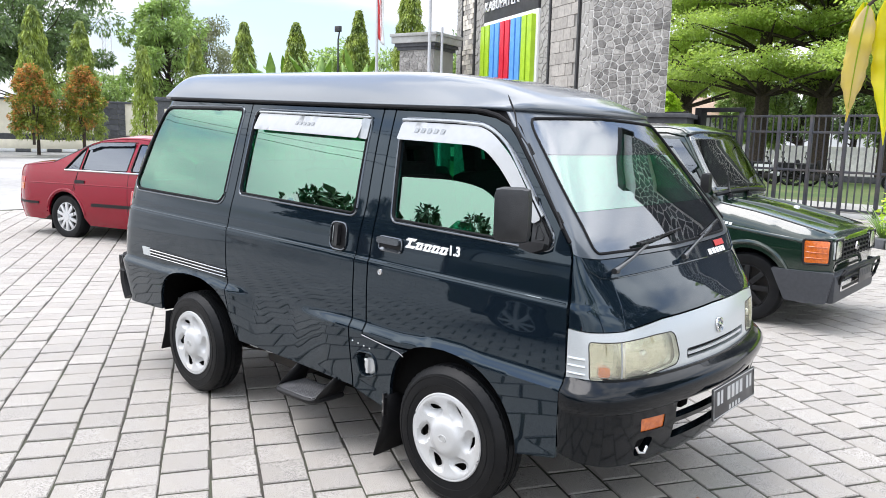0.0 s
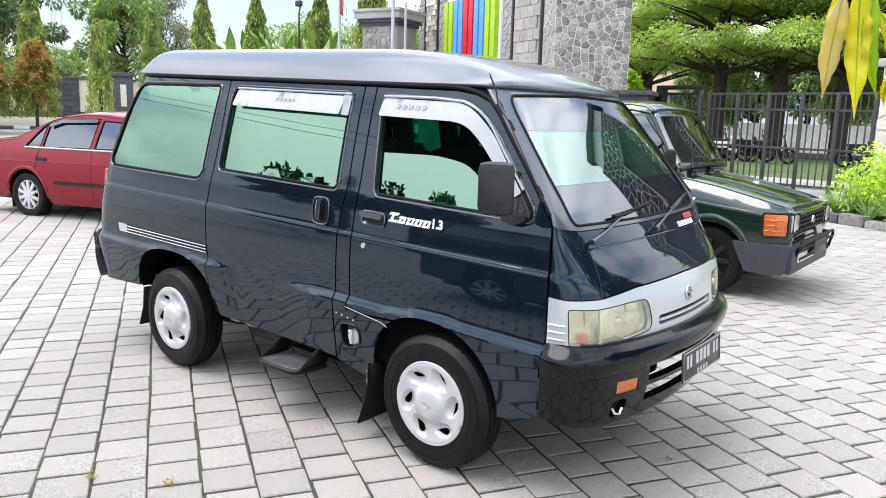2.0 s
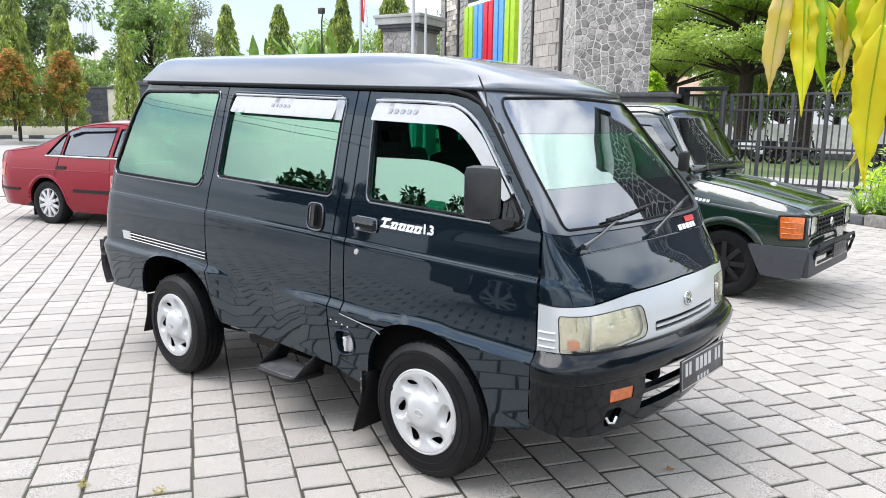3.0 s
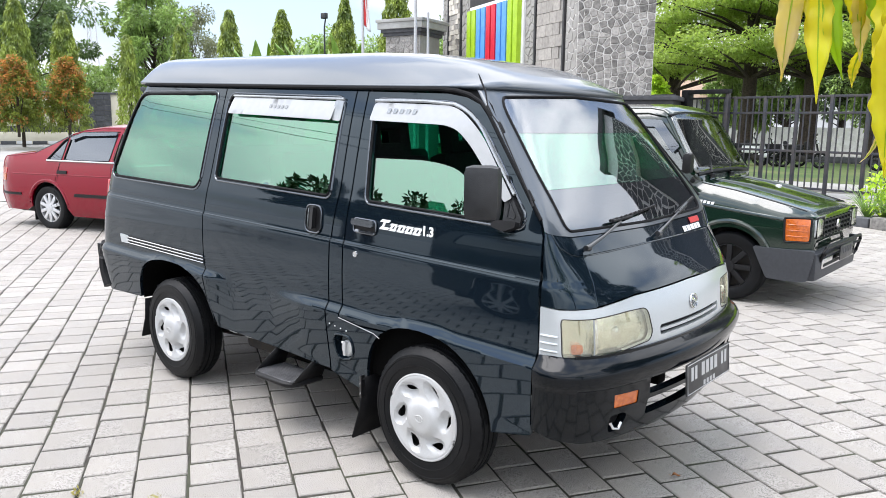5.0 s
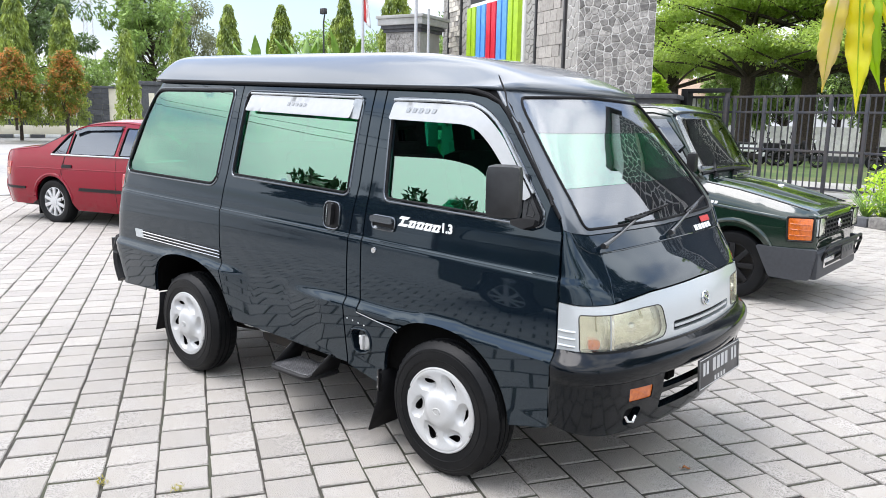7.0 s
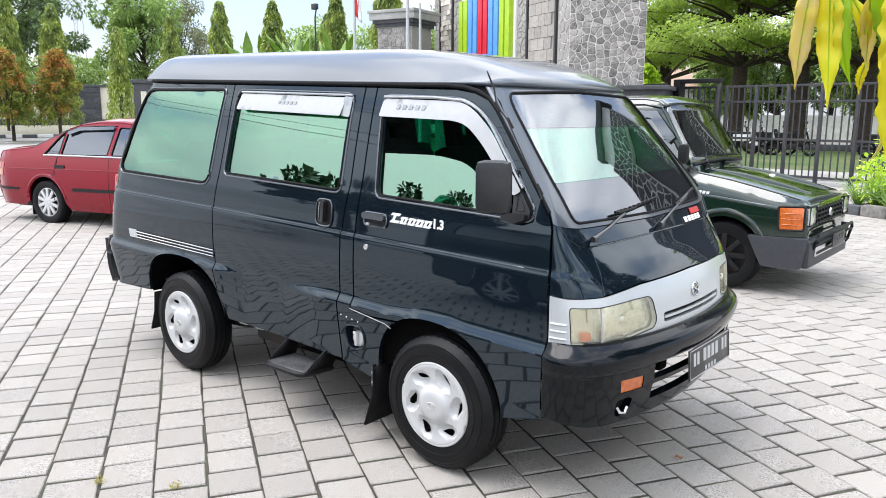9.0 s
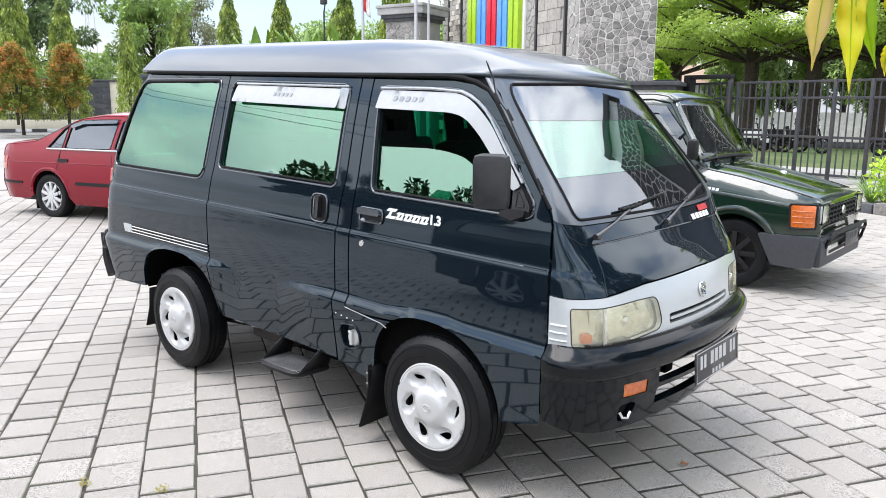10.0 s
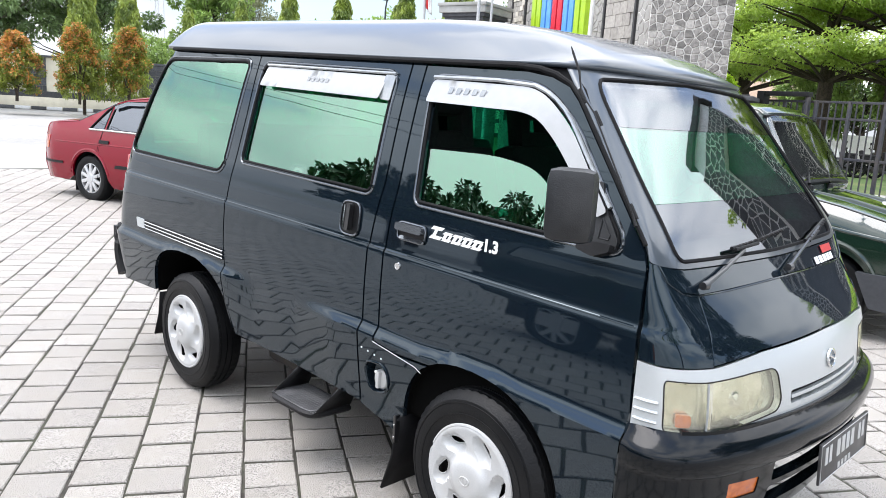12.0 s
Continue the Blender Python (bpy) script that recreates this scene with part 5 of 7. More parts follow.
tagged(trim, "dark stone kerb along the lane", "kerb", kind="structure")
path_strip = link_mesh("footpath", new_box((-8, 15.9, -.03), (2.0, 18.6, .012)), M_PLASTER)
tagged(path_strip, "concrete footpath behind the fence", "path", kind="structure")
# the twin of the monument on the other side of the drive
# faced darker than its pair so the windscreen image looks dim
twin = thing("entrance_monument", (2.1, 14.4, 0), "tall stone-clad twin tower of the entrance monument", "monument")
part("tower", new_box((0, .35, 0), (3.2, 1.5, 8.1)), M_SLATE, twin, smooth=False)
for lo, hi, count, sd in (((0, 0, 7.3), (3.2, .35, 8.1), 60, 23), ((0, 0, 1.55), (.7, .35, 7.3), 84, 24), ((2.3, 0, 1.55), (3.2, .35, 7.3), 110, 25)):
    part("tower_frame", new_box(lo, hi), M_MORTAR, twin, smooth=False)
    stone_face(twin, pose(lo[0], 0, lo[2]), hi[0] - lo[0], hi[2] - lo[2], count, sd, material=M_SLATE)
part("tower_band", new_box((.15, .12, 8.1), (3.1, 1.4, 8.62)), M_WALLWHITE, twin, smooth=False)
part("tower_cap", new_box((-.7, -.1, 8.62), (3.25, 1.6, 8.9), .02), M_SLATE, twin)
part("tower_plinth", new_box((-.1, -.12, 0), (3.3, 1.6, 1.55), .02), M_SLATE, twin)

hut = thing("house", (-17.9, 48.0, 0), "small white house with a clay tile roof behind trees", "house", turn=15)
part("wall", new_box((-3, -2.5, 0), (3, 2.5, 3.3)), M_WALLWHITE, hut)
bm = bmesh.new()
v = [bm.verts.new(p) for p in ((-3.6, -3.2, 3.2), (3.6, -3.2, 3.2), (3.6, 3.2, 3.2), (-3.6, 3.2, 3.2), (-3.0, 0, 4.5), (3.0, 0, 4.5))]
for f in ((0, 1, 5, 4), (2, 3, 4, 5), (1, 2, 5), (3, 0, 4), (3, 2, 1, 0)):
    bm.faces.new([v[i] for i in f])
part("roof", bm, M_TILEROOF, hut, smooth=False)
for x in (-1.5, 1.2):
    part("window", new_box((x - .5, -2.54, 1.2), (x + .5, -2.49, 2.4)), M_BAND, hut, smooth=False)


# ---------- other vehicles ----------
M_REDPAINT = mat("red_paint", (0.24, 0.0012, 0.014), 0.2, 0.0, (0.17, 0.001, 0.011), 600, coat=0.6, spec=0.12, bump=0.006, bump_scale=3)
M_GREENPAINT = mat("green_paint", (0.007, 0.022, 0.013), 0.12, 0.0, (0.006, 0.018, 0.011), 600, coat=1.0)
M_GREYPLASTIC = mat("grey_plastic", (0.048, 0.052, 0.060), 0.5, 0, (0.040, 0.043, 0.050), 40, bump=.1, bump_scale=300)
M_DARKGLASS = glass_mat("dark_film_glass", (0.50, 0.54, 0.60), (0.25, 0.27, 0.29), 0.30)
M_CLEARGLASS = glass_mat("clear_glass", (0.9, 0.92, 0.92), (0.52, 0.55, 0.52), 0.22)
M_ALLOY = mat("alloy", (0.68, 0.69, 0.70), 0.3, 0.5, (0.6, 0.61, 0.62), 60)
M_HEAD = mat("clear_lamp", (0.75, 0.77, 0.78), 0.12, 0.3, (0.6, 0.62, 0.63), 30, coat=1.0)


def small_wheel(parent, x, y, r, w, s, rim_mat, spokes, label):
    wh = new("wheel")
    wh.parent = parent
    wh.matrix_local = pose(x, y, r, 0, 0, 0 if s < 0 else 180)
    bm = bmesh.new()
    rr = r * .66
    lathe(bm, [(rr * .92, -w * .30), (rr, -w * .42), (r * .80, -w * .5), (r * .93, -w * .47), (r * .985, -w * .36), (r, -w * .2), (r, w * .2), (r * .985, w * .36), (r * .8, w * .5), (rr, w * .4)], (0, w * .5, 0), True, 48)
    part("tyre", bm, M_TYRE, wh)
    bm = bmesh.new()
    lathe(bm, [(rr * .98, .03), (rr, .012), (rr * .93, .010), (rr * .88, .05)], (0, .01, 0), True, 40)
    for k in range(spokes):
        a = k / spokes * math.tau
        box(bm, (-.022, .012, .02), (.022, .04, rr * .95), .006, Matrix.Rotation(a, 4, "Y"))
    lathe(bm, [(.001, .002), (rr * .26, .006), (rr * .30, .03)], (0, 0, 0), True, 20)
    part("rim", bm, rim_mat, wh, label)
    bm = bmesh.new()
    lathe(bm, [(.001, .07), (rr * .97, .07), (rr * .97, .10)], (0, 0, 0), True, 24)
    part("brake_disc", bm, M_DARKMETAL, wh)
    return wh


def shell(root, contour, base, windows, width_at, paint, crown, glass_runs, glass):
    """A car body: two side skins cut by wheel openings and windows, and a crowned top between them.
    contour: outline over the top from the rear foot to the front foot."""
    outline = contour + base
    obs = []
    for s in (-1, 1):
        def fn(x, z, s=s):
            return (x, s * width_at(x, z), z)
        body = part("body_side", skin(outline, windows, fn, .07, .02, -s), paint, root)
        obs.append(body)
        for w in windows:
            part("window", skin(inset(w, .002), [], lambda x, z, s=s: (x, s * (width_at(x, z) - .008), z), .12, .004, -s), glass, body)
            bm = bmesh.new()
            tube(bm, [fn(*p) for p in split_edges(w, .06)], .007, 6, closed=True)
            part("window_seal", bm, M_RUBBER, body)
    dense = []
    for i in range(len(contour) - 1):
        a, b = Vector(contour[i]), Vector(contour[i + 1])
        k = max(1, math.ceil((b - a).length / .06))
        dense += [(tuple(a.lerp(b, j / k)), i) for j in range(k)]
    dense.append((contour[-1], len(contour) - 2))
    runs = {}
    for idx in range(len(dense) - 1):
        runs.setdefault(next((g for g in glass_runs if dense[idx][1] in g), "paint"), []).append(idx)
    for key, ids in runs.items():
        bm = bmesh.new()
        made = {}

        def vert(i, j):
            if (i, j) not in made:
                x, z = dense[i][0]
                s = -1 + 2 * j / 16
                nx, nz = dense[min(i + 1, len(dense) - 1)][0][0] - dense[max(i - 1, 0)][0][0], dense[min(i + 1, len(dense) - 1)][0][1] - dense[max(i - 1, 0)][0][1]
                ln = math.hypot(nx, nz) or 1
                c = crown * (1 - abs(s) ** 2.5) * max(0, nx / ln) ** .5      # bulges upwards only
                made[(i, j)] = bm.verts.new((x - nz / ln * c, s * width_at(x, z), z + nx / ln * c))
            return made[(i, j)]

        for i in ids:
            for j in range(16):
                bm.faces.new((vert(i, j), vert(i + 1, j), vert(i + 1, j + 1), vert(i, j + 1)))
        bmesh.ops.recalc_face_normals(bm, faces=bm.faces)
        top = part("body_top" if key == "paint" else "windscreen", bm, paint if key == "paint" else glass, root, sharp=50)
        top.modifiers.new("thick", "SOLIDIFY").thickness = -.012
    return obs


# --- red saloon ---
saloon = thing("sedan_car", (-7.78, 2.07, -.02), "dark red four-door saloon car on alloy wheels", "car", turn=16.0)
SAL_W = [(.15, .76), (.30, .815), (.50, .842), (.62, .842), (.80, .822), (.90, .80), (1.0, .755), (1.30, .60), (1.42, .54)]


def sal_w(x, z):
    w = pchip(SAL_W, z)
    for end, sgn in ((-1.02, 1), (3.45, -1)):
        d = (x - end) * sgn / .35
        if d < 1:
            w -= .13 * (1 - max(0, d)) ** 2
    return w


def half_arch(cx, r, z0):
    return [(cx - r * math.cos(math.pi * k / 16), max(z0, .30 + r * math.sin(math.pi * k / 16))) for k in range(17)]


sal_contour = [(-.93, .24), (-1.02, .30), (-1.045, .44), (-1.03, .535), (-.985, .555), (-.975, .60), (-.965, .80), (-.93, .90), (-.86, .945), (-.40, .985), (-.28, 1.0), (.05, 1.14), (.30, 1.25), (.48, 1.298), (.80, 1.332), (1.15, 1.335), (1.50, 1.308), (1.75, 1.245), (2.42, .965), (2.9, .885), (3.3, .76), (3.42, .62), (3.43, .40), (3.36, .20)]
sal_base = [(3.2, .19)] + half_arch(2.62, .335, .2)[::-1] + [(2.2, .20), (.4, .20)] + half_arch(0, .335, .22)[::-1] + [(-.45, .24)]
W_REARQ = rounded([(-.02, .925), (.25, .925), (.25, 1.205), (.19, 1.17)], .02)
W_REARD = rounded([(.29, .925), (1.10, .935), (1.10, 1.278), (.48, 1.258), (.29, 1.212)], .03)
W_FRONTD = rounded([(1.17, .935), (2.20, .945), (1.72, 1.205), (1.56, 1.264), (1.17, 1.280)], .03)
shell(saloon, sal_contour, sal_base, [W_REARQ, W_REARD, W_FRONTD], sal_w, M_REDPAINT, .055, [(10, 11), (17,)], M_DARKGLASS)
for x in (0, 2.62):
    for s in (-1, 1):
        small_wheel(saloon, x, s * .83, .295, .19, s, M_ALLOY, 10, "silver multi-spoke alloy rim")
        bm = bmesh.new()
        pts = half_arch(x, .335, .2)
        a = [bm.verts.new((px, s * .80, pz)) for px, pz in pts]
        b = [bm.verts.new((px, s * .55, pz)) for px, pz in pts]
        for i in range(len(a) - 1):
            bm.faces.new((a[i], a[i + 1], b[i + 1], b[i]))
        bm.faces.new(b)
        part("wheel_well", bm, M_BLACK, saloon)
for s in (-1, 1):
    def sf(off, s=s):
        return lambda x, z: (x, s * (sal_w(x, z) + off), z)
    tl = part("tail_light", skin(rounded([(-.955, .80), (-.78, .80), (-.80, .72), (-.965, .72)], .01), [], sf(.006), .04, .02, -s), M_REDLENS, saloon)
    part("tail_indicator", skin(rounded([(-.965, .715), (-.80, .715), (-.82, .625), (-.965, .625)], .01), [], sf(.006), .04, .02, -s), M_AMBER, tl)
    part("side_moulding", skin(rounded([(.52, .505), (2.0, .515), (2.0, .475), (.50, .465)], .006), [], sf(.010), .1, .02, -s), M_BLACK, saloon)
    part("bumper_moulding", skin(rounded([(-1.03, .475), (-.50, .475), (-.50, .445), (-1.035, .445)], .006), [], sf(.010), .06, .02, -s), M_BLACK, saloon)
    bm = bmesh.new()
    tube(bm, [sf(.006)(x, .918) for x in np.linspace(-.02, 2.2, 16)], .011, 6)
    part("window_trim", bm, M_CHROME, saloon)
    bm = bmesh.new()
    tube(bm, [sf(.006)(*p) for p in ((-.02, .925), (.18, 1.172), (.28, 1.230), (.48, 1.281), (.8, 1.297), (1.12, 1.299))], .006, 6)
    part("window_frame", bm, M_BLACK, saloon)
    for cx in (0, 2.62):
        bm = bmesh.new()
        tube(bm, [sf(-.010)(cx - .36 * math.cos(q), .30 + .36 * math.sin(q)) for q in np.linspace(.15, math.pi - .15, 18)], .022, 8)
        part("arch_lip", bm, M_REDPAINT, saloon)
    bm = bmesh.new()
    tube(bm, [sf(-.004)(x, .735 + .02 * x / 2.6) for x in np.linspace(-.80, 2.9, 20)], .010, 8)
    part("shoulder_crease", bm, M_REDPAINT, saloon)
    part("rain_visor", skin(rounded([(.30, 1.220), (.50, 1.281), (1.10, 1.297), (1.10, 1.257), (.52, 1.238), (.33, 1.180)], .01), [], sf(.028), .06, .004, -s), M_DARKGLASS, saloon)
    part("door_handle", skin(rounded([(.20, .795), (.38, .795), (.38, .755), (.20, .755)], .015), [], sf(.012), .05, .015, -s), M_BLACK, saloon)
    part("mud_flap", new_box((-.40, s * .62 - .12, .10), (-.385, s * .62 + .16, .32)), M_RUBBER, saloon, smooth=False)
    for pts in ([(.14, .30), (.15, .60), (.24, .92)], [(1.14, .20), (1.15, .60), (1.14, 1.33)]):
        bm = bmesh.new()
        tube(bm, [sf(.0)(*p) for p in split_edges(pts, .1)[:-1][:12] if p[1] > .22], .0035, 4)
        part("door_gap", bm, M_BLACK, saloon)
    part("headlight", skin(rounded([(3.38, .68), (3.05, .74), (3.05, .62), (3.40, .56)], .02), [], sf(.004), .05, .02, -s), M_HEAD, saloon)
part("boot_spoiler", new_box((-.96, -.58, .925), (-.80, .58, .955), .012), M_REDPAINT, saloon)
part("underbody", new_box((-.80, -.65, .20), (3.2, .65, .32), .02), M_DARKMETAL, saloon)
part("cabin_seat", new_box((.3, -.55, .45), (.8, .55, 1.0), .06), M_SEAT, saloon)
part("cabin_seat", new_box((1.3, -.55, .45), (1.55, .55, 1.08), .06), M_SEAT, saloon)

# --- green wagon ---
wagon = thing("green_wagon", (.72, 4.07, 0), "dark green boxy wagon with grey bumpers and a bull bar", "car", turn=0)
WAG_W = [(.25, .64), (.45, .665), (.60, .672), (.72, .674), (.80, .664), (.98, .645), (1.06, .630), (1.50, .535), (1.60, .48)]


HOODLINE = [(-.40, .962), (-.1, .915), (.12, .868), (.30, .828), (.46, .788)]


def wag_w(x, z):
    w = pchip(WAG_W, z)
    if x > -.43 and z < 1.0:        # broad rounded wing top
        t = (z - pchip(HOODLINE, x) + .095) / .095
        w -= .068 * min(1, max(0, t)) ** 1.8
    d = (.54 - x) / .20
    if d < 1:
        w -= .045 * (1 - max(0, d)) ** 2
    return w


wag_contour = [(-3.05, .40), (-3.10, 1.0), (-3.0, 1.48), (-2.93, 1.55), (-2.0, 1.595), (-.95, 1.592), (-.82, 1.572), (-.745, 1.525), (-.435, 1.045), (-.415, .985)] + HOODLINE + [(.515, .768), (.535, .745), (.540, .56), (.53, .36)]
wag_base = [(.45, .34)] + half_arch(-.10, .325, .33)[::-1] + [(-.55, .33), (-1.9, .33)] + half_arch(-2.35, .325, .33)[::-1] + [(-2.8, .36)]
W_DOOR = rounded([(-.50, 1.065), (-.80, 1.490), (-1.40, 1.510), (-1.40, 1.055)], [.03, .06, .03, .03])
W_BACK = rounded([(-1.50, 1.055), (-1.50, 1.510), (-2.85, 1.485), (-2.90, 1.055)], .05)
shell(wagon, wag_contour, wag_base, [W_DOOR, W_BACK], wag_w, M_GREENPAINT, .038, [(7,)], M_CLEARGLASS)
for x in (-.10, -2.35):
    for s in (-1, 1):
        small_wheel(wagon, x, s * .655, .292, .18, s, M_BLACK, 8, "black steel rim")
        bm = bmesh.new()
        pts = half_arch(x, .325, .33)
        a = [bm.verts.new((px, s * .63, pz)) for px, pz in pts]
        b = [bm.verts.new((px, s * .42, pz)) for px, pz in pts]
        for i in range(len(a) - 1):
            bm.faces.new((a[i], a[i + 1], b[i + 1], b[i]))
        bm.faces.new(b)
        part("wheel_well", bm, M_BLACK, wagon)
for s in (-1, 1):
    def gf(off, s=s):
        return lambda x, z: (x, s * (wag_w(x, z) + off), z)
    ind = part("corner_indicator", skin(rounded([(.338, .733), (.512, .736), (.514, .566), (.346, .560)], .014), [], gf(.008), .05, .03, -s), M_AMBER, wagon, "large amber corner indicator")
    for z in (.60, .645, .69):
        bm = bmesh.new()
        tube(bm, [gf(.010)(x, z) for x in np.linspace(.352, .504, 6)], .0025, 5)
        part("lens_rib", bm, M_AMBER, ind)
    bm = bmesh.new()
    tube(bm, [gf(.008)(*p) for p in rounded([(.330, .742), (.520, .745), (.520, .557), (.338, .551)], .012)], .008, 6, closed=True)
    part("lamp_rim", bm, M_BLACK, ind)
    hl = part("headlight", new_box((.522, s * .535 - .080, .595), (.556, s * .535 + .080, .738), .014), M_HEAD, wagon, "square clear headlight")
    part("lens", new_box((.552, s * .535 - .070, .605), (.562, s * .535 + .070, .728), .006), M_LENS, hl)
    bm = bmesh.new()
    tube(bm, [(.556, s * .535 + y, z) for y, z in ((-.085, .59), (.085, .59), (.085, .744), (-.085, .744))], .007, 6, closed=True)
    part("lamp_rim", bm, M_BLACK, hl)
    # moulded bumper end wrapping back to the wheel opening
    part("bumper_end", skin(rounded([(.105, .487), (.575, .494), (.530, .245), (.36, .235), (.215, .240)], [.01, .02, .03, 0, .02]), [], lambda x, z, s=s: (x, s * (wag_w(min(x, .34), z) + .030 - .9 * max(0, x - .46) ** 2), z), .05, .06, -s), M_GREYPLASTIC, wagon, "grey moulded bumper end")
    # pressed swage along the flank and flared arch
    bm = bmesh.new()
    tube(bm, [gf(-.006)(x, .80 - .105 * (x + .42)) for x in np.linspace(-.9, .32, 16)], .015, 8)
    part("side_crease", bm, M_GREENPAINT, wagon)
    bm = bmesh.new()
    tube(bm, [gf(-.002)(-.10 + .355 * math.cos(t), .325 + .350 * math.sin(t)) for t in np.linspace(.25, math.pi - .1, 20)], .020, 8)
    part("arch_lip", bm, M_GREENPAINT, wagon)
    if s < 0:
        mir = part("door_mirror", new_box((-.045, -.07, -.085), (.035, .07, .085), .032), M_BLACK, wagon)
        mir.matrix_local = pose(-.46, s * .735, 1.135, 0, 0, -12 * s)
        bm = bmesh.new()
        tube(bm, [(-.46, s * .70, 1.09), (-.48, s * .62, 1.08)], .014, 6)
        part("mirror_arm", bm, M_BLACK, mir).matrix_parent_inverse = mir.matrix_local.inverted()
    bm = bmesh.new()
    tube(bm, [gf(.006)(*p) for p in ((-.45, 1.07), (-.77, 1.525), (-.95, 1.558), (-2.9, 1.53))], .012, 6)
    part("roof_gutter", bm, M_GREENPAINT, wagon)
    part("rain_visor", skin(rounded([(-.60, 1.27), (-.805, 1.495), (-1.38, 1.515), (-1.38, 1.45), (-.86, 1.435), (-.66, 1.21)], .01), [], gf(.026), .06, .004, -s), M_DARKGLASS, wagon)
    bm = bmesh.new()
    for k in range(6):          # white slanted marks on the wing
        x0, z0 = -.440 + .034 * k, .838 - .0035 * k
        vs = [bm.verts.new(gf(.004)(*p)) for p in ((x0, z0), (x0 + .026, z0), (x0 + .020, z0 - .024), (x0 - .006, z0 - .024))]
        bm.faces.new(vs if s > 0 else vs[::-1])
    part("lettering", bm, M_WHITE, wagon, smooth=False).modifiers.new("thick", "SOLIDIFY").thickness = .001
    bm = bmesh.new()            # shut line beside the bonnet
    tube(bm, [(x, s * (wag_w(x, z) - .010), z + .006) for x, z in HOODLINE], .004, 6)
    part("hood_gap", bm, M_BLACK, wagon)
    bm = bmesh.new()
    tube(bm, [(x, s * (.30 - .05 * (x + .4)), z + .026) for x, z in HOODLINE], [.012, .026, .030, .026, .014], 10)
    part("hood_ridge", bm, M_GREENPAINT, wagon)
    bm = bmesh.new()            # screen pillar cover and its vent knob
    lathe(bm, [(.001, -.008), (.018, -.006), (.022, .004)], gf(.0)(-.455, .985), True, 14)
    part("pillar_vent", bm, M_BLACK, wagon)
bm = bmesh.new()
box(bm, (.46, -.615, .725), (.548, .615, .762), .012)
part("hood_lip", bm, M_GREENPAINT, wagon)
part("grille_panel", new_box((.505, -.455, .575), (.540, .455, .728), .008), M_BLACK, wagon)
for k in range(4):
    part("grille_slat", new_box((.538, -.45, .590 + .038 * k), (.554, .45, .604 + .038 * k), .003), M_BLACK, wagon)
for y in (-.40, -.30, -.20, -.10, .0, .10, .20, .30, .40):
    part("grille_upright", new_box((.536, y - .008, .58), (.556, y + .008, .725), .003), M_BLACK, wagon)
bm = bmesh.new()
lathe(bm, [(.001, -.006), (.034, -.005), (.041, .006)], (0, 0, 0), True, 20, Matrix.Translation((.562, .0, .655)) @ pose(0, 0, 0, 0, 0, 90))
tube(bm, [(.566, -.024, .655), (.566, .024, .655)], .008, 6)
part("badge", bm, M_CHROME, wagon, "round chrome badge")
part("apron", new_box((.46, -.60, .485), (.535, .60, .585), .012), M_GREENPAINT, wagon)
bm = bmesh.new()
box(bm, (.44, -.625, .245), (.575, .625, .470), .03)
part("front_bumper", bm, M_GREYPLASTIC, wagon)
part("bumper_chrome", new_box((.572, -.50, .335), (.592, .50, .415), .008), M_CHROME, wagon)
part("bumper_slot", new_box((.574, -.48, .352), (.596, .48, .378), .004), M_BLACK, wagon)
bm = bmesh.new()
tube(bm, [(.575, -.52, .40), (.605, -.56, .475), (.615, -.54, .508), (.622, 0, .512), (.615, .56, .508), (.612, .60, .47), (.585, .60, .36), (.575, .56, .335)], .014, 8)
tube(bm, [(.61, -.54, .455), (.612, .58, .455)], .010, 8)
part("bull_bar", bm, M_BLACK, wagon)
gpl = part("number_plate", new_box((.620, -.13, .365), (.628, .27, .485), .003), M_PLATE, wagon)
for k in range(6):
    part("plate_bar", new_box((.628, -.09 + .055 * k, .415), (.6295, -.06 + .055 * k, .465)), M_GREYPLASTIC, gpl, smooth=False)
for y in (-.38, .06):
    bm = bmesh.new()
    tube(bm, [(-.395, y, 1.045), (-.475, y + .15, 1.155), (-.50, y + .21, 1.20)], [.012, .007, .006], 6)
    tube(bm, [(-.452, y - .02, 1.095), (-.485, y + .40, 1.165)], .009, 6)
    lathe(bm, [(.001, .03), (.022, .026), (.026, .0)], (-.385, y, 1.01), False, 12)
    part("wiper", bm, M_BLACK, wagon)
bm = bmesh.new()
lathe(bm, [(.002, .016), (.024, .013), (.028, .0)], (.02, .12, .925), False, 14)
part("washer_nozzle", bm, M_WHITE, wagon)
bm = bmesh.new()
tube(bm, [(-.435, -.60, 1.035), (-.415, -.3, 1.055), (-.41, 0, 1.06), (-.415, .3, 1.055), (-.435, .60, 1.035)], .020, 6)
part("cowl_strip", bm, M_BLACK, wagon)
bm = bmesh.new()
tube(bm, [(-.745, -.53, 1.53), (-.735, -.3, 1.55), (-.73, 0, 1.556), (-.735, .3, 1.55), (-.745, .53, 1.53)], .014, 6)
part("windscreen_seal", bm, M_RUBBER, wagon)
part("underbody", new_box((-2.9, -.55, .26), (.45, .55, .40), .02), M_DARKMETAL, wagon)
part("dashboard", new_box((-.75, -.56, .80), (-.46, .56, 1.02), .04), M_TRIM, wagon)
for y in (-.32, .32):
    st_ = part("seat", new_box((-1.45, y - .23, .5), (-1.25, y + .23, 1.20), .06), M_SEAT, wagon)
    part("headrest", new_box((-1.44, y - .11, 1.20), (-1.33, y + .11, 1.36), .03), M_SEAT, st_)


# another parked wagon on the near side, mirrored in the van's flank
near_wagon = copy_thing(wagon, pose(1.68, -4.10, 0, 0, 0, 0))
tagged(near_wagon, "dark green wagon with alloy rims parked opposite the van", "car")
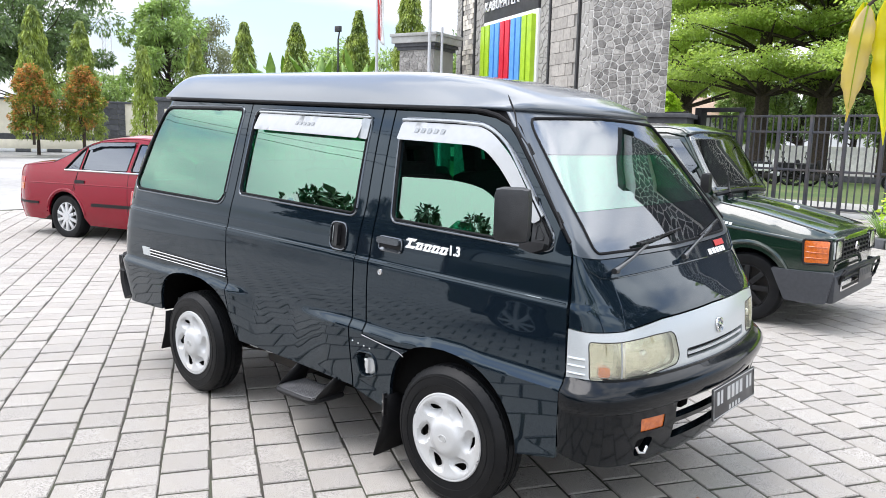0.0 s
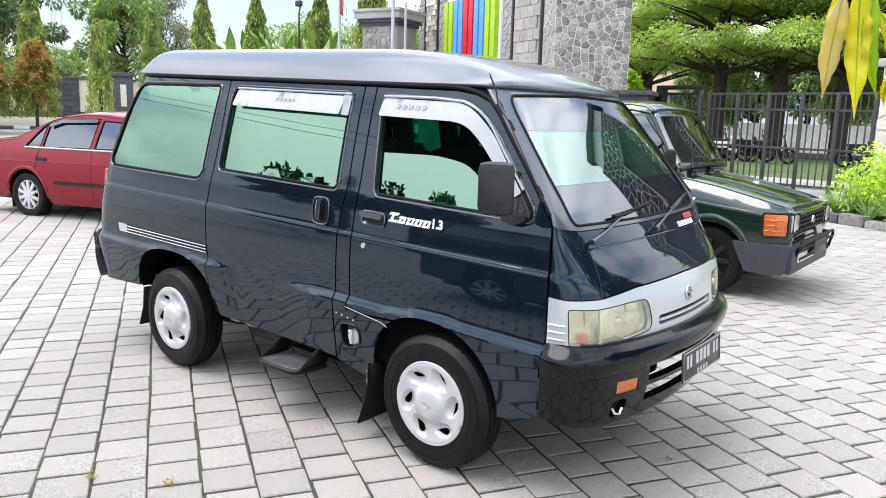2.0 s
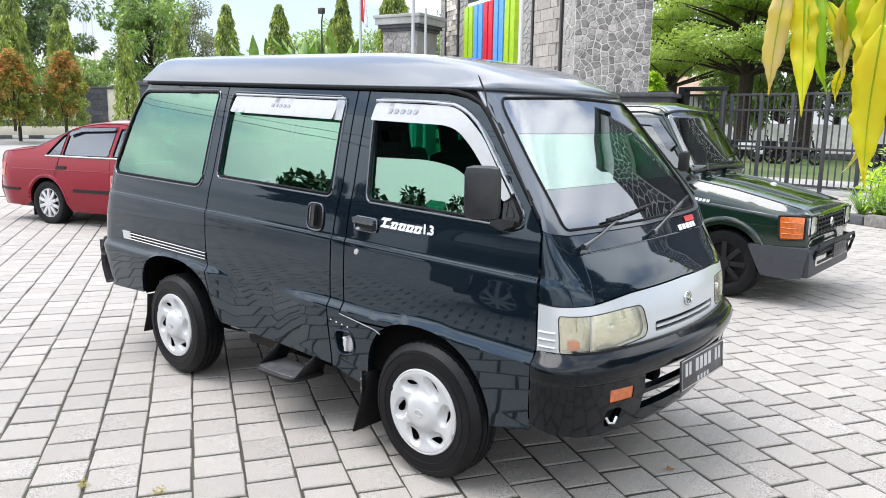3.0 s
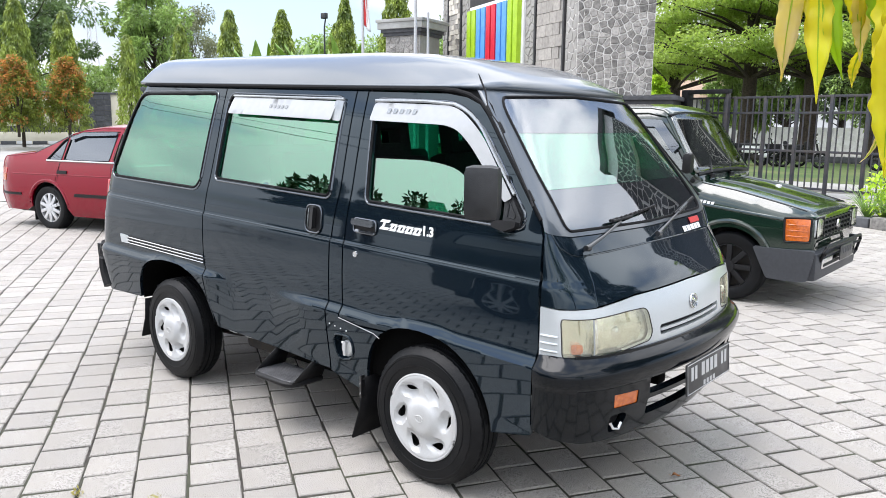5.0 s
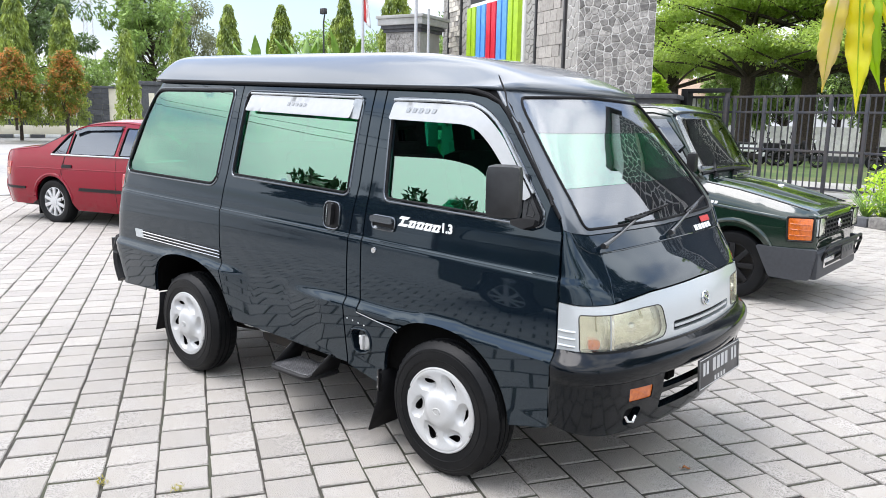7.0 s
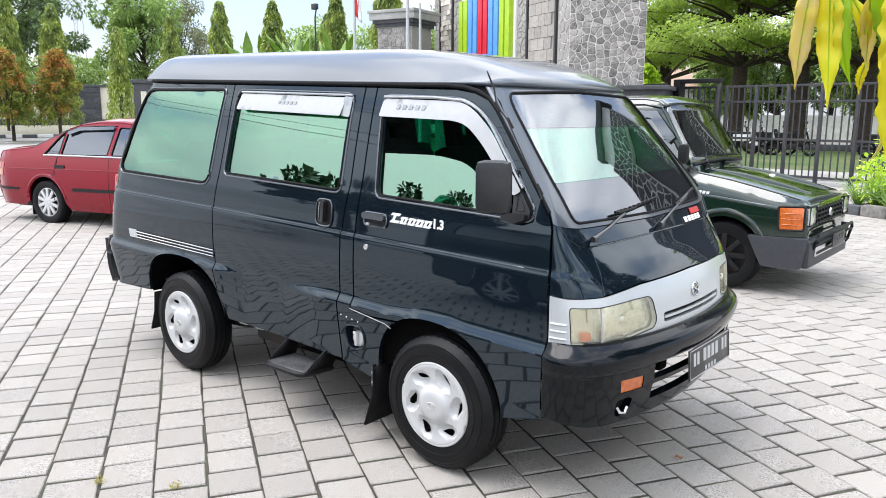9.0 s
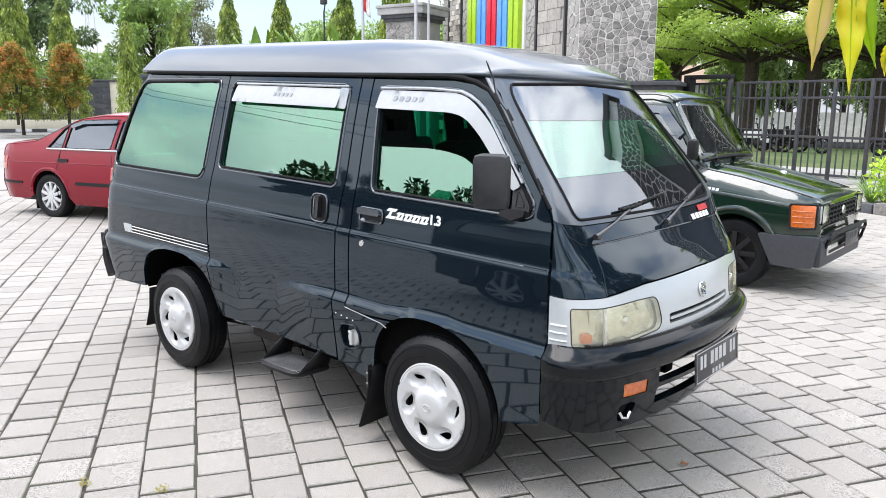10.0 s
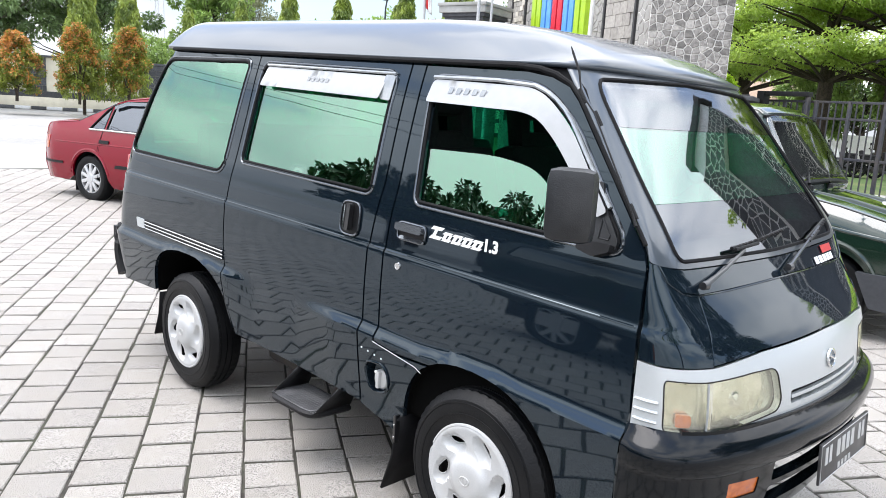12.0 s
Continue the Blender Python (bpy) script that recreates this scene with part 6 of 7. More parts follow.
for ch in near_wagon.children_recursive:
    if ch.name.startswith("rim"):
        ch.material_slots[0].link = "OBJECT"
        ch.material_slots[0].material = M_ALLOY


# ---------- plants ----------
M_BARK = mat("bark", (0.075, 0.055, 0.043), 0.9, 0, (0.035, 0.027, 0.022), 14, bump=0.8, bump_scale=30)
M_ASHOKA = leaf_mat("ashoka_leaves", (0.35, 0.44, 0.085), (0.09, 0.145, 0.03), (0.45, 0.53, 0.09), .4, .35, 2.2, .28)
M_LEAFDARK = leaf_mat("dark_leaves", (0.20, 0.30, 0.115), (0.042, 0.075, 0.028), (0.26, 0.39, 0.13), .42, .45, 1.2, .25)
M_LEAFMID = leaf_mat("mid_leaves", (0.35, 0.50, 0.15), (0.060, 0.11, 0.032), (0.44, 0.62, 0.15), .42, .45, 1.2, .28)
M_LAYER = leaf_mat("layered_leaves", (0.40, 0.52, 0.12), (0.095, 0.165, 0.035), (0.58, 0.75, 0.14), .45, .4, 1.0, .46)
M_REDLEAF = leaf_mat("red_shoots", (0.66, 0.28, 0.08), (0.36, 0.17, 0.045), (0.72, 0.36, 0.10), .45, .35, 3.0, .25)
M_OLIVE = leaf_mat("olive_leaves", (0.27, 0.32, 0.045), (0.045, 0.07, 0.013), (0.32, 0.38, 0.05), .45, .4, 3.0, .25)
M_BANANA = leaf_mat("banana_leaves", (0.28, 0.43, 0.10), (0.12, 0.22, 0.05), (0.46, 0.64, 0.12), .4, .35)
M_HEDGE = leaf_mat("hedge_leaves", (0.56, 0.78, 0.06), (0.25, 0.42, 0.03), (0.70, 0.88, 0.08), .4, .25)
M_LILY = leaf_mat("strap_leaves", (0.28, 0.44, 0.14), (0.15, 0.27, 0.08), (0.34, 0.52, 0.13), .35, .3)
M_CREEPER = leaf_mat("creeper_leaves", (0.33, 0.46, 0.14), (0.11, 0.18, 0.05), (0.44, 0.60, 0.15), .5, .35, 1.5)
# leaf tone darkened to stand for crowns seen against the light
M_YARD = mat("shaded_leaves", (0.030, 0.065, 0.018), 0.6, 0, (0.016, 0.036, 0.010), 3, random_tint=.4, islands=True)
M_GREYTREE = leaf_mat("grey_leaves", (0.208, 0.221, 0.122), (0.122, 0.135, 0.073), (0.212, 0.243, 0.107), .6, .3)


def leaves(name, spots, size, material, parent, rng, droop=0.0, slim=.42, flat=0.0, jitter=.5):
    """Many small pointed leaves, each a folded pair of faces, at the given (centre, outward) spots."""
    n = len(spots)
    c = np.array([s[0] for s in spots], float)
    o = np.array([s[1] for s in spots], float)
    ax = rng.normal(size=(n, 3)) * jitter + o
    ax[:, 2] -= droop
    if flat:
        ax[:, 2] *= (1 - flat)
    ax /= np.linalg.norm(ax, axis=1)[:, None] + 1e-9
    up = rng.normal(size=(n, 3)) * .6 + np.array([0, 0, 1.0])
    side = np.cross(ax, up)
    side /= np.linalg.norm(side, axis=1)[:, None] + 1e-9
    nrm = np.cross(side, ax)
    ln = size * rng.uniform(.6, 1.3, n)[:, None]
    w = ln * slim * .5
    base, tip = c, c + ax * ln - np.array([0, 0, 1.0]) * ln * .15
    mid = c + ax * ln * .45 + nrm * w * .35
    l, r = mid + side * w - nrm * w * .35, mid - side * w - nrm * w * .35
    v = np.stack([base, l, tip, r], 1).reshape(-1, 3)
    idx = np.arange(n) * 4
    f = np.stack([np.stack([idx, idx + 1, idx + 2], 1), np.stack([idx, idx + 2, idx + 3], 1)], 1).reshape(-1, 3)
    me = bpy.data.meshes.new(name)
    me.from_pydata(v.tolist(), [], f.tolist())
    me.materials.append(material)
    ob = new(name, me)
    ob.parent = parent
    ob["kind"] = "stuff" if parent is None else "part"
    if parent is not None:
        del ob["kind"]
    return ob


def blob_spots(rng, centre, radii, n, inner=.55):
    d = rng.normal(size=(n, 3))
    d /= np.linalg.norm(d, axis=1)[:, None]
    k = rng.uniform(inner ** 3, 1, n)[:, None] ** (1 / 3)
    p = np.array(centre) + d * k * np.array(radii)
    return [(a, b) for a, b in zip(p, d)]


def column_tree(at, height, radius, seed, foot=.8, label="tall slender drooping ashoka tree"):
    """A mast tree: a straight trunk hidden by tiers of hanging leaves, tapering to a point."""
    rng = np.random.default_rng(seed)
    t = thing("ashoka_tree", (*at, 0), label, "tree", "mast trees by the wall")
    bm = bmesh.new()
    tube(bm, [(0, 0, 0), (.03, .02, height * .5), (0, 0, height * .97)], [.09, .06, .015], 8)
    part("trunk", bm, M_BARK, t)
    spots = []
    n = int(6500 * height * radius / 4)
    for i in range(n):
        u = rng.uniform() ** .8
        z = foot + (height - foot) * u
        a = rng.uniform(0, math.tau)
        lobe = math.sin(a * 4 + seed + 1.3 * math.sin(u * 17 + seed)) * math.sin(u * 38 + a * 2 + seed)
        r = radius * (1 - u) ** .62 * (.86 + .22 * lobe + .08 * math.sin(a * 9 + u * 23)) + .05
        q = r * rng.uniform(.45, 1.0) ** .5
        spots.append(((q * math.cos(a), q * math.sin(a), z), (math.cos(a) * .45, math.sin(a) * .45, -.5)))
    leaves("crown", spots, .16, M_ASHOKA, t, rng, droop=1.0, slim=.34, jitter=.50)
    return t


def broad_tree(name, at, height, crown, seed, material, n, leaf, label, trunk_r=.22, group=""):
    """Trunk, limbs and a crown of separate leaf clumps with gaps."""
    rng = np.random.default_rng(seed)
    t = thing(name, (*at, 0), label, "tree", group)
    bm = bmesh.new()
    tube(bm, [(0, 0, 0), (.1, .05, height * .25), (-.05, .1, height * .5), (.1, 0, height * .8)], [trunk_r, trunk_r * .8, trunk_r * .55, trunk_r * .2], 10)
    clumps = []
    for k in range(56):
        d = rng.normal(size=3)
        d /= np.linalg.norm(d)
        q = np.array(crown) * d * rng.uniform(.4, 1.05)
        c = np.array([0, 0, height * .66]) + q
        if c[2] < height * .28:
            c[2] = height * .28 + rng.uniform(0, .6)
        clumps.append(c)
        tube(bm, [(0, 0, min(height * .6, max(height * .2, c[2] * .6))), tuple(c * .55 + np.array([0, 0, .2 * c[2]])), tuple(c)], [trunk_r * .25, trunk_r * .12, .015], 5)
    part("trunk", bm, M_BARK, t)
    spots = []
    for c in clumps:
        s = rng.uniform(.13, .27)
        spots += blob_spots(rng, c, np.array(crown) * (s, s, s * .75), n // 50, .25)
    leaves("crown", spots, leaf, material, t, rng, droop=.25, jitter=.7)
    return t


def layered_tree(at, height, spread, seed):
    """A tiered tree: dark trunk, level limbs, flat plates of fine leaves."""
    rng = np.random.default_rng(seed)
    t = thing("layered_tree", (*at, 0), "spreading tree with flat tiers of fine bright green leaves", "tree", "tiered trees beyond the fence")
    bm = bmesh.new()
    tube(bm, [(0, 0, 0), (.05, .0, height * .3), (-.05, .05, height * .6), (.0, 0, height)], [.36, .30, .24, .06], 10)
    spots = []
    tiers = 6
    for k in range(tiers):
        z = 4.1 + (height - 4.1) * (k / (tiers - 1)) ** .9 + rng.uniform(-.2, .2)
        R = spread * (1 - .50 * k / tiers)
        limbs = 9
        for j in range(limbs):
            a = j / limbs * math.tau + k * 1.1 + rng.uniform(-.3, .3)
            L2 = R * rng.uniform(.65, 1.1)
            lift = rng.uniform(.1, .7)
            e = np.array([math.cos(a) * L2, math.sin(a) * L2, z + lift])
            tube(bm, [(0, 0, z - .7), (e[0] * .45, e[1] * .45, z - .05), tuple(e)], [.09, .05, .015], 6)
            for m in range(7):
                f = .22 + .86 * m / 7
                c = np.array([e[0] * f, e[1] * f, z + lift * f + .25]) + rng.normal(size=3) * (.40, .40, .16)
                q = R * rng.uniform(.12, .22)
                spots += blob_spots(rng, c, (q, q, q * .30), 235, .1)
    part("trunk", bm, M_BARK, t)
    leaves("crown", spots, .14, M_LAYER, t, rng, droop=.15, slim=.6, flat=.25, jitter=.9)
    return t


def red_shrub(at, height, radius, seed):
    """A clipped shrub on a short stem, olive below with red young shoots above."""
    rng = np.random.default_rng(seed)
    t = thing("red_shoot_shrub", (*at, .55), "rounded shrub with olive leaves and orange-red young shoots", "shrub", "red shrubs by the wall")
    bm = bmesh.new()
    tube(bm, [(0, 0, 0), (.05, 0, .6), (.0, .05, height * .6)], [.07, .06, .03], 8)
    for k in range(4):
        tube(bm, [(0, 0, .3), (.3 * math.cos(k * 1.6), .3 * math.sin(k * 1.6), height * .5)], [.04, .02], 6)
    part("trunk", bm, M_BARK, t)
    low, high = [], []
    for k in range(105):
        u = rng.uniform(.14, 1) ** .9
        a = rng.uniform(0, math.tau)
        r = radius * math.sin(math.pi * min(1, u * .76 + .20)) ** .8 * rng.uniform(.5, 1.0)
        c = (r * math.cos(a), r * math.sin(a), height * u)
        s = blob_spots(rng, c, (.21, .21, .17), 105, .35)
        p = max(.04, (u - .25) * .85)
        for q in s:
            (high if rng.uniform() < p + (.35 if k % 3 == 0 else -.12) else low).append(q)
    leaves("foliage", low, .13, M_OLIVE, t, rng, slim=.5, jitter=.8)
    if high:
        leaves("red_foliage", high, .13, M_REDLEAF, t, rng, slim=.5, jitter=.8)
    return t


def banana(at, height, seed):
    rng = np.random.default_rng(seed)
    t = thing("banana_plant", (*at, 0), "banana plant with broad bright green leaves", "plant", "banana plants")
    bm = bmesh.new()
    tube(bm, [(0, 0, 0), (.05, 0, height * .6)], [.16, .10], 8)
    part("stem", bm, M_HEDGE, t)
    for k in range(8):
        a = k / 8 * math.tau + rng.uniform(-.3, .3)
        L2 = height * rng.uniform(.5, .68)
        lean = rng.uniform(.22, .65)
        bm = bmesh.new()
        rows = []
        for i in range(9):
            f = i / 8
            out = L2 * f * lean * (1 + .3 * f)
            z = height * .55 + L2 * (f * (1.1 - lean * .5) - .55 * lean * f * f)
            w = .25 * math.sin(math.pi * min(1, f * .9 + .08)) ** .6 * (1 - .16 * (i % 2))
            c = Vector((math.cos(a) * out, math.sin(a) * out, z))
            sd = Vector((-math.sin(a), math.cos(a), 0))
            rows.append([bm.verts.new(c + sd * w * q + Vector((0, 0, -.12 * abs(q) + .02 * math.sin(i * 2 + q)))) for q in (-1, -.5, 0, .5, 1)])
        for i in range(8):
            for j in range(4):
                bm.faces.new((rows[i][j], rows[i][j + 1], rows[i + 1][j + 1], rows[i + 1][j]))
        part("banana_leaf", bm, M_BANANA, t).modifiers.new("thick", "SOLIDIFY").thickness = .006
    return t


# mast trees along the left boundary and behind the gate pillar
for (x, y), h, r, sd in (((-26.9, 17.1), 6.25, .95, 1), ((-25.5, 18.9), 6.35, 1.05, 2), ((-25.5, 22.1), 6.1, .85, 3), ((-20.6, 21.2), 8.2, 1.15, 4), ((-33.2, 18.4), 6.2, .85, 5), ((-30.9, 14.4), 5.2, .62, 6), ((-36.2, 13.9), 6.6, 1.15, 7), ((-37.2, 12.1), 7.2, 1.25, 8), ((-23.2, 20.6), 6.9, .9, 9)):
    column_tree((x, y), h, r, sd)
# shrubs with red shoots
for (x, y), h, r, sd in (((-34.9, 11.05), 3.55, 1.0, 11), ((-34.2, 13.05), 3.6, 1.0, 12), ((-35.6, 8.6), 2.9, 1.1, 13)):
    red_shrub((x, y), h, r, sd)
for (x, y), h, sd in (((-24.6, 16.9), 4.5, 21), ((-23.6, 18.7), 4.6, 22), ((-22.4, 19.9), 4.7, 23), ((-27.5, 20.0), 5.0, 24), ((-21.6, 19.0), 4.2, 25)):
    banana((x, y), h, sd)
broad_tree("broadleaf_tree", (-46.5, 24.2), 10.8, (3.0, 3.0, 4.2), 31, M_LEAFMID, 13000, .30, "large leafy green tree behind the wall")
broad_tree("broadleaf_tree", (-47.5, 15.6), 11.5, (4.8, 4.8, 4.8), 32, M_LEAFDARK, 16000, .32, "large dark green tree behind the wall")
broad_tree("broadleaf_tree", (-46.0, 9.0), 10.5, (5.2, 5.2, 4.8), 33, M_LEAFDARK, 16000, .32, "large dark green tree behind the wall")
broad_tree("broadleaf_tree", (-50.0, 28.8), 10.5, (3.6, 3.6, 3.6), 34, M_GREYTREE, 7000, .26, "thin-leaved greyish tree behind the wall")
broad_tree("broadleaf_tree", (-52.0, 21.5), 5.2, (4.5, 4.5, 2.2), 35, M_LEAFMID, 9000, .26, "low leafy tree behind the wall")
broad_tree("broadleaf_tree", (-31.5, 27.5), 6.6, (3.6, 3.6, 2.4), 36, M_LEAFMID, 9000, .26, "leafy green tree behind the banana plants")
broad_tree("broadleaf_tree", (-25.0, 30.0), 7.0, (3.4, 3.4, 2.6), 37, M_LEAFDARK, 9000, .26, "leafy green tree behind the gate pillar")
broad_tree("broadleaf_tree", (-20.0, 25.0), 5.5, (2.4, 2.4, 2.0), 38, M_LEAFMID, 8000, .22, "leafy green tree behind the flag poles")
# tiered trees beyond the fence
for (x, y), h, s, sd in (((-9.66, 33.0), 12.6, 6.0, 41), ((-7.0, 33.0), 12.0, 5.6, 42), ((-4.4, 33.0), 12.4, 6.0, 43), ((-14.6, 36.0), 12.6, 5.6, 44), ((.4, 34.5), 12.4, 6.0, 45), ((7.0, 33.0), 12.4, 6.0, 46)):
    layered_tree((x, y), h, s, sd)
# creeper-clad trees and thicket further back
for (x, y), h, c, sd, m in (((-21.5, 49.5), 7.2, (2.6, 2.4, 3.0), 51, M_LEAFMID), ((-9.2, 47.5), 7.5, (3.6, 2.4, 3.4), 52, M_LEAFDARK), ((-3.0, 47.5), 7.5, (3.6, 2.4, 3.4), 53, M_LEAFMID), ((3.5, 47.5), 8.0, (4.0, 2.4, 3.6), 54, M_LEAFDARK), ((-23.5, 50.0), 8.6, (4.4, 3.0, 3.8), 55, M_LEAFDARK), ((-12.5, 29.4), 4.0, (.5, .5, .9), 56, M_HEDGE), ((-15.0, 45.6), 5.4, (2.0, 1.6, 2.3), 57, M_LEAFMID), ((-11.6, 45.4), 5.8, (2.4, 1.6, 2.5), 58, M_LEAFDARK), ((-6.4, 45.4), 6.0, (2.6, 1.6, 2.6), 59, M_LEAFMID), ((-1.6, 45.4), 6.0, (2.6, 1.6, 2.6), 60, M_LEAFDARK)):
    broad_tree("thicket_tree", (x, y), h, c, sd, m, 9000, .26, "leafy tree clad in creeper behind the white wall" if m != M_HEDGE else "small bright yellow-green tree beside the monument")
# trees at the near edge of the yard and ahead of the van
for (x, y), h, c, sd in (((-9.0, -12.5), 5.45, (1.6, 1.6, 1.15), 61), ((-9.0, -9.5), 4.4, (1.5, 1.5, .95), 62), ((-12.0, -13.0), 5.35, (1.3, 1.3, .9), 63), ((12.3, 7.6), 11.4, (4.6, 4.6, 4.8), 64)):
    broad_tree("yard_tree", (x, y), h, c, sd, M_YARD, 12000 if h < 8 else 42000, .16 if h < 8 else .22, "leafy tree at the edge of the yard", .2)

# creepers that hang from the tiered trees down to the white wall
def creeper(x, y, z0, z1, r, seed):
    g = np.random.default_rng(seed)
    t = thing("hanging_creeper", (x, y, 0), "curtain of pale green creeper hanging under the trees", "creeper", "creepers under the tiered trees")
    for k in range(4):
        a = k * 1.6
        bm = bmesh.new()
        tube(bm, [(r * .5 * math.cos(a), r * .5 * math.sin(a), z1 + .4), (r * .6 * math.cos(a), r * .6 * math.sin(a), z0)], .012, 5)
        part("stem", bm, M_BARK, t)
    spots = []
    for k in range(34):
        z = g.uniform(z0, z1)
        q = r * (.45 + .55 * (z - z0) / (z1 - z0))
        spots += blob_spots(g, (g.normal() * q * .45, g.normal() * q * .45, z), (.30, .30, .34), 75, .2)
    leaves("foliage", spots, .20, M_CREEPER, t, g, droop=.9, slim=.5, jitter=.5)


for k, (x, y, z0, r) in enumerate(((-15.6, 35.4, 1.9, .7), (-11.3, 35.8, 1.6, .8), (-9.6, 35.2, 1.5, .9), (-8.0, 35.9, 1.7, .8), (-5.2, 35.4, 1.4, .7), (-3.9, 35.8, 2.0, .8), (-1.2, 35.5, 1.6, .8), (.6, 35.9, 1.8, .8))):
    creeper(x, y, z0, 5.2, r, 90 + k)

# hedge and strap-leaved lilies in a stone-edged bed by the fence pillar
bedm = Matrix.Translation((.55, 9.65, 0)) @ Matrix.Rotation(radians(-42), 4, "Z")
rng = np.random.default_rng(71)
hedge = thing("hedge", (.40, 10.2, 0), "clipped bright yellow-green hedge in a stone-edged bed", "hedge", turn=-20)
spots = []
for k in range(70):
    c = (rng.uniform(-.1, 3.2), rng.uniform(-.3, .5), rng.uniform(.25, 1.02))
    spots += blob_spots(rng, c, (.26, .26, .22), 110, .3)
leaves("foliage", spots, .085, M_HEDGE, hedge, rng, slim=.55, jitter=.8)
bm = bmesh.new()
for k in range(16):
    x = .1 + .2 * k
    tube(bm, [(x, 0, 0), (x + .05, .1, .7)], [.02, .008], 5)
part("stems", bm, M_BARK, hedge)
for k in range(13):
    a = rng.uniform(0, math.tau)
    px, py = .28 + .17 * k * .95 + rng.uniform(-.1, .1), 9.95 - .085 * k + rng.uniform(-.15, .25)
    lily = thing("spider_lily", (px, py, .05), "clump of long arching strap leaves with white edges", "plant", "strap-leaved plants in the bed")
    bm = bmesh.new()
    for j in range(30):
        a = rng.uniform(0, math.tau)
        L2, w = rng.uniform(.45, .75), .014
        sd = Vector((-math.sin(a), math.cos(a), 0))
        rows = []
        lean = rng.uniform(.35, 1.0)
        for i in range(6):
            f = i / 5
            c = Vector((math.cos(a) * L2 * f * lean, math.sin(a) * L2 * f * lean, L2 * (f * 1.1 - .75 * lean * f * f)))
            ww = w * (1 - f * f * .9)
            rows.append([bm.verts.new(c + sd * ww * q + Vector((0, 0, .004 * abs(q)))) for q in (-1, 0, 1)])
        for i in range(5):
            for q in range(2):
                bm.faces.new((rows[i][q], rows[i][q + 1], rows[i + 1][q + 1], rows[i + 1][q]))
    part("strap_leaves", bm, M_LILY, lily)
planter = thing("planter_edge", (.10, 9.75, 0), "low rough stone edging of the planted bed", "kerb", turn=-27)
for k in range(8):
    st_ = part("edging_stone", new_box((0, -.10, 0), (.42, .10, .15 + .03 * math.sin(k * 2.1)), .03), M_STONE if k else M_SLATE, planter)
    st_.matrix_local = pose(.44 * k, .02 * math.sin(k * 3.0), -.01, 0, 0, 2 * math.sin(k * 5))
soil = link_mesh("soil", new_box((-.1, .05, -.02), (3.6, 2.2, .10)), M_JOINT)
soil.matrix_world = Matrix.Translation((.10, 9.75, 0)) @ Matrix.Rotation(radians(-27), 4, "Z")
tagged(soil, "dark soil of the planted bed", "soil", kind="structure")


# ---------- mango branch that hangs into view ----------
M_YOUNG = leaf_mat("young_mango_leaf", (0.66, 0.66, 0.03), (0.62, 0.50, 0.02), (0.86, 0.82, 0.03), .3, .05, 14, .5)
M_PALELEAF = leaf_mat("pale_mango_leaf", (0.64, 0.54, 0.32), (0.66, 0.56, 0.10), (0.80, 0.68, 0.18), .3, .05, 18, .5)
M_LIMELEAF = leaf_mat("lime_mango_leaf", (0.34, 0.52, 0.02), (0.24, 0.40, 0.015), (0.62, 0.80, 0.03), .3, .05, 14, .5)
M_MANGO = leaf_mat("mango_leaf", (0.05, 0.10, 0.02), (0.03, 0.07, 0.012), (0.15, 0.28, 0.03), .3, .3)
mango = thing("mango_tree", (6.6, -2.6, 0), "mango tree with drooping yellow-green young leaves", "tree")
inv = mango.matrix_world.inverted()


def blade(base, tip, width, material, seed, curl=0.0):
    """One hanging leaf: pointed blade folded along its midrib, with a wavy edge."""
    r = random.Random(seed)
    b, t = Vector(base), Vector(tip)
    d = t - b
    # direction to the camera; every blade is turned to fit its view
    to_camera = Vector((.26, -1.0, -.10))
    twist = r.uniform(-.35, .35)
    side = d.cross(to_camera).normalized()
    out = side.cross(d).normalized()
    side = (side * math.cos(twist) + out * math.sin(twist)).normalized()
    bm = bmesh.new()
    rows = []
    n = 44
    ph = r.uniform(0, 6)
    for i in range(n + 1):
        f = i / n
        w = width * .46 * pchip([(0, .12), (.12, .72), (.35, 1.0), (.55, .92), (.72, .62), (.84, .28), (.92, .12), (1, .02)], f)
        c = b + d * f + side * curl * math.sin(f * 2.6) * d.length + out * .012 * math.sin(f * 3 + ph)
        row = []
        for q in (-1, -.55, 0, .55, 1):
            wave = .10 * width * math.sin(f * 21 + 2.5 * math.sin(f * 5 + ph) + ph + q) * abs(q) * min(1, 3 * f)
            row.append(bm.verts.new(c + side * w * q * (1 + .08 * math.sin(f * 26 + 3 * math.sin(f * 7 + ph) + ph * q) + .04 * math.sin(f * 57 + q)) + out * (.22 * w * abs(q) + wave)))
        rows.append(row)
    for i in range(n):
        for j in range(4):
            bm.faces.new((rows[i][j], rows[i][j + 1], rows[i + 1][j + 1], rows[i + 1][j]))
    bm.transform(inv)
    ob = part("hanging_leaf", bm, material, mango)
    ob.modifiers.new("thick", "SOLIDIFY").thickness = .0006
    bm = bmesh.new()
    tube(bm, [tuple(rows_pt) for rows_pt in ((b + d * (k / 8) + side * curl * math.sin(k / 8 * 2.6) * d.length + out * .012 * math.sin(k / 8 * 3 + ph)) for k in range(8))], [.0014 - .00014 * k for k in range(8)], 5)
    bm.transform(inv)
    part("midrib", bm, M_LIMELEAF, ob)
    return ob


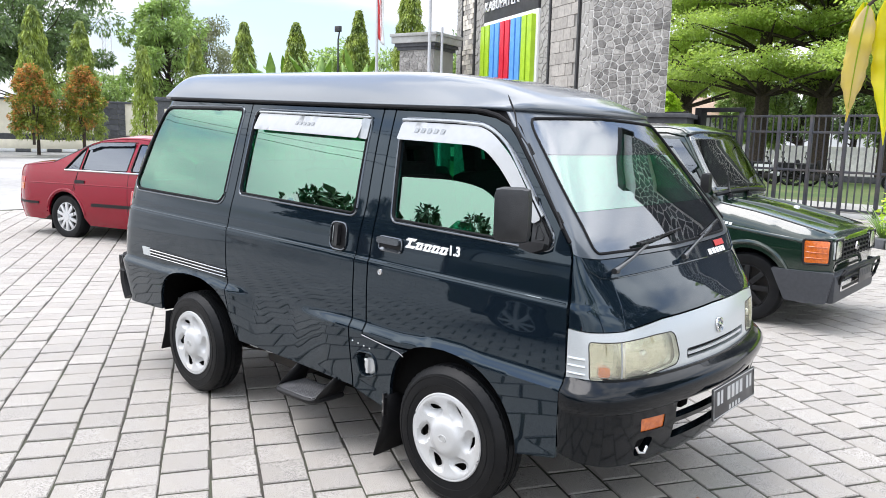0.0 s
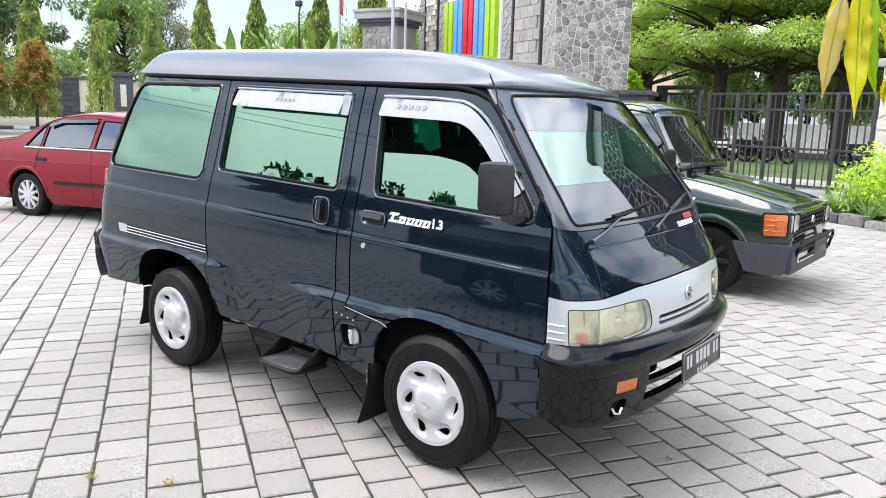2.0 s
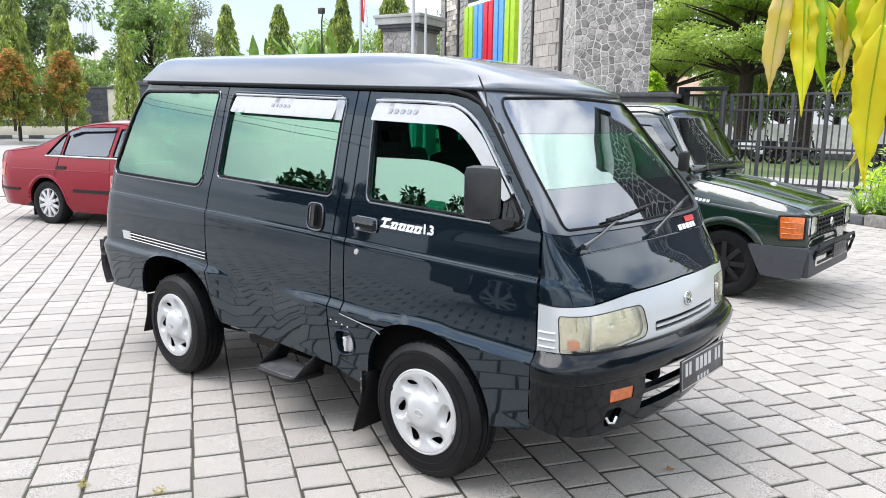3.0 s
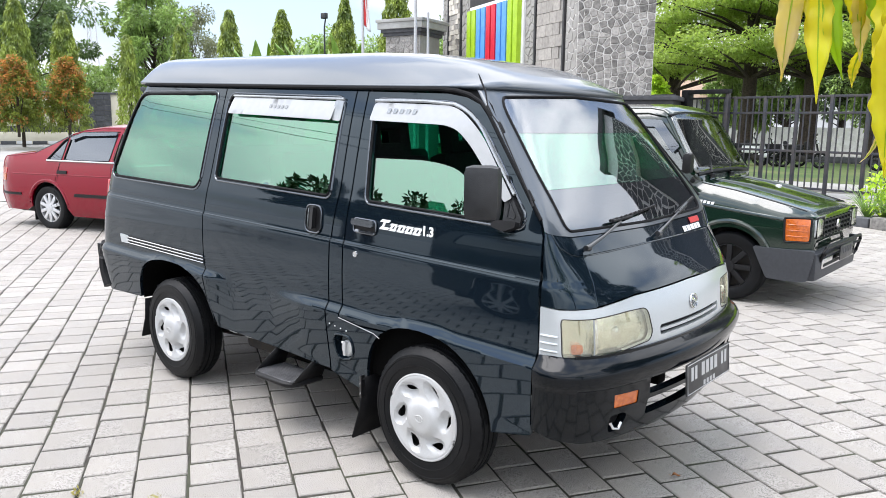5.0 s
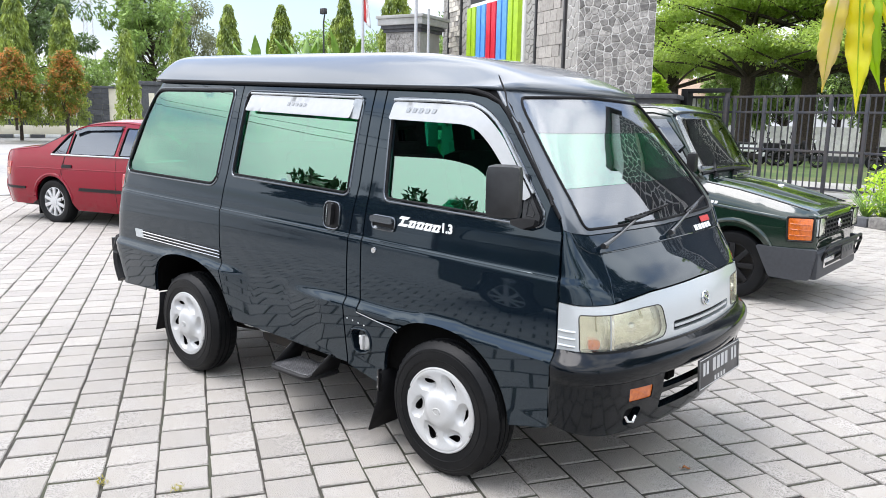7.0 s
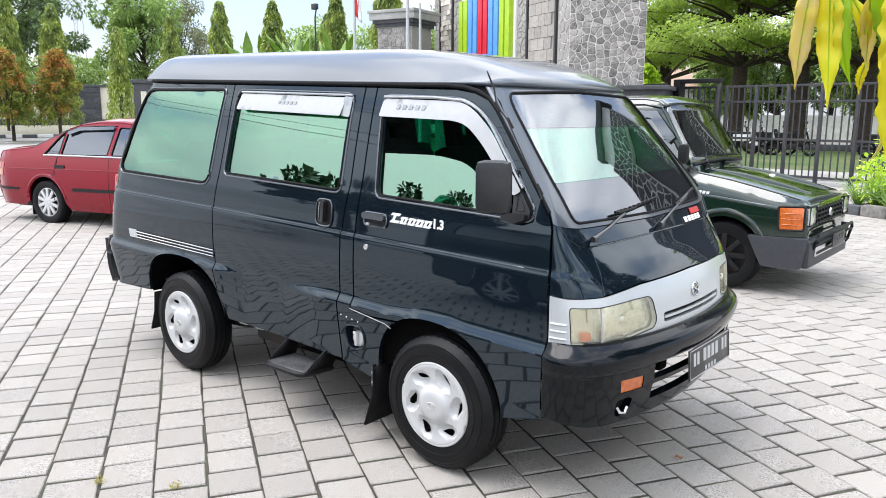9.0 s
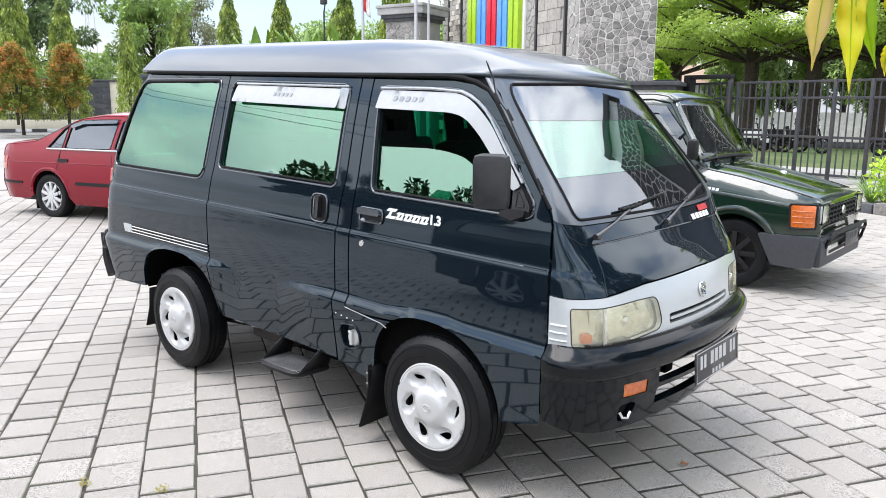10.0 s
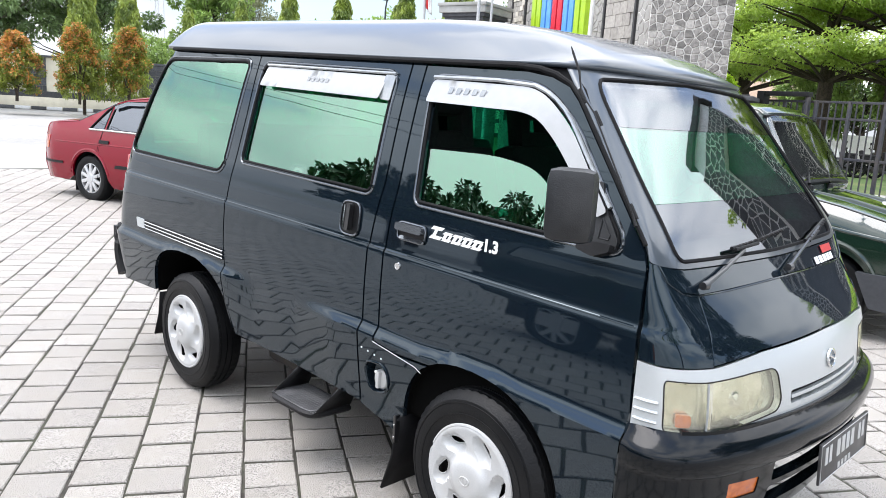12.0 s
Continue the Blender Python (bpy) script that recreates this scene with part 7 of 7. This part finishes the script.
# bases and tips placed along sight lines to fit the camera's view
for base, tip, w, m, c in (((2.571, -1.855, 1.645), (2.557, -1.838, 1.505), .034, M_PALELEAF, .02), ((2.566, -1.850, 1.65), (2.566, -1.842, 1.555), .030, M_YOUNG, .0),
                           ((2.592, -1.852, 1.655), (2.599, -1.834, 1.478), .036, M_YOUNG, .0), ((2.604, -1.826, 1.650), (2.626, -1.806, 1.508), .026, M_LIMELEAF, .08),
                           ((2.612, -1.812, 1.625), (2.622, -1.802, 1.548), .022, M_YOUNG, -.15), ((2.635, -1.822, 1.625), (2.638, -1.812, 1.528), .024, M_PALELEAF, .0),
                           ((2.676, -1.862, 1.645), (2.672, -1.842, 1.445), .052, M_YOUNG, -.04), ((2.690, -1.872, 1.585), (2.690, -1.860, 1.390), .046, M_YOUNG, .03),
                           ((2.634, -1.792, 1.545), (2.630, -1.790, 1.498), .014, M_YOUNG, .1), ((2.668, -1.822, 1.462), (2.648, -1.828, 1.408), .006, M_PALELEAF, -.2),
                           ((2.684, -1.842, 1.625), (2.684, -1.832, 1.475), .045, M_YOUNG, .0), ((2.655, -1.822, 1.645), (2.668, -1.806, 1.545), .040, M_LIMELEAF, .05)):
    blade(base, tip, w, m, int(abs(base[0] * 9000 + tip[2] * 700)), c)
bm = bmesh.new()
tube(bm, [(6.6, -2.6, 0), (6.55, -2.55, 1.2), (6.4, -2.5, 2.2), (6.5, -2.5, 4.2)], [.13, .11, .09, .04], 10)
tube(bm, [(6.4, -2.5, 2.1), (5.0, -2.2, 2.6), (3.5, -1.95, 2.25), (2.72, -1.85, 1.74)], [.06, .04, .022, .007], 8)
for e in ((2.571, -1.855, 1.645), (2.592, -1.852, 1.655), (2.612, -1.812, 1.625), (2.676, -1.862, 1.645), (2.655, -1.822, 1.645)):
    tube(bm, [(2.74, -1.85, 1.76), ((2.74 + e[0]) / 2, (e[1] - 1.85) / 2, 1.73), e], [.004, .003, .002], 6)
bm.transform(inv)
part("trunk", bm, M_BARK, mango)
rng = np.random.default_rng(91)
spots = []
for k in range(26):
    c = (rng.uniform(-.8, 1.4), rng.uniform(-1.4, 1.0), rng.uniform(2.9, 4.6))
    spots += blob_spots(rng, c, (.45, .45, .3), 60, .2)
leaves("crown", spots, .20, M_MANGO, mango, rng, droop=.5, slim=.28, jitter=.6)


# ---------- utility poles and cables behind the camera ----------
def utility_pole(x, y):
    t = thing("utility_pole", (x, y, 0), "grey concrete utility pole carrying cables", "pole", "utility poles")
    bm = bmesh.new()
    tube(bm, [(0, 0, 0), (0, 0, 9.5)], [.15, .09], 10)
    part("pole", bm, M_CAP, t)
    part("cross_arm", new_box((-.8, -.06, 8.2), (.8, .06, 8.32), .01), M_STEEL, t)
    return t


utility_pole(-26, -2)
utility_pole(9, -22)
for k, (z, o) in enumerate(((8.4, .0), (7.9, .5), (7.2, -.4), (6.6, .2))):
    c = new("overhead_cable")
    tagged(c, "black overhead cable sagging between poles", "cable", "overhead cables")
    bm = bmesh.new()
    tube(bm, [(-26 + 35 * f + o, -2 - 20 * f + o, z - 1.1 * 4 * f * (1 - f)) for f in np.linspace(0, 1, 25)], .012, 5)
    part("strand", bm, M_BLACK, c)


# ---------- motorbikes behind the fence, small ground things ----------
M_WHITEPAINT = mat("white_scooter_paint", (0.75, 0.76, 0.77), 0.3, 0, (0.68, 0.69, 0.70), 30, coat=.6)
M_DRY = mat("dry_leaf", (0.42, 0.17, 0.05), 0.7, 0, (0.28, 0.10, 0.03), 60)
M_WEED = leaf_mat("weed_leaves", (0.46, 0.40, 0.10), (0.30, 0.27, 0.07), (0.5, 0.45, 0.12), .5, .2)


def motorbike(x, y, turn, body):
    t = thing("motorbike", (x, y, 0), "small parked motorbike with a pale fairing" if body is M_WHITEPAINT else "small parked dark motorbike", "motorbike", "motorbikes behind the fence", turn=turn)
    for wx in (-.62, .62):
        bm = bmesh.new()
        lathe(bm, [(.20, -.03), (.25, -.045), (.285, -.03), (.29, 0), (.285, .03), (.25, .045), (.20, .03)], (wx, 0, .29), True, 28)
        w = part("wheel", bm, M_TYRE, t)
        bm = bmesh.new()
        for k in range(6):
            a = k / 6 * math.tau
            tube(bm, [(wx, 0, .29), (wx + .21 * math.cos(a), 0, .29 + .21 * math.sin(a))], .012, 5)
        part("spokes", bm, M_DARKMETAL, w)
    part("seat", new_box((-.62, -.12, .74), (.05, .12, .82), .03), M_SEAT, t)
    bm = bmesh.new()
    box(bm, (-.55, -.11, .48), (.05, .11, .76), .05)
    box(bm, (.02, -.09, .32), (.34, .09, .48), .04)
    box(bm, (.28, -.15, .45), (.42, .15, .88), .05, pose(0, 0, 0, 0, -14, 0))
    part("fairing", bm, body, t)
    bm = bmesh.new()
    tube(bm, [(.62, 0, .29), (.50, 0, .70), (.43, 0, 1.0)], .035, 8)
    tube(bm, [(.36, -.32, 1.02), (.44, 0, .98), (.36, .32, 1.02)], .016, 6)
    part("handlebar", bm, M_BLACK, t)
    for s in (-1, 1):
        bm = bmesh.new()
        tube(bm, [(.38, s * .27, 1.02), (.40, s * .32, 1.16)], .008, 5)
        box(bm, (.38, s * .32 - .05, 1.14), (.41, s * .32 + .05, 1.22), .01)
        part("mirror", bm, M_BLACK, t)
    part("headlight", new_box((.46, -.08, .86), (.54, .08, .97), .03), M_HEAD, t)
    bm = bmesh.new()
    tube(bm, [(-.10, .12, .28), (-.75, .15, .36)], .04, 8)
    box(bm, (-.2, -.1, .22), (.18, .1, .42), .03)
    part("engine", bm, M_DARKMETAL, t)
    return t


for k, (x, y, b) in enumerate(((-6.7, 26.0, M_WHITEPAINT), (-6.0, 26.3, M_BLACK), (-5.2, 26.1, M_BLACK), (-7.4, 26.4, M_BLACK), (-2.2, 26.4, M_BLACK))):
    motorbike(x, y, 12 + 7 * math.sin(k * 2.3), b)

lf = thing("fallen_leaf", (1.692, .02, .004), "small curled orange-brown dead leaf on the paving", "leaf", turn=40)
bm = bmesh.new()
rows = [[bm.verts.new((.034 * (i / 6 - .5), .013 * math.sin(math.pi * min(1, i / 6 + .04)) * q, .004 + .006 * abs(q) + .004 * math.sin(i))) for q in (-1, 0, 1)] for i in range(7)]
for i in range(6):
    for j in range(2):
        bm.faces.new((rows[i][j], rows[i][j + 1], rows[i + 1][j + 1], rows[i + 1][j]))
part("leaf_blade", bm, M_DRY, lf).modifiers.new("thick", "SOLIDIFY").thickness = .001
bm = bmesh.new()
tube(bm, [(-.016, 0, .004), (-.03, .004, .006)], .001, 5)
part("leaf_stalk", bm, M_DRY, lf)
rng = np.random.default_rng(5)
for wx, wy in ((.012, -1.70), (.28, -1.53)):
    weed = thing("weed", (wx, wy, -.008), "tiny yellow-green weed in a paving joint", "weed", "weeds in the joints")
    leaves("weed_leaves", [((rng.normal() * .012, rng.normal() * .012, rng.uniform(.0, .03)), (rng.normal(), rng.normal(), 1.2)) for k in range(30)], .022, M_WEED, weed, rng, slim=.3)


# ---------- pavers ----------
M_PAVER = mat("paver_stone", (0.430, 0.405, 0.375), 0.85, 0, (0.13, 0.122, 0.11), 190, (0.36, 0.53), bump=0.8, bump_scale=170, random_tint=.09, spread=(0.345, 0.322, 0.29), spread_scale=5)
M_PAVER_FAR = mat("paver_stone_far", (0.430, 0.405, 0.375), 0.85, 0, (0.13, 0.122, 0.11), 190, (0.36, 0.53), bump=0.8, bump_scale=170, random_tint=.09, islands=True, spread=(0.345, 0.322, 0.29), spread_scale=5)
PW, PV = .2058, .2045       # pitch along and across the rows
pav_rot = Matrix.Rotation(radians(-31.26), 4, "Z")


def paver_verts(r):
    """One worn paver about its centre: uneven outline, rounded top edge."""
    hw, hv = PW / 2 - .0060, PV / 2 - .0030
    k = [(sx * (hw - r.uniform(-.001, .006)), sv * (hv - r.uniform(-.001, .006))) for sx, sv in ((-1, -1), (1, -1), (1, 1), (-1, 1))]
    e = .004
    t = [(x - math.copysign(e, x), y - math.copysign(e, y)) for x, y in k]
    h = r.uniform(-.0015, .0015)
    tilt = (r.uniform(-.012, .012), r.uniform(-.012, .012))
    low = [(x, y, -.03) for x, y in k]
    mid = [(x, y, -.004 + h + x * tilt[0] + y * tilt[1]) for x, y in k]
    top = [(x, y, h + x * tilt[0] + y * tilt[1]) for x, y in t]
    return low + mid + top


PAVER_FACES = [(8, 9, 10, 11)] + [(4 + i, 4 + (i + 1) % 4, 8 + (i + 1) % 4, 8 + i) for i in range(4)] + [(i, (i + 1) % 4, 4 + (i + 1) % 4, 4 + i) for i in range(4)]


def fan(w, v):
    """Widens the rows below the first joint to fit the camera's view."""
    return v if v > -1.0383 else -1.0383 + (v + 1.0383) * (1.022 - .011 * max(-9.0, min(2.0, w)))


rp = random.Random(77)
kinds = []
for k in range(10):
    me = bpy.data.meshes.new("paver")
    me.from_pydata(paver_verts(rp), [], PAVER_FACES)
    me.materials.append(M_PAVER)
    kinds.append(me)
far_v, far_f = [], []
near = 0
for row in range(-80, 90):
    vc = -1.0383 + PV * (row + .5)
    shift = (.014 if row % 2 else .117) + rp.uniform(-.010, .010)
    for col in range(-90, 90):
        wc = shift + PW * (col + .5)
        p = pav_rot @ Vector((wc, fan(wc, vc), 0))
        wide = (fan(wc, vc + .1) - fan(wc, vc - .1)) / .2
        if not (-11.4 < p.x < 8.8 and -8.3 < p.y < 14.2):
            continue
        if near < 300 and -.9 < p.x < 2.3 and -2.0 < p.y < 1.3:
            ob = new("paver", kinds[rp.randrange(10)])
            ob.parent = bed
            ob.matrix_local = Matrix.Translation(p) @ pav_rot @ Matrix.Rotation(math.pi / 2 * rp.randrange(0, 4, 2), 4, "Z") @ Matrix.Diagonal((1, wide, 1, 1))
            near += 1
            continue
        base = len(far_v)
        far_v += [tuple(p + pav_rot @ Vector((q[0], q[1] * wide, q[2]))) for q in paver_verts(rp)]
        far_f += [tuple(base + i for i in f) for f in PAVER_FACES]
me = bpy.data.meshes.new("paver_field")
me.from_pydata(far_v, [], far_f)
me.materials.append(M_PAVER_FAR)
field = new("paver_field", me)
field.parent = bed
field["kind"] = "stuff"
